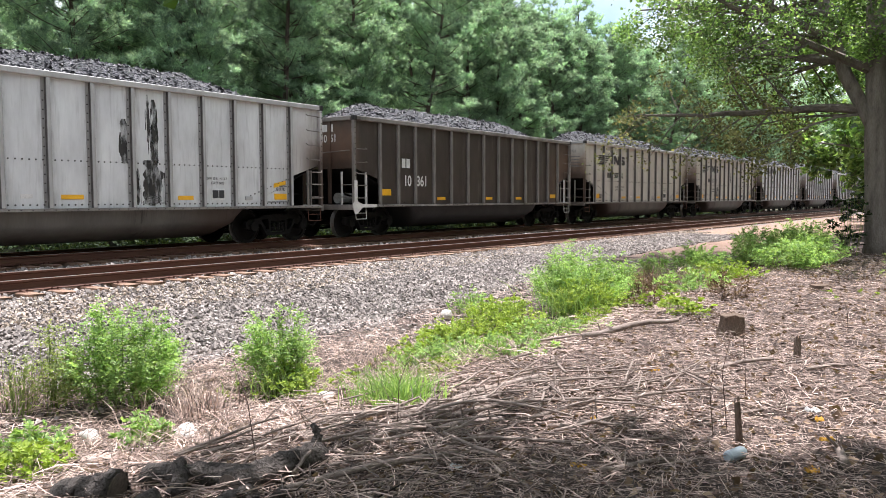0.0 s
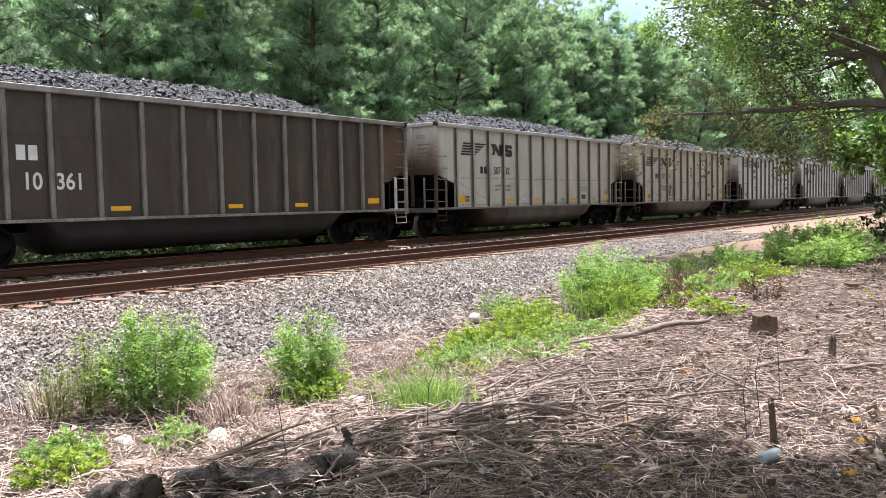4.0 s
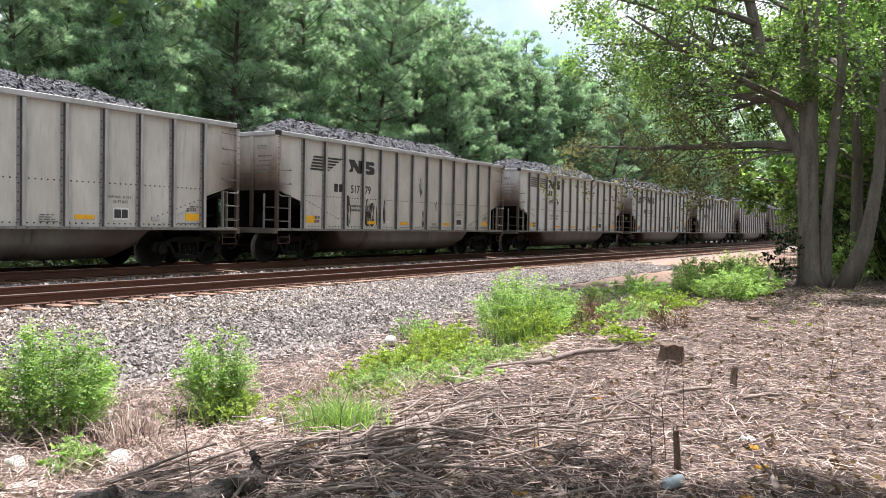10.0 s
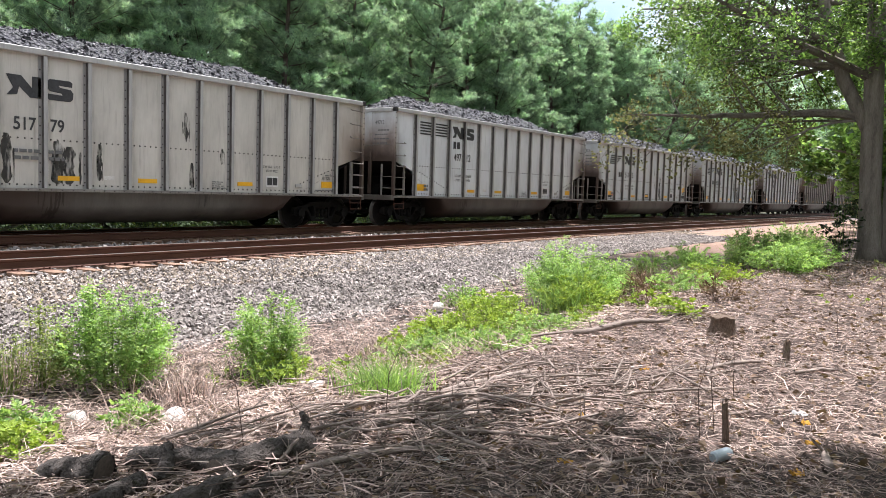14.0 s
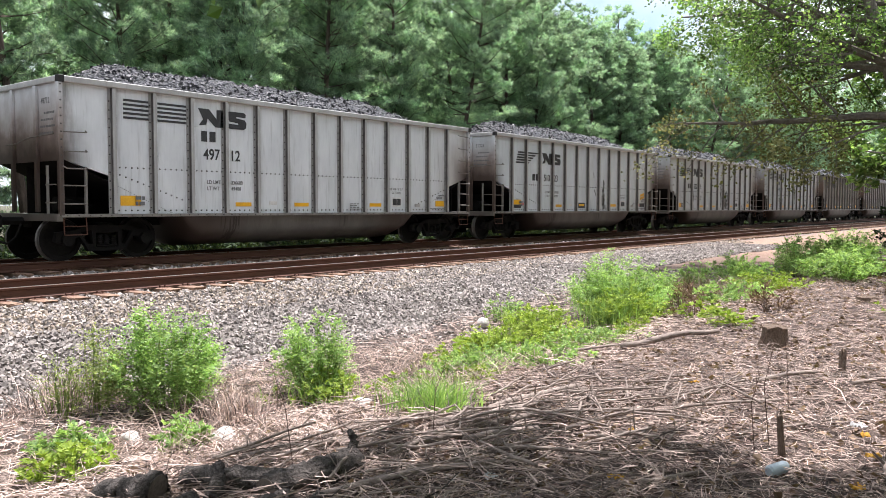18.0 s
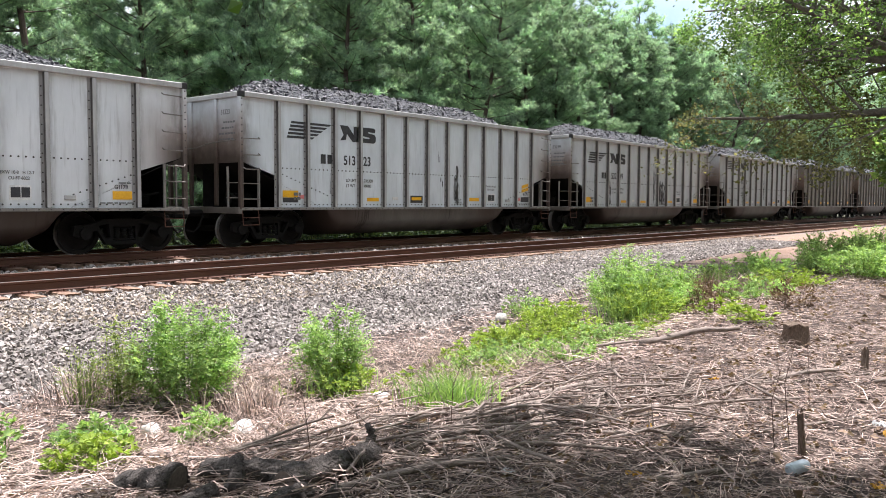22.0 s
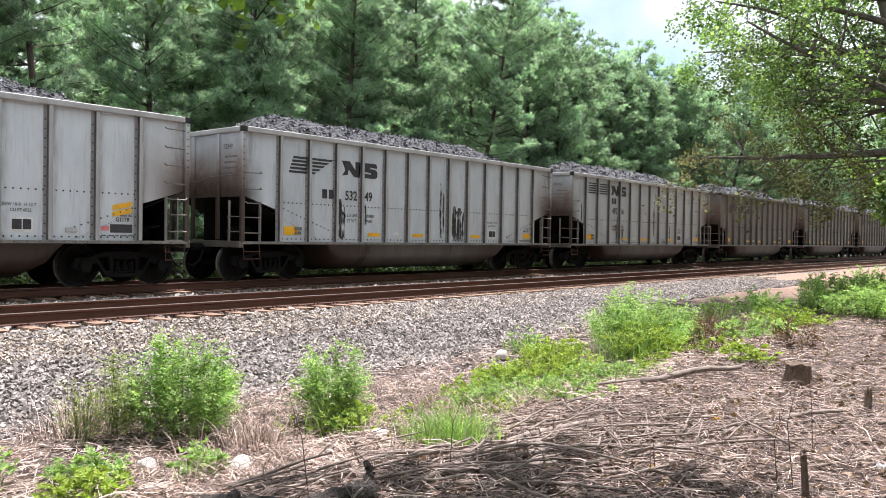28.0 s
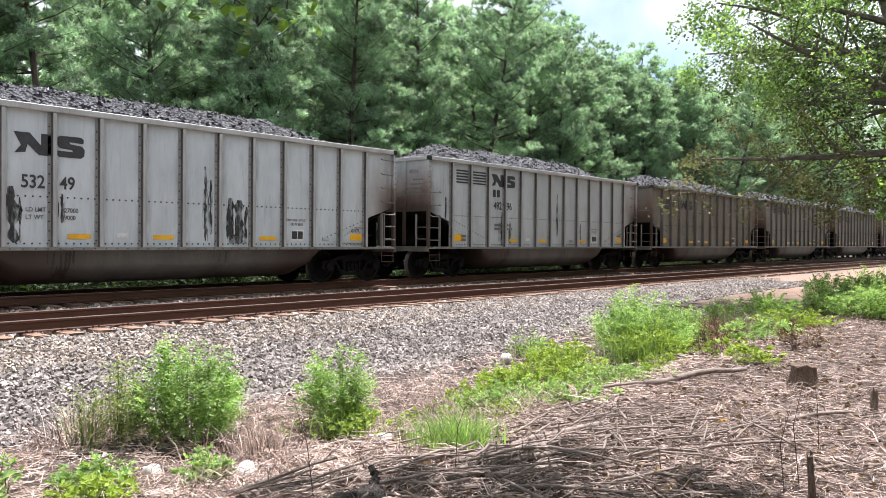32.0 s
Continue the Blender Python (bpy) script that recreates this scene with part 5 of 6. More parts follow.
for x, y, stem, r, k in (
        (22.3, 2.1, [(0, 0, 0), (0.04, -0.48, 1.2), (0.05, -0.62, 2.1), (0.06, -0.73, 3.0), (0.06, -0.76, 4.4), (0.07, -0.85, 6.0), (0.1, -1.3, 9.0)], 0.16, 8),
        (25.3, 2.0, [(0, 0, 0), (0.05, 0.04, 1.0), (0.1, 0.1, 3.4), (0.1, 0.2, 6.0), (0, 0.3, 9.0)], 0.16, 9),
        (28.5, 0.9, [(0, 0, 0), (0.05, -0.08, 1.0), (0.1, -0.3, 3.4), (0.1, -0.5, 6.0), (0, -0.6, 9.0)], 0.26, 10)):
    broadleaf("slender_tree", pose(x, y, ground_z(x, y) - 0.05), "slender grey broadleaf tree at the edge of the shade", [
        (stem, [r * (1.3 - 1.1 * i / len(stem)) if i else r * 1.5 for i in range(len(stem))]),
    ], [
        (stem[-3], (-0.5, 0.7, 0.5), 2.8, 0.05, 2),
        (stem[-3], (-0.8, -0.6, 0.5), 3.0, 0.05, 2),
        (stem[-2], (0.3, 0.9, 0.5), 3.0, 0.05, 2),
        (stem[-2], (-0.7, 0.2, 0.6), 3.0, 0.05, 2),
    ], k, 0.09, 1.7, group="trees at the end of the bank")

# woodland beyond the trees
WOOD_TREE = broadleaf("woodland_tree", pose(34, 1.0, ground_z(34, 1.0) - 0.05), "leafy woodland tree beyond the bank and, unseen, behind the camera", [
    ([(0, 0, 0), (0.05, 0, 1.0), (0.1, 0.1, 3.5), (0.1, 0, 6.0), (0, 0, 10.0)], [0.32, 0.25, 0.2, 0.15, 0.05]),
], [((0.1, 0, 1.6 + 0.75 * k), (math.cos(2.4 * k), math.sin(2.4 * k), 0.3), 3.4 - 0.12 * k, 0.06, 2) for k in range(11)], 77, 0.17, 1.0, group="woodland trees", thick=0.012)
for x, y, a in ((28, 0.2, 40), (33, 2.0, 70), (38, 2.2, 100), (42, -1.5, 170), (47, 3.2, 230), (54, 1.2, 300), (60, 4.4, 20), (70, 3.0, 80), (82, 5.5, 140), (98, 5.0, 200), (30, -3.5, 15), (35, -1.5, 130), (40, 0.5, 265), (26.5, -2.0, 200), (45, 1.0, 330), (50, 3.0, 95)):
    copy_thing(WOOD_TREE, pose(x, y, ground_z(x, y) - 0.05, 0, 0, a)).scale = (1.5, 1.5, 1.5)
# unseen trees added behind the camera to keep sky light off the near bank
for x, y, a in ((-3.5, -4.5, 10), (-0.5, -7.5, 60), (3.0, -9.0, 110), (7.0, -7.5, 160), (10.5, -6.5, 210), (-6.5, -1.5, 260), (15, -7, 310), (-8, -8, 20), (12.5, -7.5, 75), (18, -6.5, 130)):
    copy_thing(WOOD_TREE, pose(x, y, ground_z(x, y) - 0.05, 0, 0, a)).scale = (1.1, 1.1, 1.1)

# the tree whose crown hangs over the camera and shades the near bank
def crown_limb(x, y, z, leaves=1.0):
    """A limb whose tip, at height z, throws its shade on the bank at x, y."""
    rise = (z + 0.45) / SUN_WAY.z
    tip = Vector((x + SUN_WAY.x * rise - 1.6, y + SUN_WAY.y * rise + 4.4, z + 0.5))
    start = Vector((0.0, 0.3, 5.0 + 0.35 * (z - 5.5)))
    return (tuple(start), tuple(tip - start), (tip - start).length, 0.12, 2, leaves)


broadleaf("shade_tree", pose(1.6, -4.4, ground_z(1.6, -4.4) - 0.05), "large broadleaf tree whose crown shades the near bank", [
    ([(0, 0, 0), (0, 0.1, 1.0), (0.1, 0.2, 3.5), (0.0, 0.3, 5.5), (-0.2, 0.4, 8.5)], [0.5, 0.36, 0.3, 0.24, 0.1]),
], [
    ((0.2, 6.3, 6.05), (0.62, 2.10, -2.70), 3.82, 0.012, 0, 2.0, 0.088, "canopy_leaf", 0.0),
    ((0.2, 6.3, 6.05), (0.90, 1.85, -2.62), 3.78, 0.012, 0, 2.0, 0.088, "canopy_leaf", 0.0),
    ((0.2, 6.3, 6.05), (1.12, 1.70, -2.66), 3.76, 0.012, 0, 2.0, 0.088, "canopy_leaf", 0.0),
] + [crown_limb(*c) for c in (
    (1.7, 3.2, 6.3), (2.15, 2.85, 6.5), (2.4, 2.0, 6.2), (2.7, 1.2, 6.6), (3.1, 0.5, 6.3), (3.7, 0.1, 6.5, 0.8), (4.3, 0.2, 6.2, 0.8), (4.95, 0.45, 6.6, 0.9), (5.5, 0.6, 6.4, 0.8),
    (1.0, 2.4, 6.9), (1.5, 1.9, 6.7), (2.0, 1.1, 7.0), (2.5, 0.2, 6.8), (3.2, -0.5, 7.1, 0.7), (-0.5, 2.0, 6.6), (2.0, 0.4, 7.2), (0.24, 1.51, 5.55, 0.5))],
    31, 0.17, 1.35, material="crown_leaf", droop=0.0, thick=0.01, wander=0.03)


# ---------------------------------------------------------------- plants and litter
def bush(x, y, w, h, seed, material="weed", label="bright green leafy weed clump at the foot of the gravel", leaf=0.05, count=1500, z=None):
    """A weed clump: stems fanning from the root, side shoots along them, rows of small leaves on each shoot."""
    rng = np.random.default_rng(seed)
    t = empty("weed_bush", pose(x, y, (ground_z(x, y) if z is None else z) - 0.02), label, "bush", "weed clumps")
    stems, leaves = Heap(), Heap()
    m = 9
    k = min(max(9, int(40 * w / 0.8)), max(4, count // 20))
    shoots = max(1, int(count / (k * m)))
    up = np.array([0, 0, 1.0])
    for i in range(k):
        a, rr = rng.uniform(0, 2 * math.pi), w * 0.5 * math.sqrt(rng.uniform(0, 1))
        foot = np.array([rr * 0.5 * math.cos(a), rr * 0.5 * math.sin(a), 0])
        tall = h * (1 - 0.5 * (rr / (w * 0.5)) ** 2) * rng.uniform(0.7, 1.1)
        tip = np.array([rr * math.cos(a), rr * math.sin(a), tall])
        mid = (foot + tip) / 2 + rng.normal(0, 0.035, 3)
        limb_into(stems, [foot, mid, tip], [0.006, 0.0045, 0.002], 3)
        q = rng.uniform(0.12, 1.0, shoots) ** 0.85
        o = (1 - q)[:, None] ** 2 * foot + (2 * q * (1 - q))[:, None] * (2 * mid - (foot + tip) / 2) + (q ** 2)[:, None] * tip
        out = np.array([math.cos(a), math.sin(a), 0]) * 0.5
        d = unit(rng.normal(0, 0.75, (shoots, 3)) * np.array([1, 1, 0.4]) + out + up * 0.65)
        L = min(0.30, 0.30 * h + 0.03) * (1.15 - 0.65 * q) * rng.uniform(0.6, 1.25, shoots)
        side = unit(np.cross(d, up + rng.normal(0, 0.25, (shoots, 3))))
        for j in range(m):
            hand = 1 if j % 2 else -1
            size = (leaf * rng.uniform(0.65, 1.35, shoots))[:, None] * (1.1 - 0.4 * j / m)
            c = o + d * (L * (j + 1) / m)[:, None] + np.array([0, 0, -0.25]) * (L * (j / m) ** 2)[:, None]
            way = unit(d * 0.5 + side * hand * (0.9 if j < m - 1 else 0.1) + rng.normal(0, 0.3, (shoots, 3)))
            flat = unit(np.cross(way, up + rng.normal(0, 0.45, (shoots, 3))))
            W = size * 0.30
            crease = np.cross(flat, way) * size * 0.10
            leaves.many(np.stack([c, c + way * size * 0.45 + flat * W + crease, c + way * size, c + way * size * 0.45 - flat * W + crease], 1), [(0, 1, 2), (0, 2, 3)])
    tagged(part("stem_tangle", stems.mesh("stem_tangle", M["dry_leaf"] if material == "dry_leaf" else M["olive_weed"]), None, t), kind="stuff")
    tagged(part("leaf_mass", leaves.mesh("leaf_mass", M[material]), None, t), kind="stuff")
    return t


GREEN = "bright green leafy weed clump at the foot of the gravel"
for x, y, w, h, mat, label, leaf, n in (
        (4.80, 7.62, 1.16, 1.14, "weed", "tall bright green feathery weed bush beside the gravel", 0.040, 14000),
        (4.25, 8.01, 0.50, 0.98, "olive_weed", "slender olive green weed stems beside a bush", 0.034, 3000),
        (3.96, 8.17, 0.50, 0.82, "olive_weed", "thin half-dry brown weed stems", 0.026, 900),
        (6.25, 6.86, 0.85, 1.0, "weed", "upright bright green weed bush below the gravel", 0.040, 6500),
        (6.05, 6.35, 0.8, 0.42, "weed_yellow", "low yellow-green weeds round a bush", 0.045, 1300),
        (11.84, 7.96, 0.9, 0.56, "weed", GREEN, 0.055, 1200),
        (11.19, 6.96, 1.0, 0.56, "weed_yellow", "yellow-green leafy weed clump", 0.06, 1500),
        (9.87, 6.94, 0.9, 0.35, "weed_yellow", "low yellow-green weeds in the ditch", 0.06, 900),
        (13.2, 6.47, 1.9, 1.22, "weed", "large rounded bright green weed bush", 0.046, 16000),
        (12.5, 6.0, 1.5, 0.75, "weed_yellow", "yellow-green weeds in front of a large bush", 0.05, 3800),
        (14.4, 6.2, 1.0, 0.85, "weed", "thin upright green weeds", 0.05, 2600),
        (12.39, 4.85, 0.7, 0.6, "dry_leaf", "dry brown grassy weed clump", 0.04, 700),
        (17.59, 6.7, 1.0, 0.55, "weed", GREEN, 0.05, 2200),
        (17.11, 5.58, 1.25, 0.80, "weed", "rounded dark green weed bush", 0.05, 5200),
        (22.09, 5.75, 1.2, 0.95, "weed", GREEN, 0.055, 3600),
        (17.3, 3.75, 1.5, 0.72, "weed", "dense green weed hedge by the tree", 0.06, 4600),
        (18.6, 3.6, 1.6, 0.75, "weed", "dense green weed hedge by the tree", 0.06, 4600),
        (18.6, 4.9, 0.9, 0.85, "weed", "tall pale green weed clump", 0.05, 3000),
        (22.0, 4.6, 1.8, 0.85, "weed", GREEN, 0.06, 5000),
        (24.5, 5.0, 2.0, 0.95, "weed", GREEN, 0.06, 4000),
        (9.3, 6.3, 1.5, 0.50, "weed_yellow", "yellow-green leafy weeds spreading in the ditch", 0.05, 2600),
        (10.4, 6.3, 1.4, 0.62, "weed_yellow", "yellow-green leafy weeds spreading in the ditch", 0.05, 2600),
        (8.2, 5.7, 1.4, 0.34, "weed", "low green leafy weeds spreading in the ditch", 0.045, 2200),
        (7.2, 5.3, 1.2, 0.32, "weed", "low green leafy weeds spreading in the ditch", 0.045, 1700),
        (9.6, 4.9, 1.8, 0.26, "weed", "low green leafy weeds spreading over the bank", 0.045, 2200),
        (8.44, 6.45, 1.0, 0.35, "weed_yellow", "low yellow-green weeds in the ditch", 0.06, 1000),
        (9.2, 5.6, 1.3, 0.24, "weed", "low green ground cover in the ditch", 0.05, 1400),
        (7.6, 4.5, 1.2, 0.22, "weed", "low green ground cover on the bank", 0.05, 1200),
        (6.9, 5.4, 0.9, 0.22, "weed_yellow", "low yellow-green ground cover", 0.05, 700),
        (3.35, 6.71, 0.7, 0.34, "weed", "low broad-leaved green weeds", 0.055, 1100),
        (2.95, 6.0, 0.7, 0.30, "weed_yellow", "low broad-leaved green weeds", 0.055, 1100),
        (2.6, 6.9, 0.6, 0.5, "weed", "small leafy green weed", 0.07, 420),
        (3.84, 5.81, 0.5, 0.36, "weed", "small leafy yellow-green weed", 0.05, 700),
        (10.79, 3.63, 0.75, 0.36, "weed_yellow", "pale yellow-green sprigs on the bank", 0.08, 330),
        (11.6, 4.3, 0.8, 0.3, "weed_yellow", "pale yellow-green sprigs on the bank", 0.08, 330),
        (14.2, 4.7, 1.5, 0.40, "weed", "low green weeds on the bank", 0.055, 2600),
        (15.8, 4.6, 1.6, 0.45, "weed_yellow", "low yellow-green weeds on the bank", 0.055, 2600),
        (12.65, 3.64, 0.75, 0.5, "dry_leaf", "withered brown weed clump", 0.06, 500),
        (13.4, 1.9, 1.5, 0.16, "weed_yellow", "sparse yellowing low sprigs on the litter", 0.05, 30),
        (16.5, 2.3, 1.6, 0.26, "olive_weed", "low sprigs at the foot of the tree", 0.05, 60),
        (18.6, 2.0, 1.6, 0.3, "olive_weed", "low sprigs at the foot of the tree", 0.05, 90),
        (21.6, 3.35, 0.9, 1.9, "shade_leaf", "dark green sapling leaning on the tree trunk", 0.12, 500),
        (25.0, 2.2, 1.5, 1.7, "weed", "sunlit green shrub behind the trees", 0.08, 1500),
        (30.0, 1.5, 2.4, 1.5, "olive_weed", "olive green shrub behind the trees", 0.08, 1500)):
    bush(x, y, w, h, int(x * 100 + y * 10), mat, label, leaf, n)

pr = random.Random(17)
for i in range(22):                                          # scattered low weeds along the ditch
    x, y = 6.0 + 0.42 * i + pr.uniform(-0.4, 0.4), pr.uniform(4.4, 7.4)
    bush(x, y, pr.uniform(0.5, 1.1), pr.uniform(0.14, 0.3), 900 + i, pr.choice(("weed", "weed_yellow", "weed_yellow")), "low green weeds scattered in the ditch", 0.045, pr.randrange(260, 620))
UNDER = None
ur = random.Random(4)
for i in range(26):                                          # undergrowth at the edge of the wood, seen under the wagons
    x = 3 + i * 3.4 + ur.uniform(-1, 1)
    if UNDER is None:
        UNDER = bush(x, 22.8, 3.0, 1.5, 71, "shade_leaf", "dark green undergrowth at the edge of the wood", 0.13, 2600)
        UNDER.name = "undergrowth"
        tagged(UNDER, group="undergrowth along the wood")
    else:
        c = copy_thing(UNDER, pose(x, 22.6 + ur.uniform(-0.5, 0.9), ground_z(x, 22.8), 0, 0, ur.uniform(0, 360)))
        c.scale = (ur.uniform(0.8, 1.3),) * 3


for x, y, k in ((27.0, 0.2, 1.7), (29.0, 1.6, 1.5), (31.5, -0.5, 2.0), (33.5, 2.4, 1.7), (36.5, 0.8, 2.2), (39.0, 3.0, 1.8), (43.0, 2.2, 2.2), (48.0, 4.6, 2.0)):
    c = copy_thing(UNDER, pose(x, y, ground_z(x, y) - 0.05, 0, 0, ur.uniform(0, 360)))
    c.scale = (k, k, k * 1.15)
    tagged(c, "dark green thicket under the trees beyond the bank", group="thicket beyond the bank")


def blades(name, x, y, w, count, length, seed, material, label):
    """A grass tuft of bent blades."""
    rng = np.random.default_rng(seed)
    h = Heap()
    k = count
    root = np.stack([rng.normal(0, w * 0.25, k), rng.normal(0, w * 0.25, k), np.zeros(k)], 1)
    way = unit(np.stack([rng.normal(0, 0.35, k), rng.normal(0, 0.35, k), np.ones(k)], 1))
    L = (length * rng.uniform(0.5, 1.1, k))[:, None]
    side = unit(np.cross(way, rng.normal(0, 1, (k, 3)))) * 0.006
    bend = np.stack([way[:, 0], way[:, 1], -0.15 * np.ones(k)], 1) * L * 0.5
    v = np.stack([root - side, root + side, root + way * L * 0.6 + side * 0.7, root + way * L + bend, root + way * L * 0.6 - side * 0.7], 1)
    h.many(v, [(0, 1, 2, 4), (4, 2, 3)])
    ob = new(name, h.mesh(name, M[material]))
    ob.matrix_world = pose(x, y, ground_z(x, y) - 0.01)
    return tagged(ob, label, "grass", kind="stuff")


for x, y, w, n, L, mat in ((5.05, 4.05, 0.5, 420, 0.38, "weed"), (5.3, 4.5, 0.5, 260, 0.3, "weed"), (13.9, 6.9, 1.4, 500, 0.9, "weed"), (14.9, 5.9, 0.9, 260, 0.7, "dry_leaf"),
                           (6.1, 6.6, 0.6, 200, 0.45, "weed"), (4.9, 6.6, 0.9, 260, 0.4, "straw"), (7.6, 6.2, 1.0, 220, 0.35, "straw"), (12.2, 6.1, 0.9, 300, 0.7, "weed"), (4.2, 8.5, 1.0, 260, 0.5, "straw"), (15.6, 5.2, 1.2, 300, 0.5, "straw")):
    blades("grass_tuft", x, y, w, n, L, int(x * 77), mat, "tuft of long green grass" if mat == "weed" else "tuft of dry straw-coloured grass")


def stone(x, y, sx, sy, sz, seed, label):
    bm = bmesh.new()
    bmesh.ops.create_icosphere(bm, subdivisions=3, radius=1.0)
    for v in bm.verts:
        n = noise.noise(v.co * 1.1 + Vector((seed, 0, 0))) * 0.35 + noise.noise(v.co * 3.2 + Vector((0, seed, 0))) * 0.12
        v.co *= 1 + n
        v.co = Vector((v.co.x * sx, v.co.y * sy, v.co.z * sz))
    for f in bm.faces:
        f.smooth = True
    ob = part("rock", bm, M["rock"])
    ob.matrix_world = pose(x, y, ground_z(x, y) + sz * 0.8, 0, 0, seed * 37)
    return tagged(ob, label, "rock", "pale rocks on the bank")


stone(4.17, 5.71, 0.15, 0.10, 0.09, 1, "pale cream rock half sunk in dry litter")
stone(3.86, 6.67, 0.10, 0.08, 0.08, 2, "small pale rock among dry stems")
stone(5.63, 5.48, 0.10, 0.08, 0.06, 3, "small pale rock beside a stick")
stone(11.38, 8.13, 0.11, 0.10, 0.10, 4, "pale rock at the foot of the gravel")
stone(3.35, 5.75, 0.06, 0.05, 0.04, 5, "small white stone in the weeds")


# ---------------------------------------------------------------- logs, stumps, litter
def log(points, r0, r1, label, bark="log_bark", ends=True, name="log", seed=0):
    """A fallen log or branch lying along points, with cut ends."""
    rng = np.random.default_rng(seed + int(points[0][0] * 100))
    t = empty(name, pose(*points[0]), label, name, "fallen wood")
    p0 = Vector(points[0])
    pts = [Vector(p) - p0 for p in points]
    fine = []
    for a, b in zip(pts, pts[1:]):
        for s in ((0, 0.1, 0.2, 0.3, 0.4, 0.5, 0.6, 0.7, 0.8, 0.9) if bark == "log_bark" else (0, 0.35, 0.7)):
            fine.append(a.lerp(b, s) + Vector(rng.normal(0, (0.04 if bark == "log_bark" else 0.12) * r0 + 0.002, 3)) * (1 if fine else 0))
    fine.append(pts[-1])
    n = 36 if bark == "log_bark" else 8
    heap = Heap()
    radii = [(r0 + (r1 - r0) * i / (len(fine) - 1)) for i in range(len(fine))]
    rings = []
    for i, p in enumerate(fine):
        d = (fine[min(i + 1, len(fine) - 1)] - fine[max(i - 1, 0)]).normalized()
        u = d.cross(Vector((0.1, 0.2, 0.95))).normalized()
        w = d.cross(u)
        for k in range(n):
            a = 2 * math.pi * k / n
            rr = radii[i] * (1 + 0.10 * noise.noise((math.cos(a) * 2 + seed, math.sin(a) * 2, i * 0.6)) + (-0.34 * abs(noise.noise((math.cos(a) * 6 + seed, math.sin(a) * 6, i * 0.28))) + 0.08 if n > 20 else rng.normal(0, 0.06)))
            rings.append(p + (u * math.cos(a) + w * math.sin(a)) * rr)
    faces = [(i * n + k, i * n + (k + 1) % n, (i + 1) * n + (k + 1) % n, (i + 1) * n + k) for i in range(len(fine) - 1) for k in range(n)]
    heap.add([tuple(v) for v in rings], faces + [tuple(range(n))[::-1], tuple((len(fine) - 1) * n + k for k in range(n))])
    part("bark", heap.mesh("bark", M[bark], True), None, t)
    if ends and r0 > 0.05:
        d = (fine[0] - fine[1]).normalized()
        bm = bmesh.new()
        rod_into(bm, fine[0] - d * 0.004, fine[0] + d * 0.006, r0 * 0.9, r0 * 0.88, 14)
        part("cut_end", bm, M["cut_wood"], t, "weathered sawn end")
        d = (fine[-1] - fine[-2]).normalized()
        bm = bmesh.new()
        rod_into(bm, fine[-1] - d * 0.004, fine[-1] + d * 0.006, r1 * 0.9, r1 * 0.88, 14)
        part("cut_end", bm, M["cut_wood"], t, "weathered sawn end")
    if bark == "branch":                                     # stubs of side twigs
        for _ in range(4):
            c = fine[int(rng.integers(1, len(fine) - 1))]
            bm = bmesh.new()
            e = c + Vector(rng.normal(0, 0.06, 3)) + Vector((0, 0, 0.05))
            rod_into(bm, c, e, r1 * 0.45, r1 * 0.2, 5)
            part("twig_stub", bm, M[bark], t)
    return t


def on(x, y, dz):
    return (x, y, ground_z(x, y) + dz)


log([on(2.42, 3.93, 0.08), on(2.39, 4.12, 0.05), on(2.33, 4.34, 0.02)], 0.100, 0.105, "thick dark log with a sawn grey end facing the track", seed=1)
log([on(2.70, 4.06, 0.07), on(2.84, 3.72, 0.08), on(2.96, 3.46, 0.07)], 0.080, 0.072, "dark broken log with rough bark", seed=3)
log([on(2.80, 3.46, 0.07), on(3.12, 3.42, 0.09), on(3.42, 3.40, 0.09)], 0.088, 0.080, "thick log with furrowed grey bark in the shade", seed=4)
log([on(2.46, 3.66, 0.07), on(2.28, 3.60, 0.06), on(2.06, 3.50, 0.05)], 0.050, 0.056, "short grey log lying in the shade", seed=2)
log([on(2.80, 3.29, 0.06), on(2.60, 3.28, 0.05), on(2.32, 3.27, 0.05)], 0.062, 0.070, "furrowed log end lying in the shade", seed=5)
log([on(2.97, 3.22, 0.05), on(2.80, 3.12, 0.05), on(2.55, 3.02, 0.04)], 0.032, 0.036, "grey limb piece with flaking bark", seed=7, name="branch")
log([on(2.58, 3.66, 0.05), on(2.66, 3.70, 0.12), on(2.72, 3.80, 0.19)], 0.045, 0.036, "crooked dark stub of a branch", seed=6, name="branch")
log([on(3.40, 3.42, 0.12), on(3.46, 3.43, 0.20), on(3.44, 3.46, 0.26)], 0.032, 0.018, "splintered brown stub on a log", seed=8, name="branch")
S = "long pale bark-stripped branch lying on the litter"
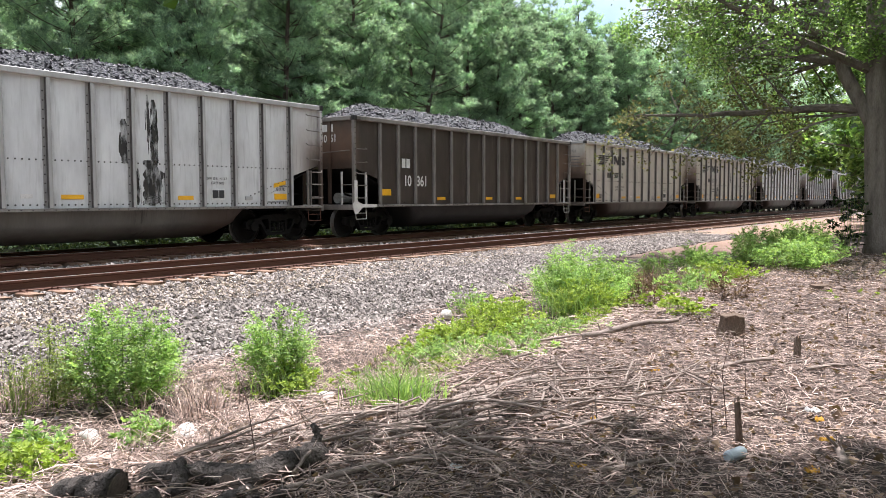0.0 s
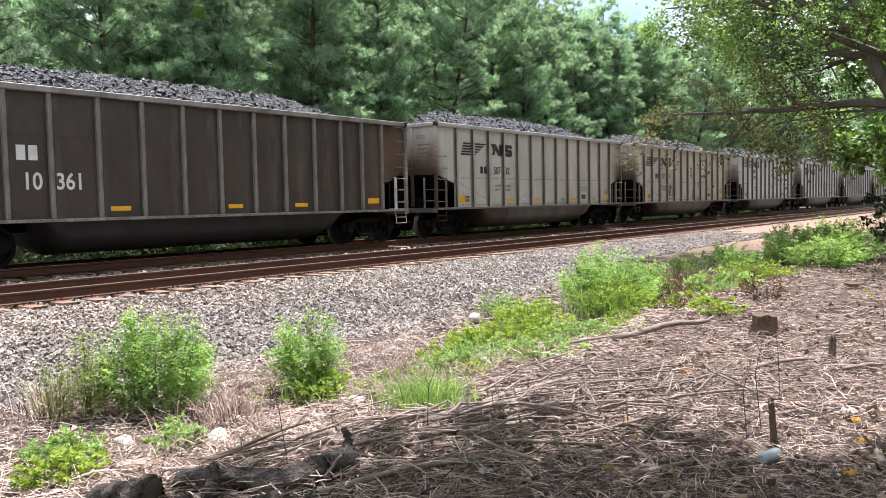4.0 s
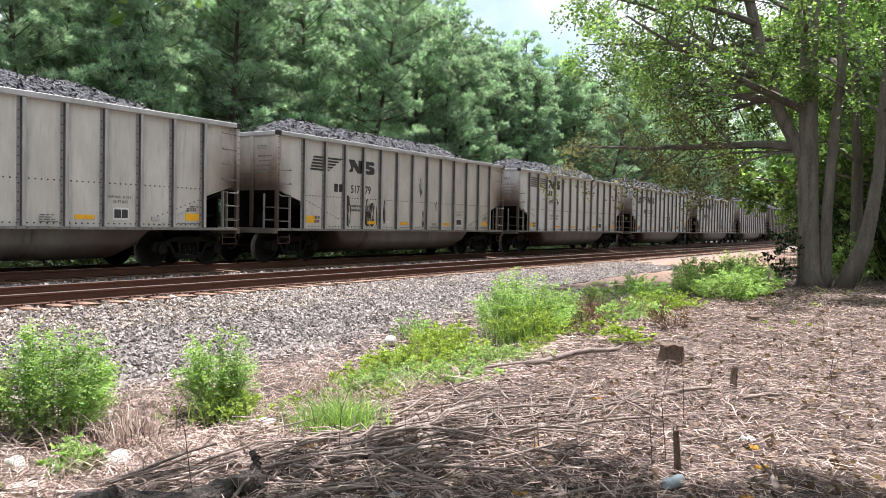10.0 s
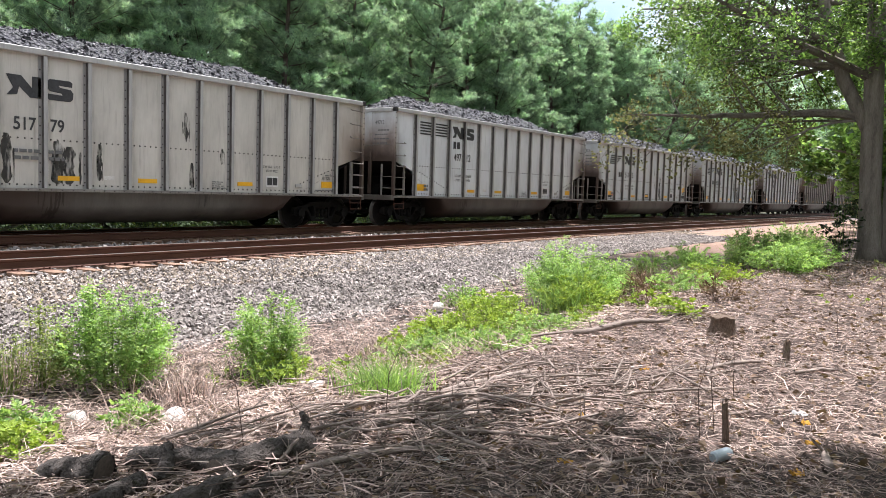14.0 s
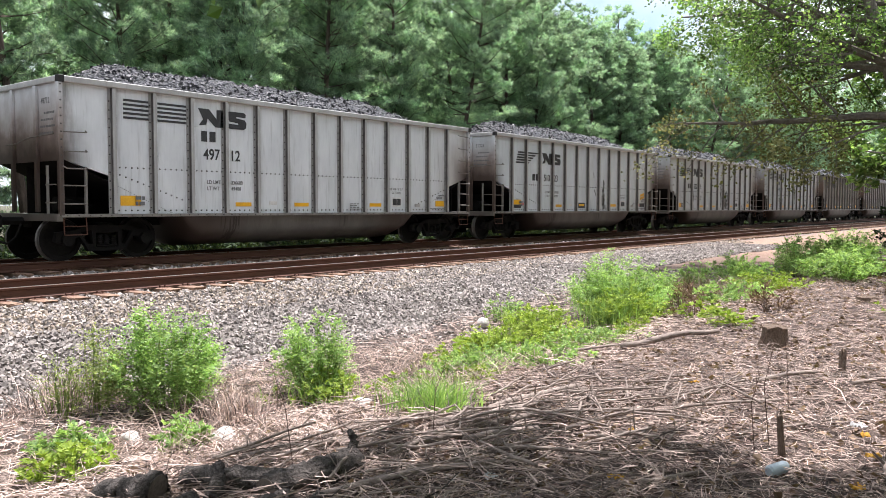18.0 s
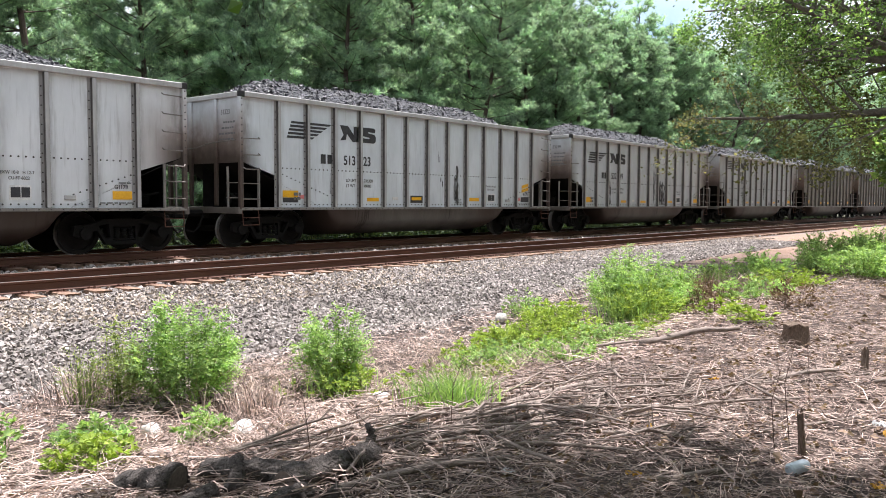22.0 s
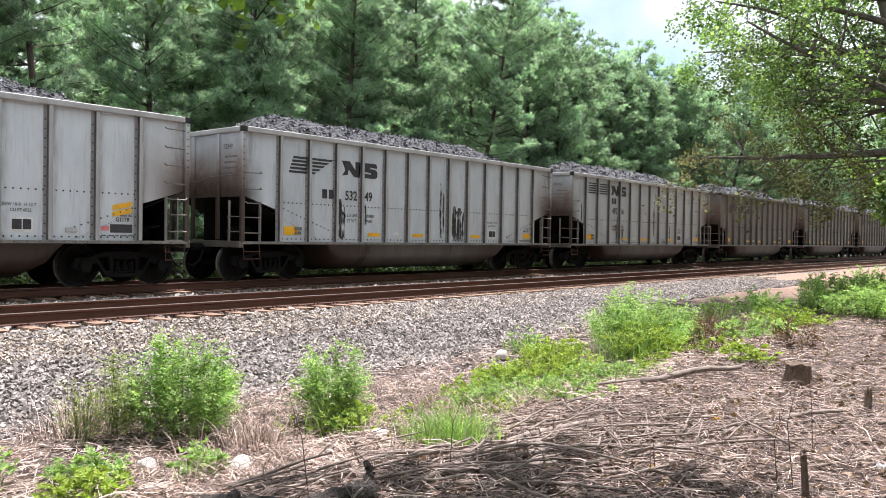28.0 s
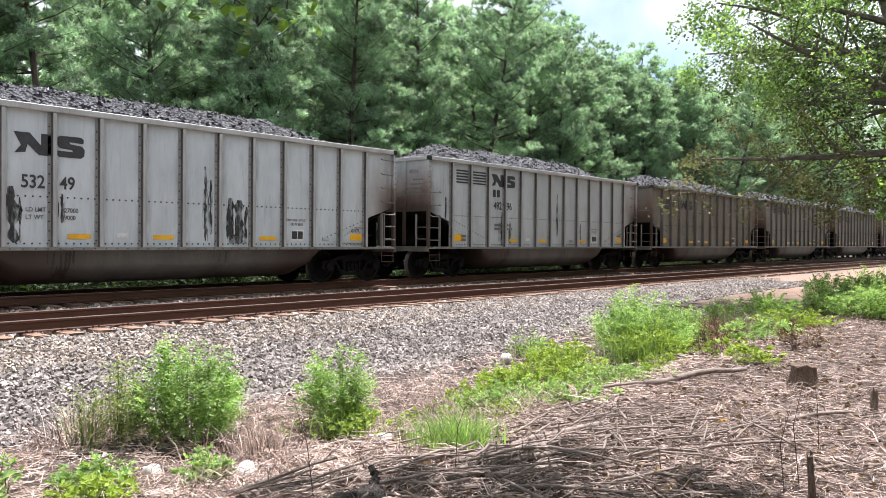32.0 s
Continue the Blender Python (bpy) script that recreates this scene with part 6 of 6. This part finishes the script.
for pts, r0, r1, label in (
        ([on(4.0, 4.42, 0.04), on(4.4, 4.15, 0.05), on(4.75, 3.88, 0.05)], 0.026, 0.018, S),
        ([on(3.75, 3.95, 0.04), on(4.4, 3.85, 0.06), on(4.9, 3.72, 0.06)], 0.03, 0.022, S),
        ([on(4.09, 3.46, 0.04), on(4.8, 3.5, 0.06), on(5.34, 3.47, 0.06), on(5.95, 3.39, 0.05)], 0.034, 0.026, S),
        ([on(6.03, 3.32, 0.05), on(5.75, 2.92, 0.04)], 0.04, 0.035, "short thick pale stick with a broken end"),
        ([on(5.25, 5.45, 0.04), on(5.7, 5.5, 0.06), on(6.1, 5.59, 0.10)], 0.035, 0.03, "pale stick leaning by a small rock"),
        ([on(8.5, 4.10, 0.08), on(9.1, 3.75, 0.12), on(9.7, 3.40, 0.12)], 0.065, 0.045, "pale weathered fallen branch on the bank"),
        ([on(6.5, 2.62, 0.03), on(7.3, 2.40, 0.05), on(8.2, 2.11, 0.04)], 0.025, 0.018, S),
        ([on(7.2, 2.35, 0.03), on(8.5, 1.55, 0.04)], 0.025, 0.018, S),
        ([on(3.9, 3.0, 0.04), on(4.4, 2.90, 0.06), on(5.0, 2.85, 0.05)], 0.022, 0.015, "long grey branch lying in the shade"),
        ([on(2.91, 3.24, 0.03), on(3.55, 3.14, 0.05), on(4.05, 2.88, 0.06)], 0.03, 0.024, "grey branch lying in the shade"),
        ([on(4.6, 3.35, 0.05), on(5.3, 3.05, 0.09), on(5.9, 2.6, 0.06)], 0.03, 0.02, S),
        ([on(3.4, 5.0, 0.04), on(3.9, 4.9, 0.06), on(4.7, 4.75, 0.05)], 0.028, 0.02, S),
        ([on(5.25, 0.80, 0.05), on(5.62, 0.92, 0.04)], 0.045, 0.04, "short pale round of wood on the litter"),
        ([on(4.3, 1.95, 0.04), on(4.75, 1.75, 0.04)], 0.035, 0.03, "short grey stick in the shade"),
        ([on(7.4, 5.0, 0.06), on(8.2, 4.5, 0.10), on(9.0, 4.3, 0.06)], 0.035, 0.02, S),
        ([on(8.0, 5.6, 0.05), on(8.5, 5.3, 0.09), on(8.9, 5.2, 0.06)], 0.04, 0.03, "pale broken stick among green weeds"),
        ([on(5.7, 1.85, 0.03), on(6.2, 1.5, 0.04), on(6.6, 1.35, 0.03)], 0.022, 0.015, "pale twig in the shade")):
    log(pts, r0 * 0.66, r1 * 0.55, label, "branch", name="branch")
for pts, r in (                                              # the thicker limbs of the brushwood pile
        (((2.95, 3.24), (3.45, 3.03), (4.01, 2.78)), 0.022), (((3.96, 4.25), (4.33, 4.05), (4.73, 3.88)), 0.020), (((4.43, 3.63), (5.3, 3.55), (6.3, 3.41)), 0.030),
        (((6.05, 3.30), (5.85, 3.10), (5.63, 2.91)), 0.034), (((4.29, 3.22), (4.55, 3.10), (4.84, 2.97)), 0.024), (((4.93, 2.65), (5.08, 2.45), (5.24, 2.23)), 0.018),
        (((3.98, 3.21), (4.35, 2.80), (4.69, 2.35)), 0.014), (((3.22, 3.86), (3.55, 3.95), (3.91, 3.97)), 0.017), (((3.91, 3.97), (4.05, 3.75), (4.18, 3.57)), 0.013),
        (((5.82, 2.63), (6.3, 2.25), (6.75, 1.84)), 0.014), (((7.38, 2.23), (7.75, 2.1), (8.14, 1.91)), 0.022), (((7.84, 1.54), (8.05, 1.42), (8.23, 1.28)), 0.018),
        (((4.5, 3.45), (5.0, 3.35), (5.6, 3.30)), 0.024), (((4.75, 3.30), (5.15, 3.15), (5.45, 2.95)), 0.020), (((3.65, 3.40), (4.0, 3.36), (4.4, 3.28)), 0.020)):
    (ax, ay), (bx, by), (cx, cy) = pts
    log([on(ax, ay, 0.05), on(bx, by, 0.08), on(cx, cy, 0.06)], r, r * 0.8, "thick weathered limb in the brushwood pile", "branch", name="branch")
br = random.Random(23)
for i in range(130):                                         # the brushwood pile beside the logs
    u = br.random()
    x, y, a, L = 3.3 + 3.6 * u + br.uniform(-0.3, 0.3), 3.55 - 0.75 * u + br.gauss(0.0, 0.42), br.gauss(-0.35, 0.55), br.uniform(0.25, 1.0)
    z0, r = br.uniform(0.02, 0.13), br.uniform(0.004, 0.013)
    dx, dy = math.cos(a) * L / 2, math.sin(a) * L / 2
    log([on(x - dx, y - dy, z0), on(x + br.uniform(-0.03, 0.03), y + br.uniform(-0.03, 0.03), z0 + br.uniform(0.0, 0.04)), on(x + dx, y + dy, z0 + br.uniform(-0.02, 0.08))], r, r * 0.7, "weathered broken branch in the brushwood pile", "branch", name="branch")


def stump(x, y, r, h, label, lean=0.0, seed=0):
    t = empty("tree_stump", pose(x, y, ground_z(x, y) - 0.03, lean * 40, 0, seed * 50), label, "stump", "tree stumps")
    n, levels = 18, 6
    v, f = [], []
    for j in range(levels):
        s = j / (levels - 1)
        for k in range(n):
            a = 2 * math.pi * k / n
            rr = r * (1 + 0.55 * (1 - s) ** 3 + 0.16 * noise.noise((math.cos(a) * 1.6 + seed, math.sin(a) * 1.6, s * 2)))
            top = h * s + (0.25 * h * noise.noise((math.cos(a) * 2, math.sin(a) * 2 + seed, 4.0)) if j == levels - 1 else 0)
            v.append((rr * math.cos(a), rr * math.sin(a), top))
    for j in range(levels - 1):
        for k in range(n):
            f.append((j * n + k, j * n + (k + 1) % n, (j + 1) * n + (k + 1) % n, (j + 1) * n + k))
    f.append(tuple((levels - 1) * n + k for k in range(n)))
    part("bark", mesh_from("bark", v, f, M["stump_bark"], False), None, t)
    bm = bmesh.new()
    rod_into(bm, (0, 0, h * 0.7), (0, 0, h * 0.98), r * 0.86, r * 0.80, 16)
    part("cut_top", bm, M["cut_wood"], t, "grey weathered sawn top")
    return t


stump(9.50, 2.69, 0.14, 0.27, "low grey tree stump with a jagged sawn top", seed=1)
stump(8.39, 1.74, 0.032, 0.28, "thin leaning broken stump", lean=0.35, seed=2)
stump(14.26, 2.62, 0.17, 0.12, "low flat stump on the bank", seed=3)
stump(5.40, 1.46, 0.02, 0.34, "splintered dark stake in the shade", lean=0.1, seed=4)


def can_thing():
    bm = bmesh.new()
    prof = [(0.0, 0.0), (0.024, 0.0), (0.033, 0.012), (0.033, 0.105), (0.026, 0.118), (0.026, 0.122), (0.0, 0.120)]
    n = 20
    rows = [[bm.verts.new((r * math.cos(2 * math.pi * k / n), r * math.sin(2 * math.pi * k / n), z)) for r, z in prof] for k in range(n)]
    for k in range(n):
        for i in range(len(prof) - 1):
            bm.faces.new((rows[k][i], rows[(k + 1) % n][i], rows[(k + 1) % n][i + 1], rows[k][i + 1]))
    bmesh.ops.remove_doubles(bm, verts=bm.verts, dist=1e-5)
    bmesh.ops.recalc_face_normals(bm, faces=bm.faces)
    bmesh.ops.scale(bm, vec=(1.15, 1.15, 1.25), verts=bm.verts)
    ob = part("drink_can", bm, M["can"])
    ob.matrix_world = pose(4.96, 1.42, ground_z(4.96, 1.42) + 0.055, 0, 84, -25)
    return tagged(ob, "pale blue-grey drink can lying on dark litter", "can")


can_thing()


def scrap(x, y, w, d, seed, material, name, label, category):
    bm = bmesh.new()
    bmesh.ops.create_grid(bm, x_segments=7, y_segments=7, size=0.5)
    for v in bm.verts:
        r = Vector((v.co.x, v.co.y)).length
        v.co = Vector((v.co.x * w * (1 - 0.3 * r), v.co.y * d * (1 - 0.3 * r), 0.03 * noise.noise((v.co.x * 5 + seed, v.co.y * 5, 1.0)) + 0.02))
    r = bmesh.ops.solidify(bm, geom=list(bm.faces), thickness=0.002)
    ob = part(name, bm, M[material])
    ob.matrix_world = pose(x, y, ground_z(x, y) + 0.035, 0, 0, seed * 40)
    return tagged(ob, label, category)


scrap(6.33, 1.19, 0.15, 0.10, 1, "paper", "paper_scrap", "crumpled white paper scrap on the litter", "litter")
scrap(3.82, 2.67, 0.09, 0.07, 2, "paper", "paper_scrap", "torn pale plastic scrap in the shade", "litter")
for x, y, s in ((5.73, 0.99, 3), (5.05, 0.95, 4), (6.13, 1.11, 5), (5.3, 2.45, 6), (4.3, 2.1, 7), (7.1, 2.7, 8)):
    scrap(x, y, 0.11, 0.07, s, "autumn", "fallen_leaf", "yellow fallen leaf on the litter", "leaf")


def litter_sticks():
    """Countless sticks, stalks, pine straw and dead leaves over bank and ditch."""
    rng = np.random.default_rng(8)
    def lay(k, x0, x1, y0, y1, lo, hi, r, lift, material, name, label, cat):
        h = Heap()
        u = rng.uniform(0, 1, k) ** 1.5
        x = x0 + (x1 - x0) * u
        y = rng.uniform(y0, y1, k)
        z = np.array([ground_z(a, b) for a, b in zip(x, y)])
        az = np.where(rng.random(k) < 0.35, rng.normal(0.2, 0.6, k), rng.uniform(0, math.pi, k))
        L = rng.uniform(lo, hi, k) * rng.uniform(0.5, 1, k)
        tilt = rng.normal(0, 0.10, k)
        d = np.stack([np.cos(az) * np.cos(tilt), np.sin(az) * np.cos(tilt), np.sin(tilt)], 1)
        c = np.stack([x, y, z + rng.uniform(0.0, lift, k)], 1)
        s = np.stack([-np.sin(az), np.cos(az), np.zeros(k)], 1)
        up = np.cross(d, s)
        rr = (r * rng.uniform(0.5, 1.5, k))[:, None]
        kink = (rng.normal(0, 0.15, k) * L)[:, None] * s + np.abs(rng.normal(0, 0.03, k) * L)[:, None] * np.array([0, 0, 1])
        a, m, b = c - d * L[:, None] / 2, c + kink, c + d * L[:, None] / 2
        tri = lambda p, q: [p + s * q, p + (-0.5 * s + 0.87 * up) * q, p + (-0.5 * s - 0.87 * up) * q]
        v = np.stack(tri(a, rr) + tri(m, rr * 0.9) + tri(b, rr * 0.5), 1)
        h.many(v, [(0, 1, 4, 3), (1, 2, 5, 4), (2, 0, 3, 5), (3, 4, 7, 6), (4, 5, 8, 7), (5, 3, 6, 8)])
        ob = new(name, h.mesh(name, M[material]))
        return tagged(ob, label, cat, kind="stuff")
    lay(26000, 1.5, 26, -1.5, 4.8, 0.04, 0.26, 0.0021, 0.075, "stick", "twig_litter", "bleached twigs strewn thickly over the bank", "twigs")
    lay(700, 2.0, 13, -0.2, 4.9, 0.15, 0.7, 0.0038, 0.10, "stick", "stick_litter", "long pale sticks lying crisscross on the bank", "sticks")
    lay(1300, 2.6, 7.5, 1.9, 4.3, 0.10, 0.6, 0.0036, 0.13, "stick", "stick_litter", "grey-brown sticks heaped in the brushwood", "sticks")
    lay(9000, 2.0, 11, 0.6, 4.6, 0.04, 0.22, 0.0026, 0.08, "stick", "twig_litter", "fine broken twigs in the brushwood", "twigs")
    lay(1300, 2.0, 12, 0.8, 4.6, 0.05, 0.14, 0.007, 0.06, "bark_bits", "bark_litter", "broken chunks of bark among the twigs", "bark")
    lay(5200, 2.0, 16, 4.2, 8.6, 0.12, 0.6, 0.0036, 0.10, "straw", "stalk_litter", "dry bent stalks in the ditch", "stalks")
    def arcs(k, x0, x1, y0, y1, reach, rise, r, material, name, label):
        """Dead stems that still stand or arch over, each a bent tube of four pieces."""
        h = Heap()
        x, y = rng.uniform(x0, x1, k), rng.uniform(y0, y1, k)
        keep = np.array([noise.noise((a * 0.9, b * 0.9, 11.0)) for a, b in zip(x, y)]) > -0.12
        x, y = x[keep], y[keep]
        k = len(x)
        z = np.array([ground_z(a, b) for a, b in zip(x, y)])
        az = rng.uniform(0, 2 * math.pi, k)
        L, H = reach * rng.uniform(0.3, 1.2, k), rise * rng.uniform(0.2, 1.2, k)
        d, s = np.stack([np.cos(az), np.sin(az), 0 * az], 1), np.stack([-np.sin(az), np.cos(az), 0 * az], 1)
        rings = []
        for q in (0.0, 0.3, 0.65, 1.0):
            c = np.stack([x, y, z], 1) + d * (L * q)[:, None] + s * (0.15 * L * math.sin(3 * q) * rng.normal(0, 1, k))[:, None]
            c[:, 2] += H * (1 - (1 - 1.55 * q) ** 2) * 0.9
            w = r * (1 - 0.6 * q)
            rings += [c + s * w, c + np.array([0, 0, w]) - s * w * 0.5, c - np.array([0, 0, w]) - s * w * 0.5]
        h.many(np.stack(rings, 1), [(i * 3 + j, i * 3 + (j + 1) % 3, i * 3 + 3 + (j + 1) % 3, i * 3 + 3 + j) for i in range(3) for j in range(3)])
        return tagged(new(name, h.mesh(name, M[material])), label, "stalks", kind="stuff")
    arcs(4200, 2.6, 9.0, 4.3, 8.4, 0.32, 0.22, 0.0036, "straw", "dead_stem_tangle", "pale dead stems arching over the ditch")
    arcs(600, 3.0, 11.0, 1.6, 4.6, 0.36, 0.14, 0.0028, "stick", "dead_stem_tangle", "bent dead twigs sticking out of the brushwood")
    def straw(k, x0, x1, y0, y1, lo, hi, w, lift, material, name, label):
        x = x0 + (x1 - x0) * rng.uniform(0, 1, k) ** 1.6
        y = rng.uniform(y0, y1, k)
        z = np.array([ground_z(a, b) for a, b in zip(x, y)]) + rng.uniform(0.004, lift, k)
        az, tilt = rng.uniform(0, math.pi, k), rng.normal(0, 0.15, k)
        d = np.stack([np.cos(az), np.sin(az), tilt], 1) * (rng.uniform(lo, hi, k) / 2)[:, None]
        s = unit(np.stack([-np.sin(az), np.cos(az), rng.normal(0, 0.5, k)], 1)) * (w * rng.uniform(0.6, 1.4, k))[:, None]
        c = np.stack([x, y, z], 1)
        h = Heap()
        h.many(np.stack([c - d - s, c - d + s, c + d + s * 0.6, c + d - s * 0.6], 1), [(0, 1, 2, 3)])
        return tagged(new(name, h.mesh(name, M[material])), label, "straw", kind="stuff")
    straw(60000, 1.5, 24, -1.5, 5.0, 0.04, 0.20, 0.0026, 0.06, "straw", "pine_straw", "brown pine straw over the bank")
    straw(22000, -5.0, 1.6, -6.0, 6.0, 0.05, 0.22, 0.004, 0.05, "straw", "pine_straw", "brown pine straw round the standing place")
    straw(9000, 1.6, 14, -6.0, -1.5, 0.05, 0.22, 0.004, 0.05, "straw", "pine_straw", "brown pine straw under the trees")
    straw(30000, 1.5, 20, -1.5, 5.0, 0.03, 0.13, 0.0055, 0.05, "bark_bits", "bark_chips", "dark bark chips and broken twigs on the bank")
    straw(9000, 2.0, 18, 4.5, 9.2, 0.1, 0.4, 0.0035, 0.07, "straw", "dry_grass_litter", "dry grass lying in the ditch")
    k = 11000
    x, y = 1.5 + 22 * rng.uniform(0, 1, k) ** 1.4, rng.uniform(-1.5, 6.0, k)
    z = np.array([ground_z(a, b) for a, b in zip(x, y)]) + rng.uniform(0.01, 0.05, k)
    h = Heap()
    leaves_into(h, rng, np.stack([x, y, z], 1), 0.065, 0.01, 0.55, 1.3)
    tagged(new("dead_leaves", h.mesh("dead_leaves", M["dry_leaf"])), "dead brown leaves among the twigs", "leaves", kind="stuff")
    # a few stalks still standing
    for x, y, hgt, s in ((5.6, 1.6, 0.75, 1), (5.35, 1.62, 0.6, 2), (6.6, 1.75, 0.6, 3), (9.6, 1.0, 0.45, 4), (10.4, 1.6, 0.5, 5), (11.2, 0.9, 0.45, 6), (4.3, 3.5, 0.6, 7), (3.25, 3.75, 0.7, 8), (12.5, 1.4, 0.5, 9), (8.8, 0.9, 0.4, 10)):
        bm = bmesh.new()
        r = random.Random(s)
        p = Vector((0, 0, 0))
        q = Vector((r.uniform(-0.05, 0.05), r.uniform(-0.05, 0.05), hgt * 0.6))
        e = q + Vector((r.uniform(-0.1, 0.1), r.uniform(-0.1, 0.1), hgt * 0.4))
        rod_into(bm, p, q, 0.0034, 0.0028, 5)
        rod_into(bm, q, e, 0.0028, 0.0015, 5)
        for _ in range(3):
            c = q.lerp(e, r.random())
            rod_into(bm, c, c + Vector((r.uniform(-0.08, 0.08), r.uniform(-0.08, 0.08), 0.07)), 0.0025, 0.001, 4)
        ob = part("dead_stalk", bm, M["bark_bits"])
        ob.matrix_world = pose(x, y, ground_z(x, y) - 0.01)
        tagged(ob, "thin dark dead stalk standing on the bank", "stalk", "dead stalks")


litter_sticks()


# ---------------------------------------------------------------- ballast
def ballast():
    rng = np.random.default_rng(3)
    kinds = []
    for s in range(6):
        h = Heap()
        stones_into(h, np.random.default_rng(40 + s), np.zeros((1, 3)), np.array([1.0]))
        kinds.append(h.mesh("ballast_stone", M["ballast"]))
    # the stones nearest to the bank, each a piece of the ground
    for i in range(300):
        x, y = rng.uniform(4.5, 9.5), rng.uniform(8.8, 9.9)
        ob = part("ballast_stone", kinds[i % 6], None, GROUND)
        ob.matrix_basis = pose(x, y, ground_z(x, y) + 0.012, *rng.uniform(0, 360, 3)) @ Matrix.Scale(float(rng.uniform(0.035, 0.075)), 4)
    def spread(k, x0, x1, y0, y1, lo, hi, power):
        x = x0 + (x1 - x0) * rng.uniform(0, 1, k) ** power
        y = rng.uniform(y0, y1, k)
        z = np.array([ground_z(a, b) for a, b in zip(x, y)])
        return np.stack([x, y, z + rng.uniform(-0.005, 0.025, k)], 1), rng.uniform(lo, hi, k)
    for args, label in (((36000, 2.0, 34, 8.9, 12.6, 0.022, 0.052, 1.35), "grey crushed stone ballast on the shoulder"),
                        ((12000, 2.0, 36, 11.1, 12.6, 0.022, 0.050, 1.35), "dusty tan crushed stone along the ties"),
                        ((11000, 13.0, 34, 9.0, 12.4, 0.03, 0.06, 1.0), "grey crushed stone thinning out over the clay"),
                        ((7000, 2.0, 40, 12.2, 16.7, 0.04, 0.085, 1.3), "grey crushed stone ballast between the rails"),
                        ((1500, 2.0, 20, 7.6, 9.0, 0.03, 0.06, 1.2), "stray ballast stones in the ditch")):
        pos, size = spread(*args)
        h = Heap()
        stones_into(h, rng, pos, size)
        tagged(new("ballast", h.mesh("ballast", M["ballast_tan" if "tan" in label else "ballast"])), label, "gravel", kind="stuff")


ballast()


# ---------------------------------------------------------------- the train runs
# leading corner of the wagon with index 4, every two seconds
LEAD = [80.37, 73.84, 67.34, 60.89, 54.47, 48.14, 41.90, 35.70, 29.63, 23.52, 17.65, 11.93, 6.48, 1.29, -3.60, -8.15, -12.30]


NUDGE = {0: -0.24, -1: -0.12}          # slack in the couplings


def lead_at(t):
    """Smooth run through LEAD."""
    i = min(int(t / 2), 15)
    p = lambda k: LEAD[k] if 0 <= k <= 16 else (2 * LEAD[0] - LEAD[1] if k < 0 else 2 * LEAD[16] - LEAD[15])
    a, b, c, d = p(i - 1), p(i), p(i + 1), p(i + 2)
    s = t / 2 - i
    return b + 0.5 * s * (c - a + s * (2 * a - 5 * b + 4 * c - d + s * (3 * (b - c) + d - a)))


def motions():
    for k, car in CARS.items():
        rows = [(t, pose(lead_at(t) + (k - 4) * PITCH + NUDGE.get(k, 0.0), TRACK_Y, 0)) for t in range(33)]
        walk(car, rows)
        walk(COAL_LOADS[k + 1], [(t, m @ pose(0, 0, -0.14)) for t, m in rows] if k == 0 else rows)
    for ws, dx in ROLLING:
        walk(ws, [(t / 5, pose(dx, 0, 0.457, 0, -math.degrees((lead_at(0) - lead_at(t / 5)) / 0.462), 0)) for t in range(161)])


motions()
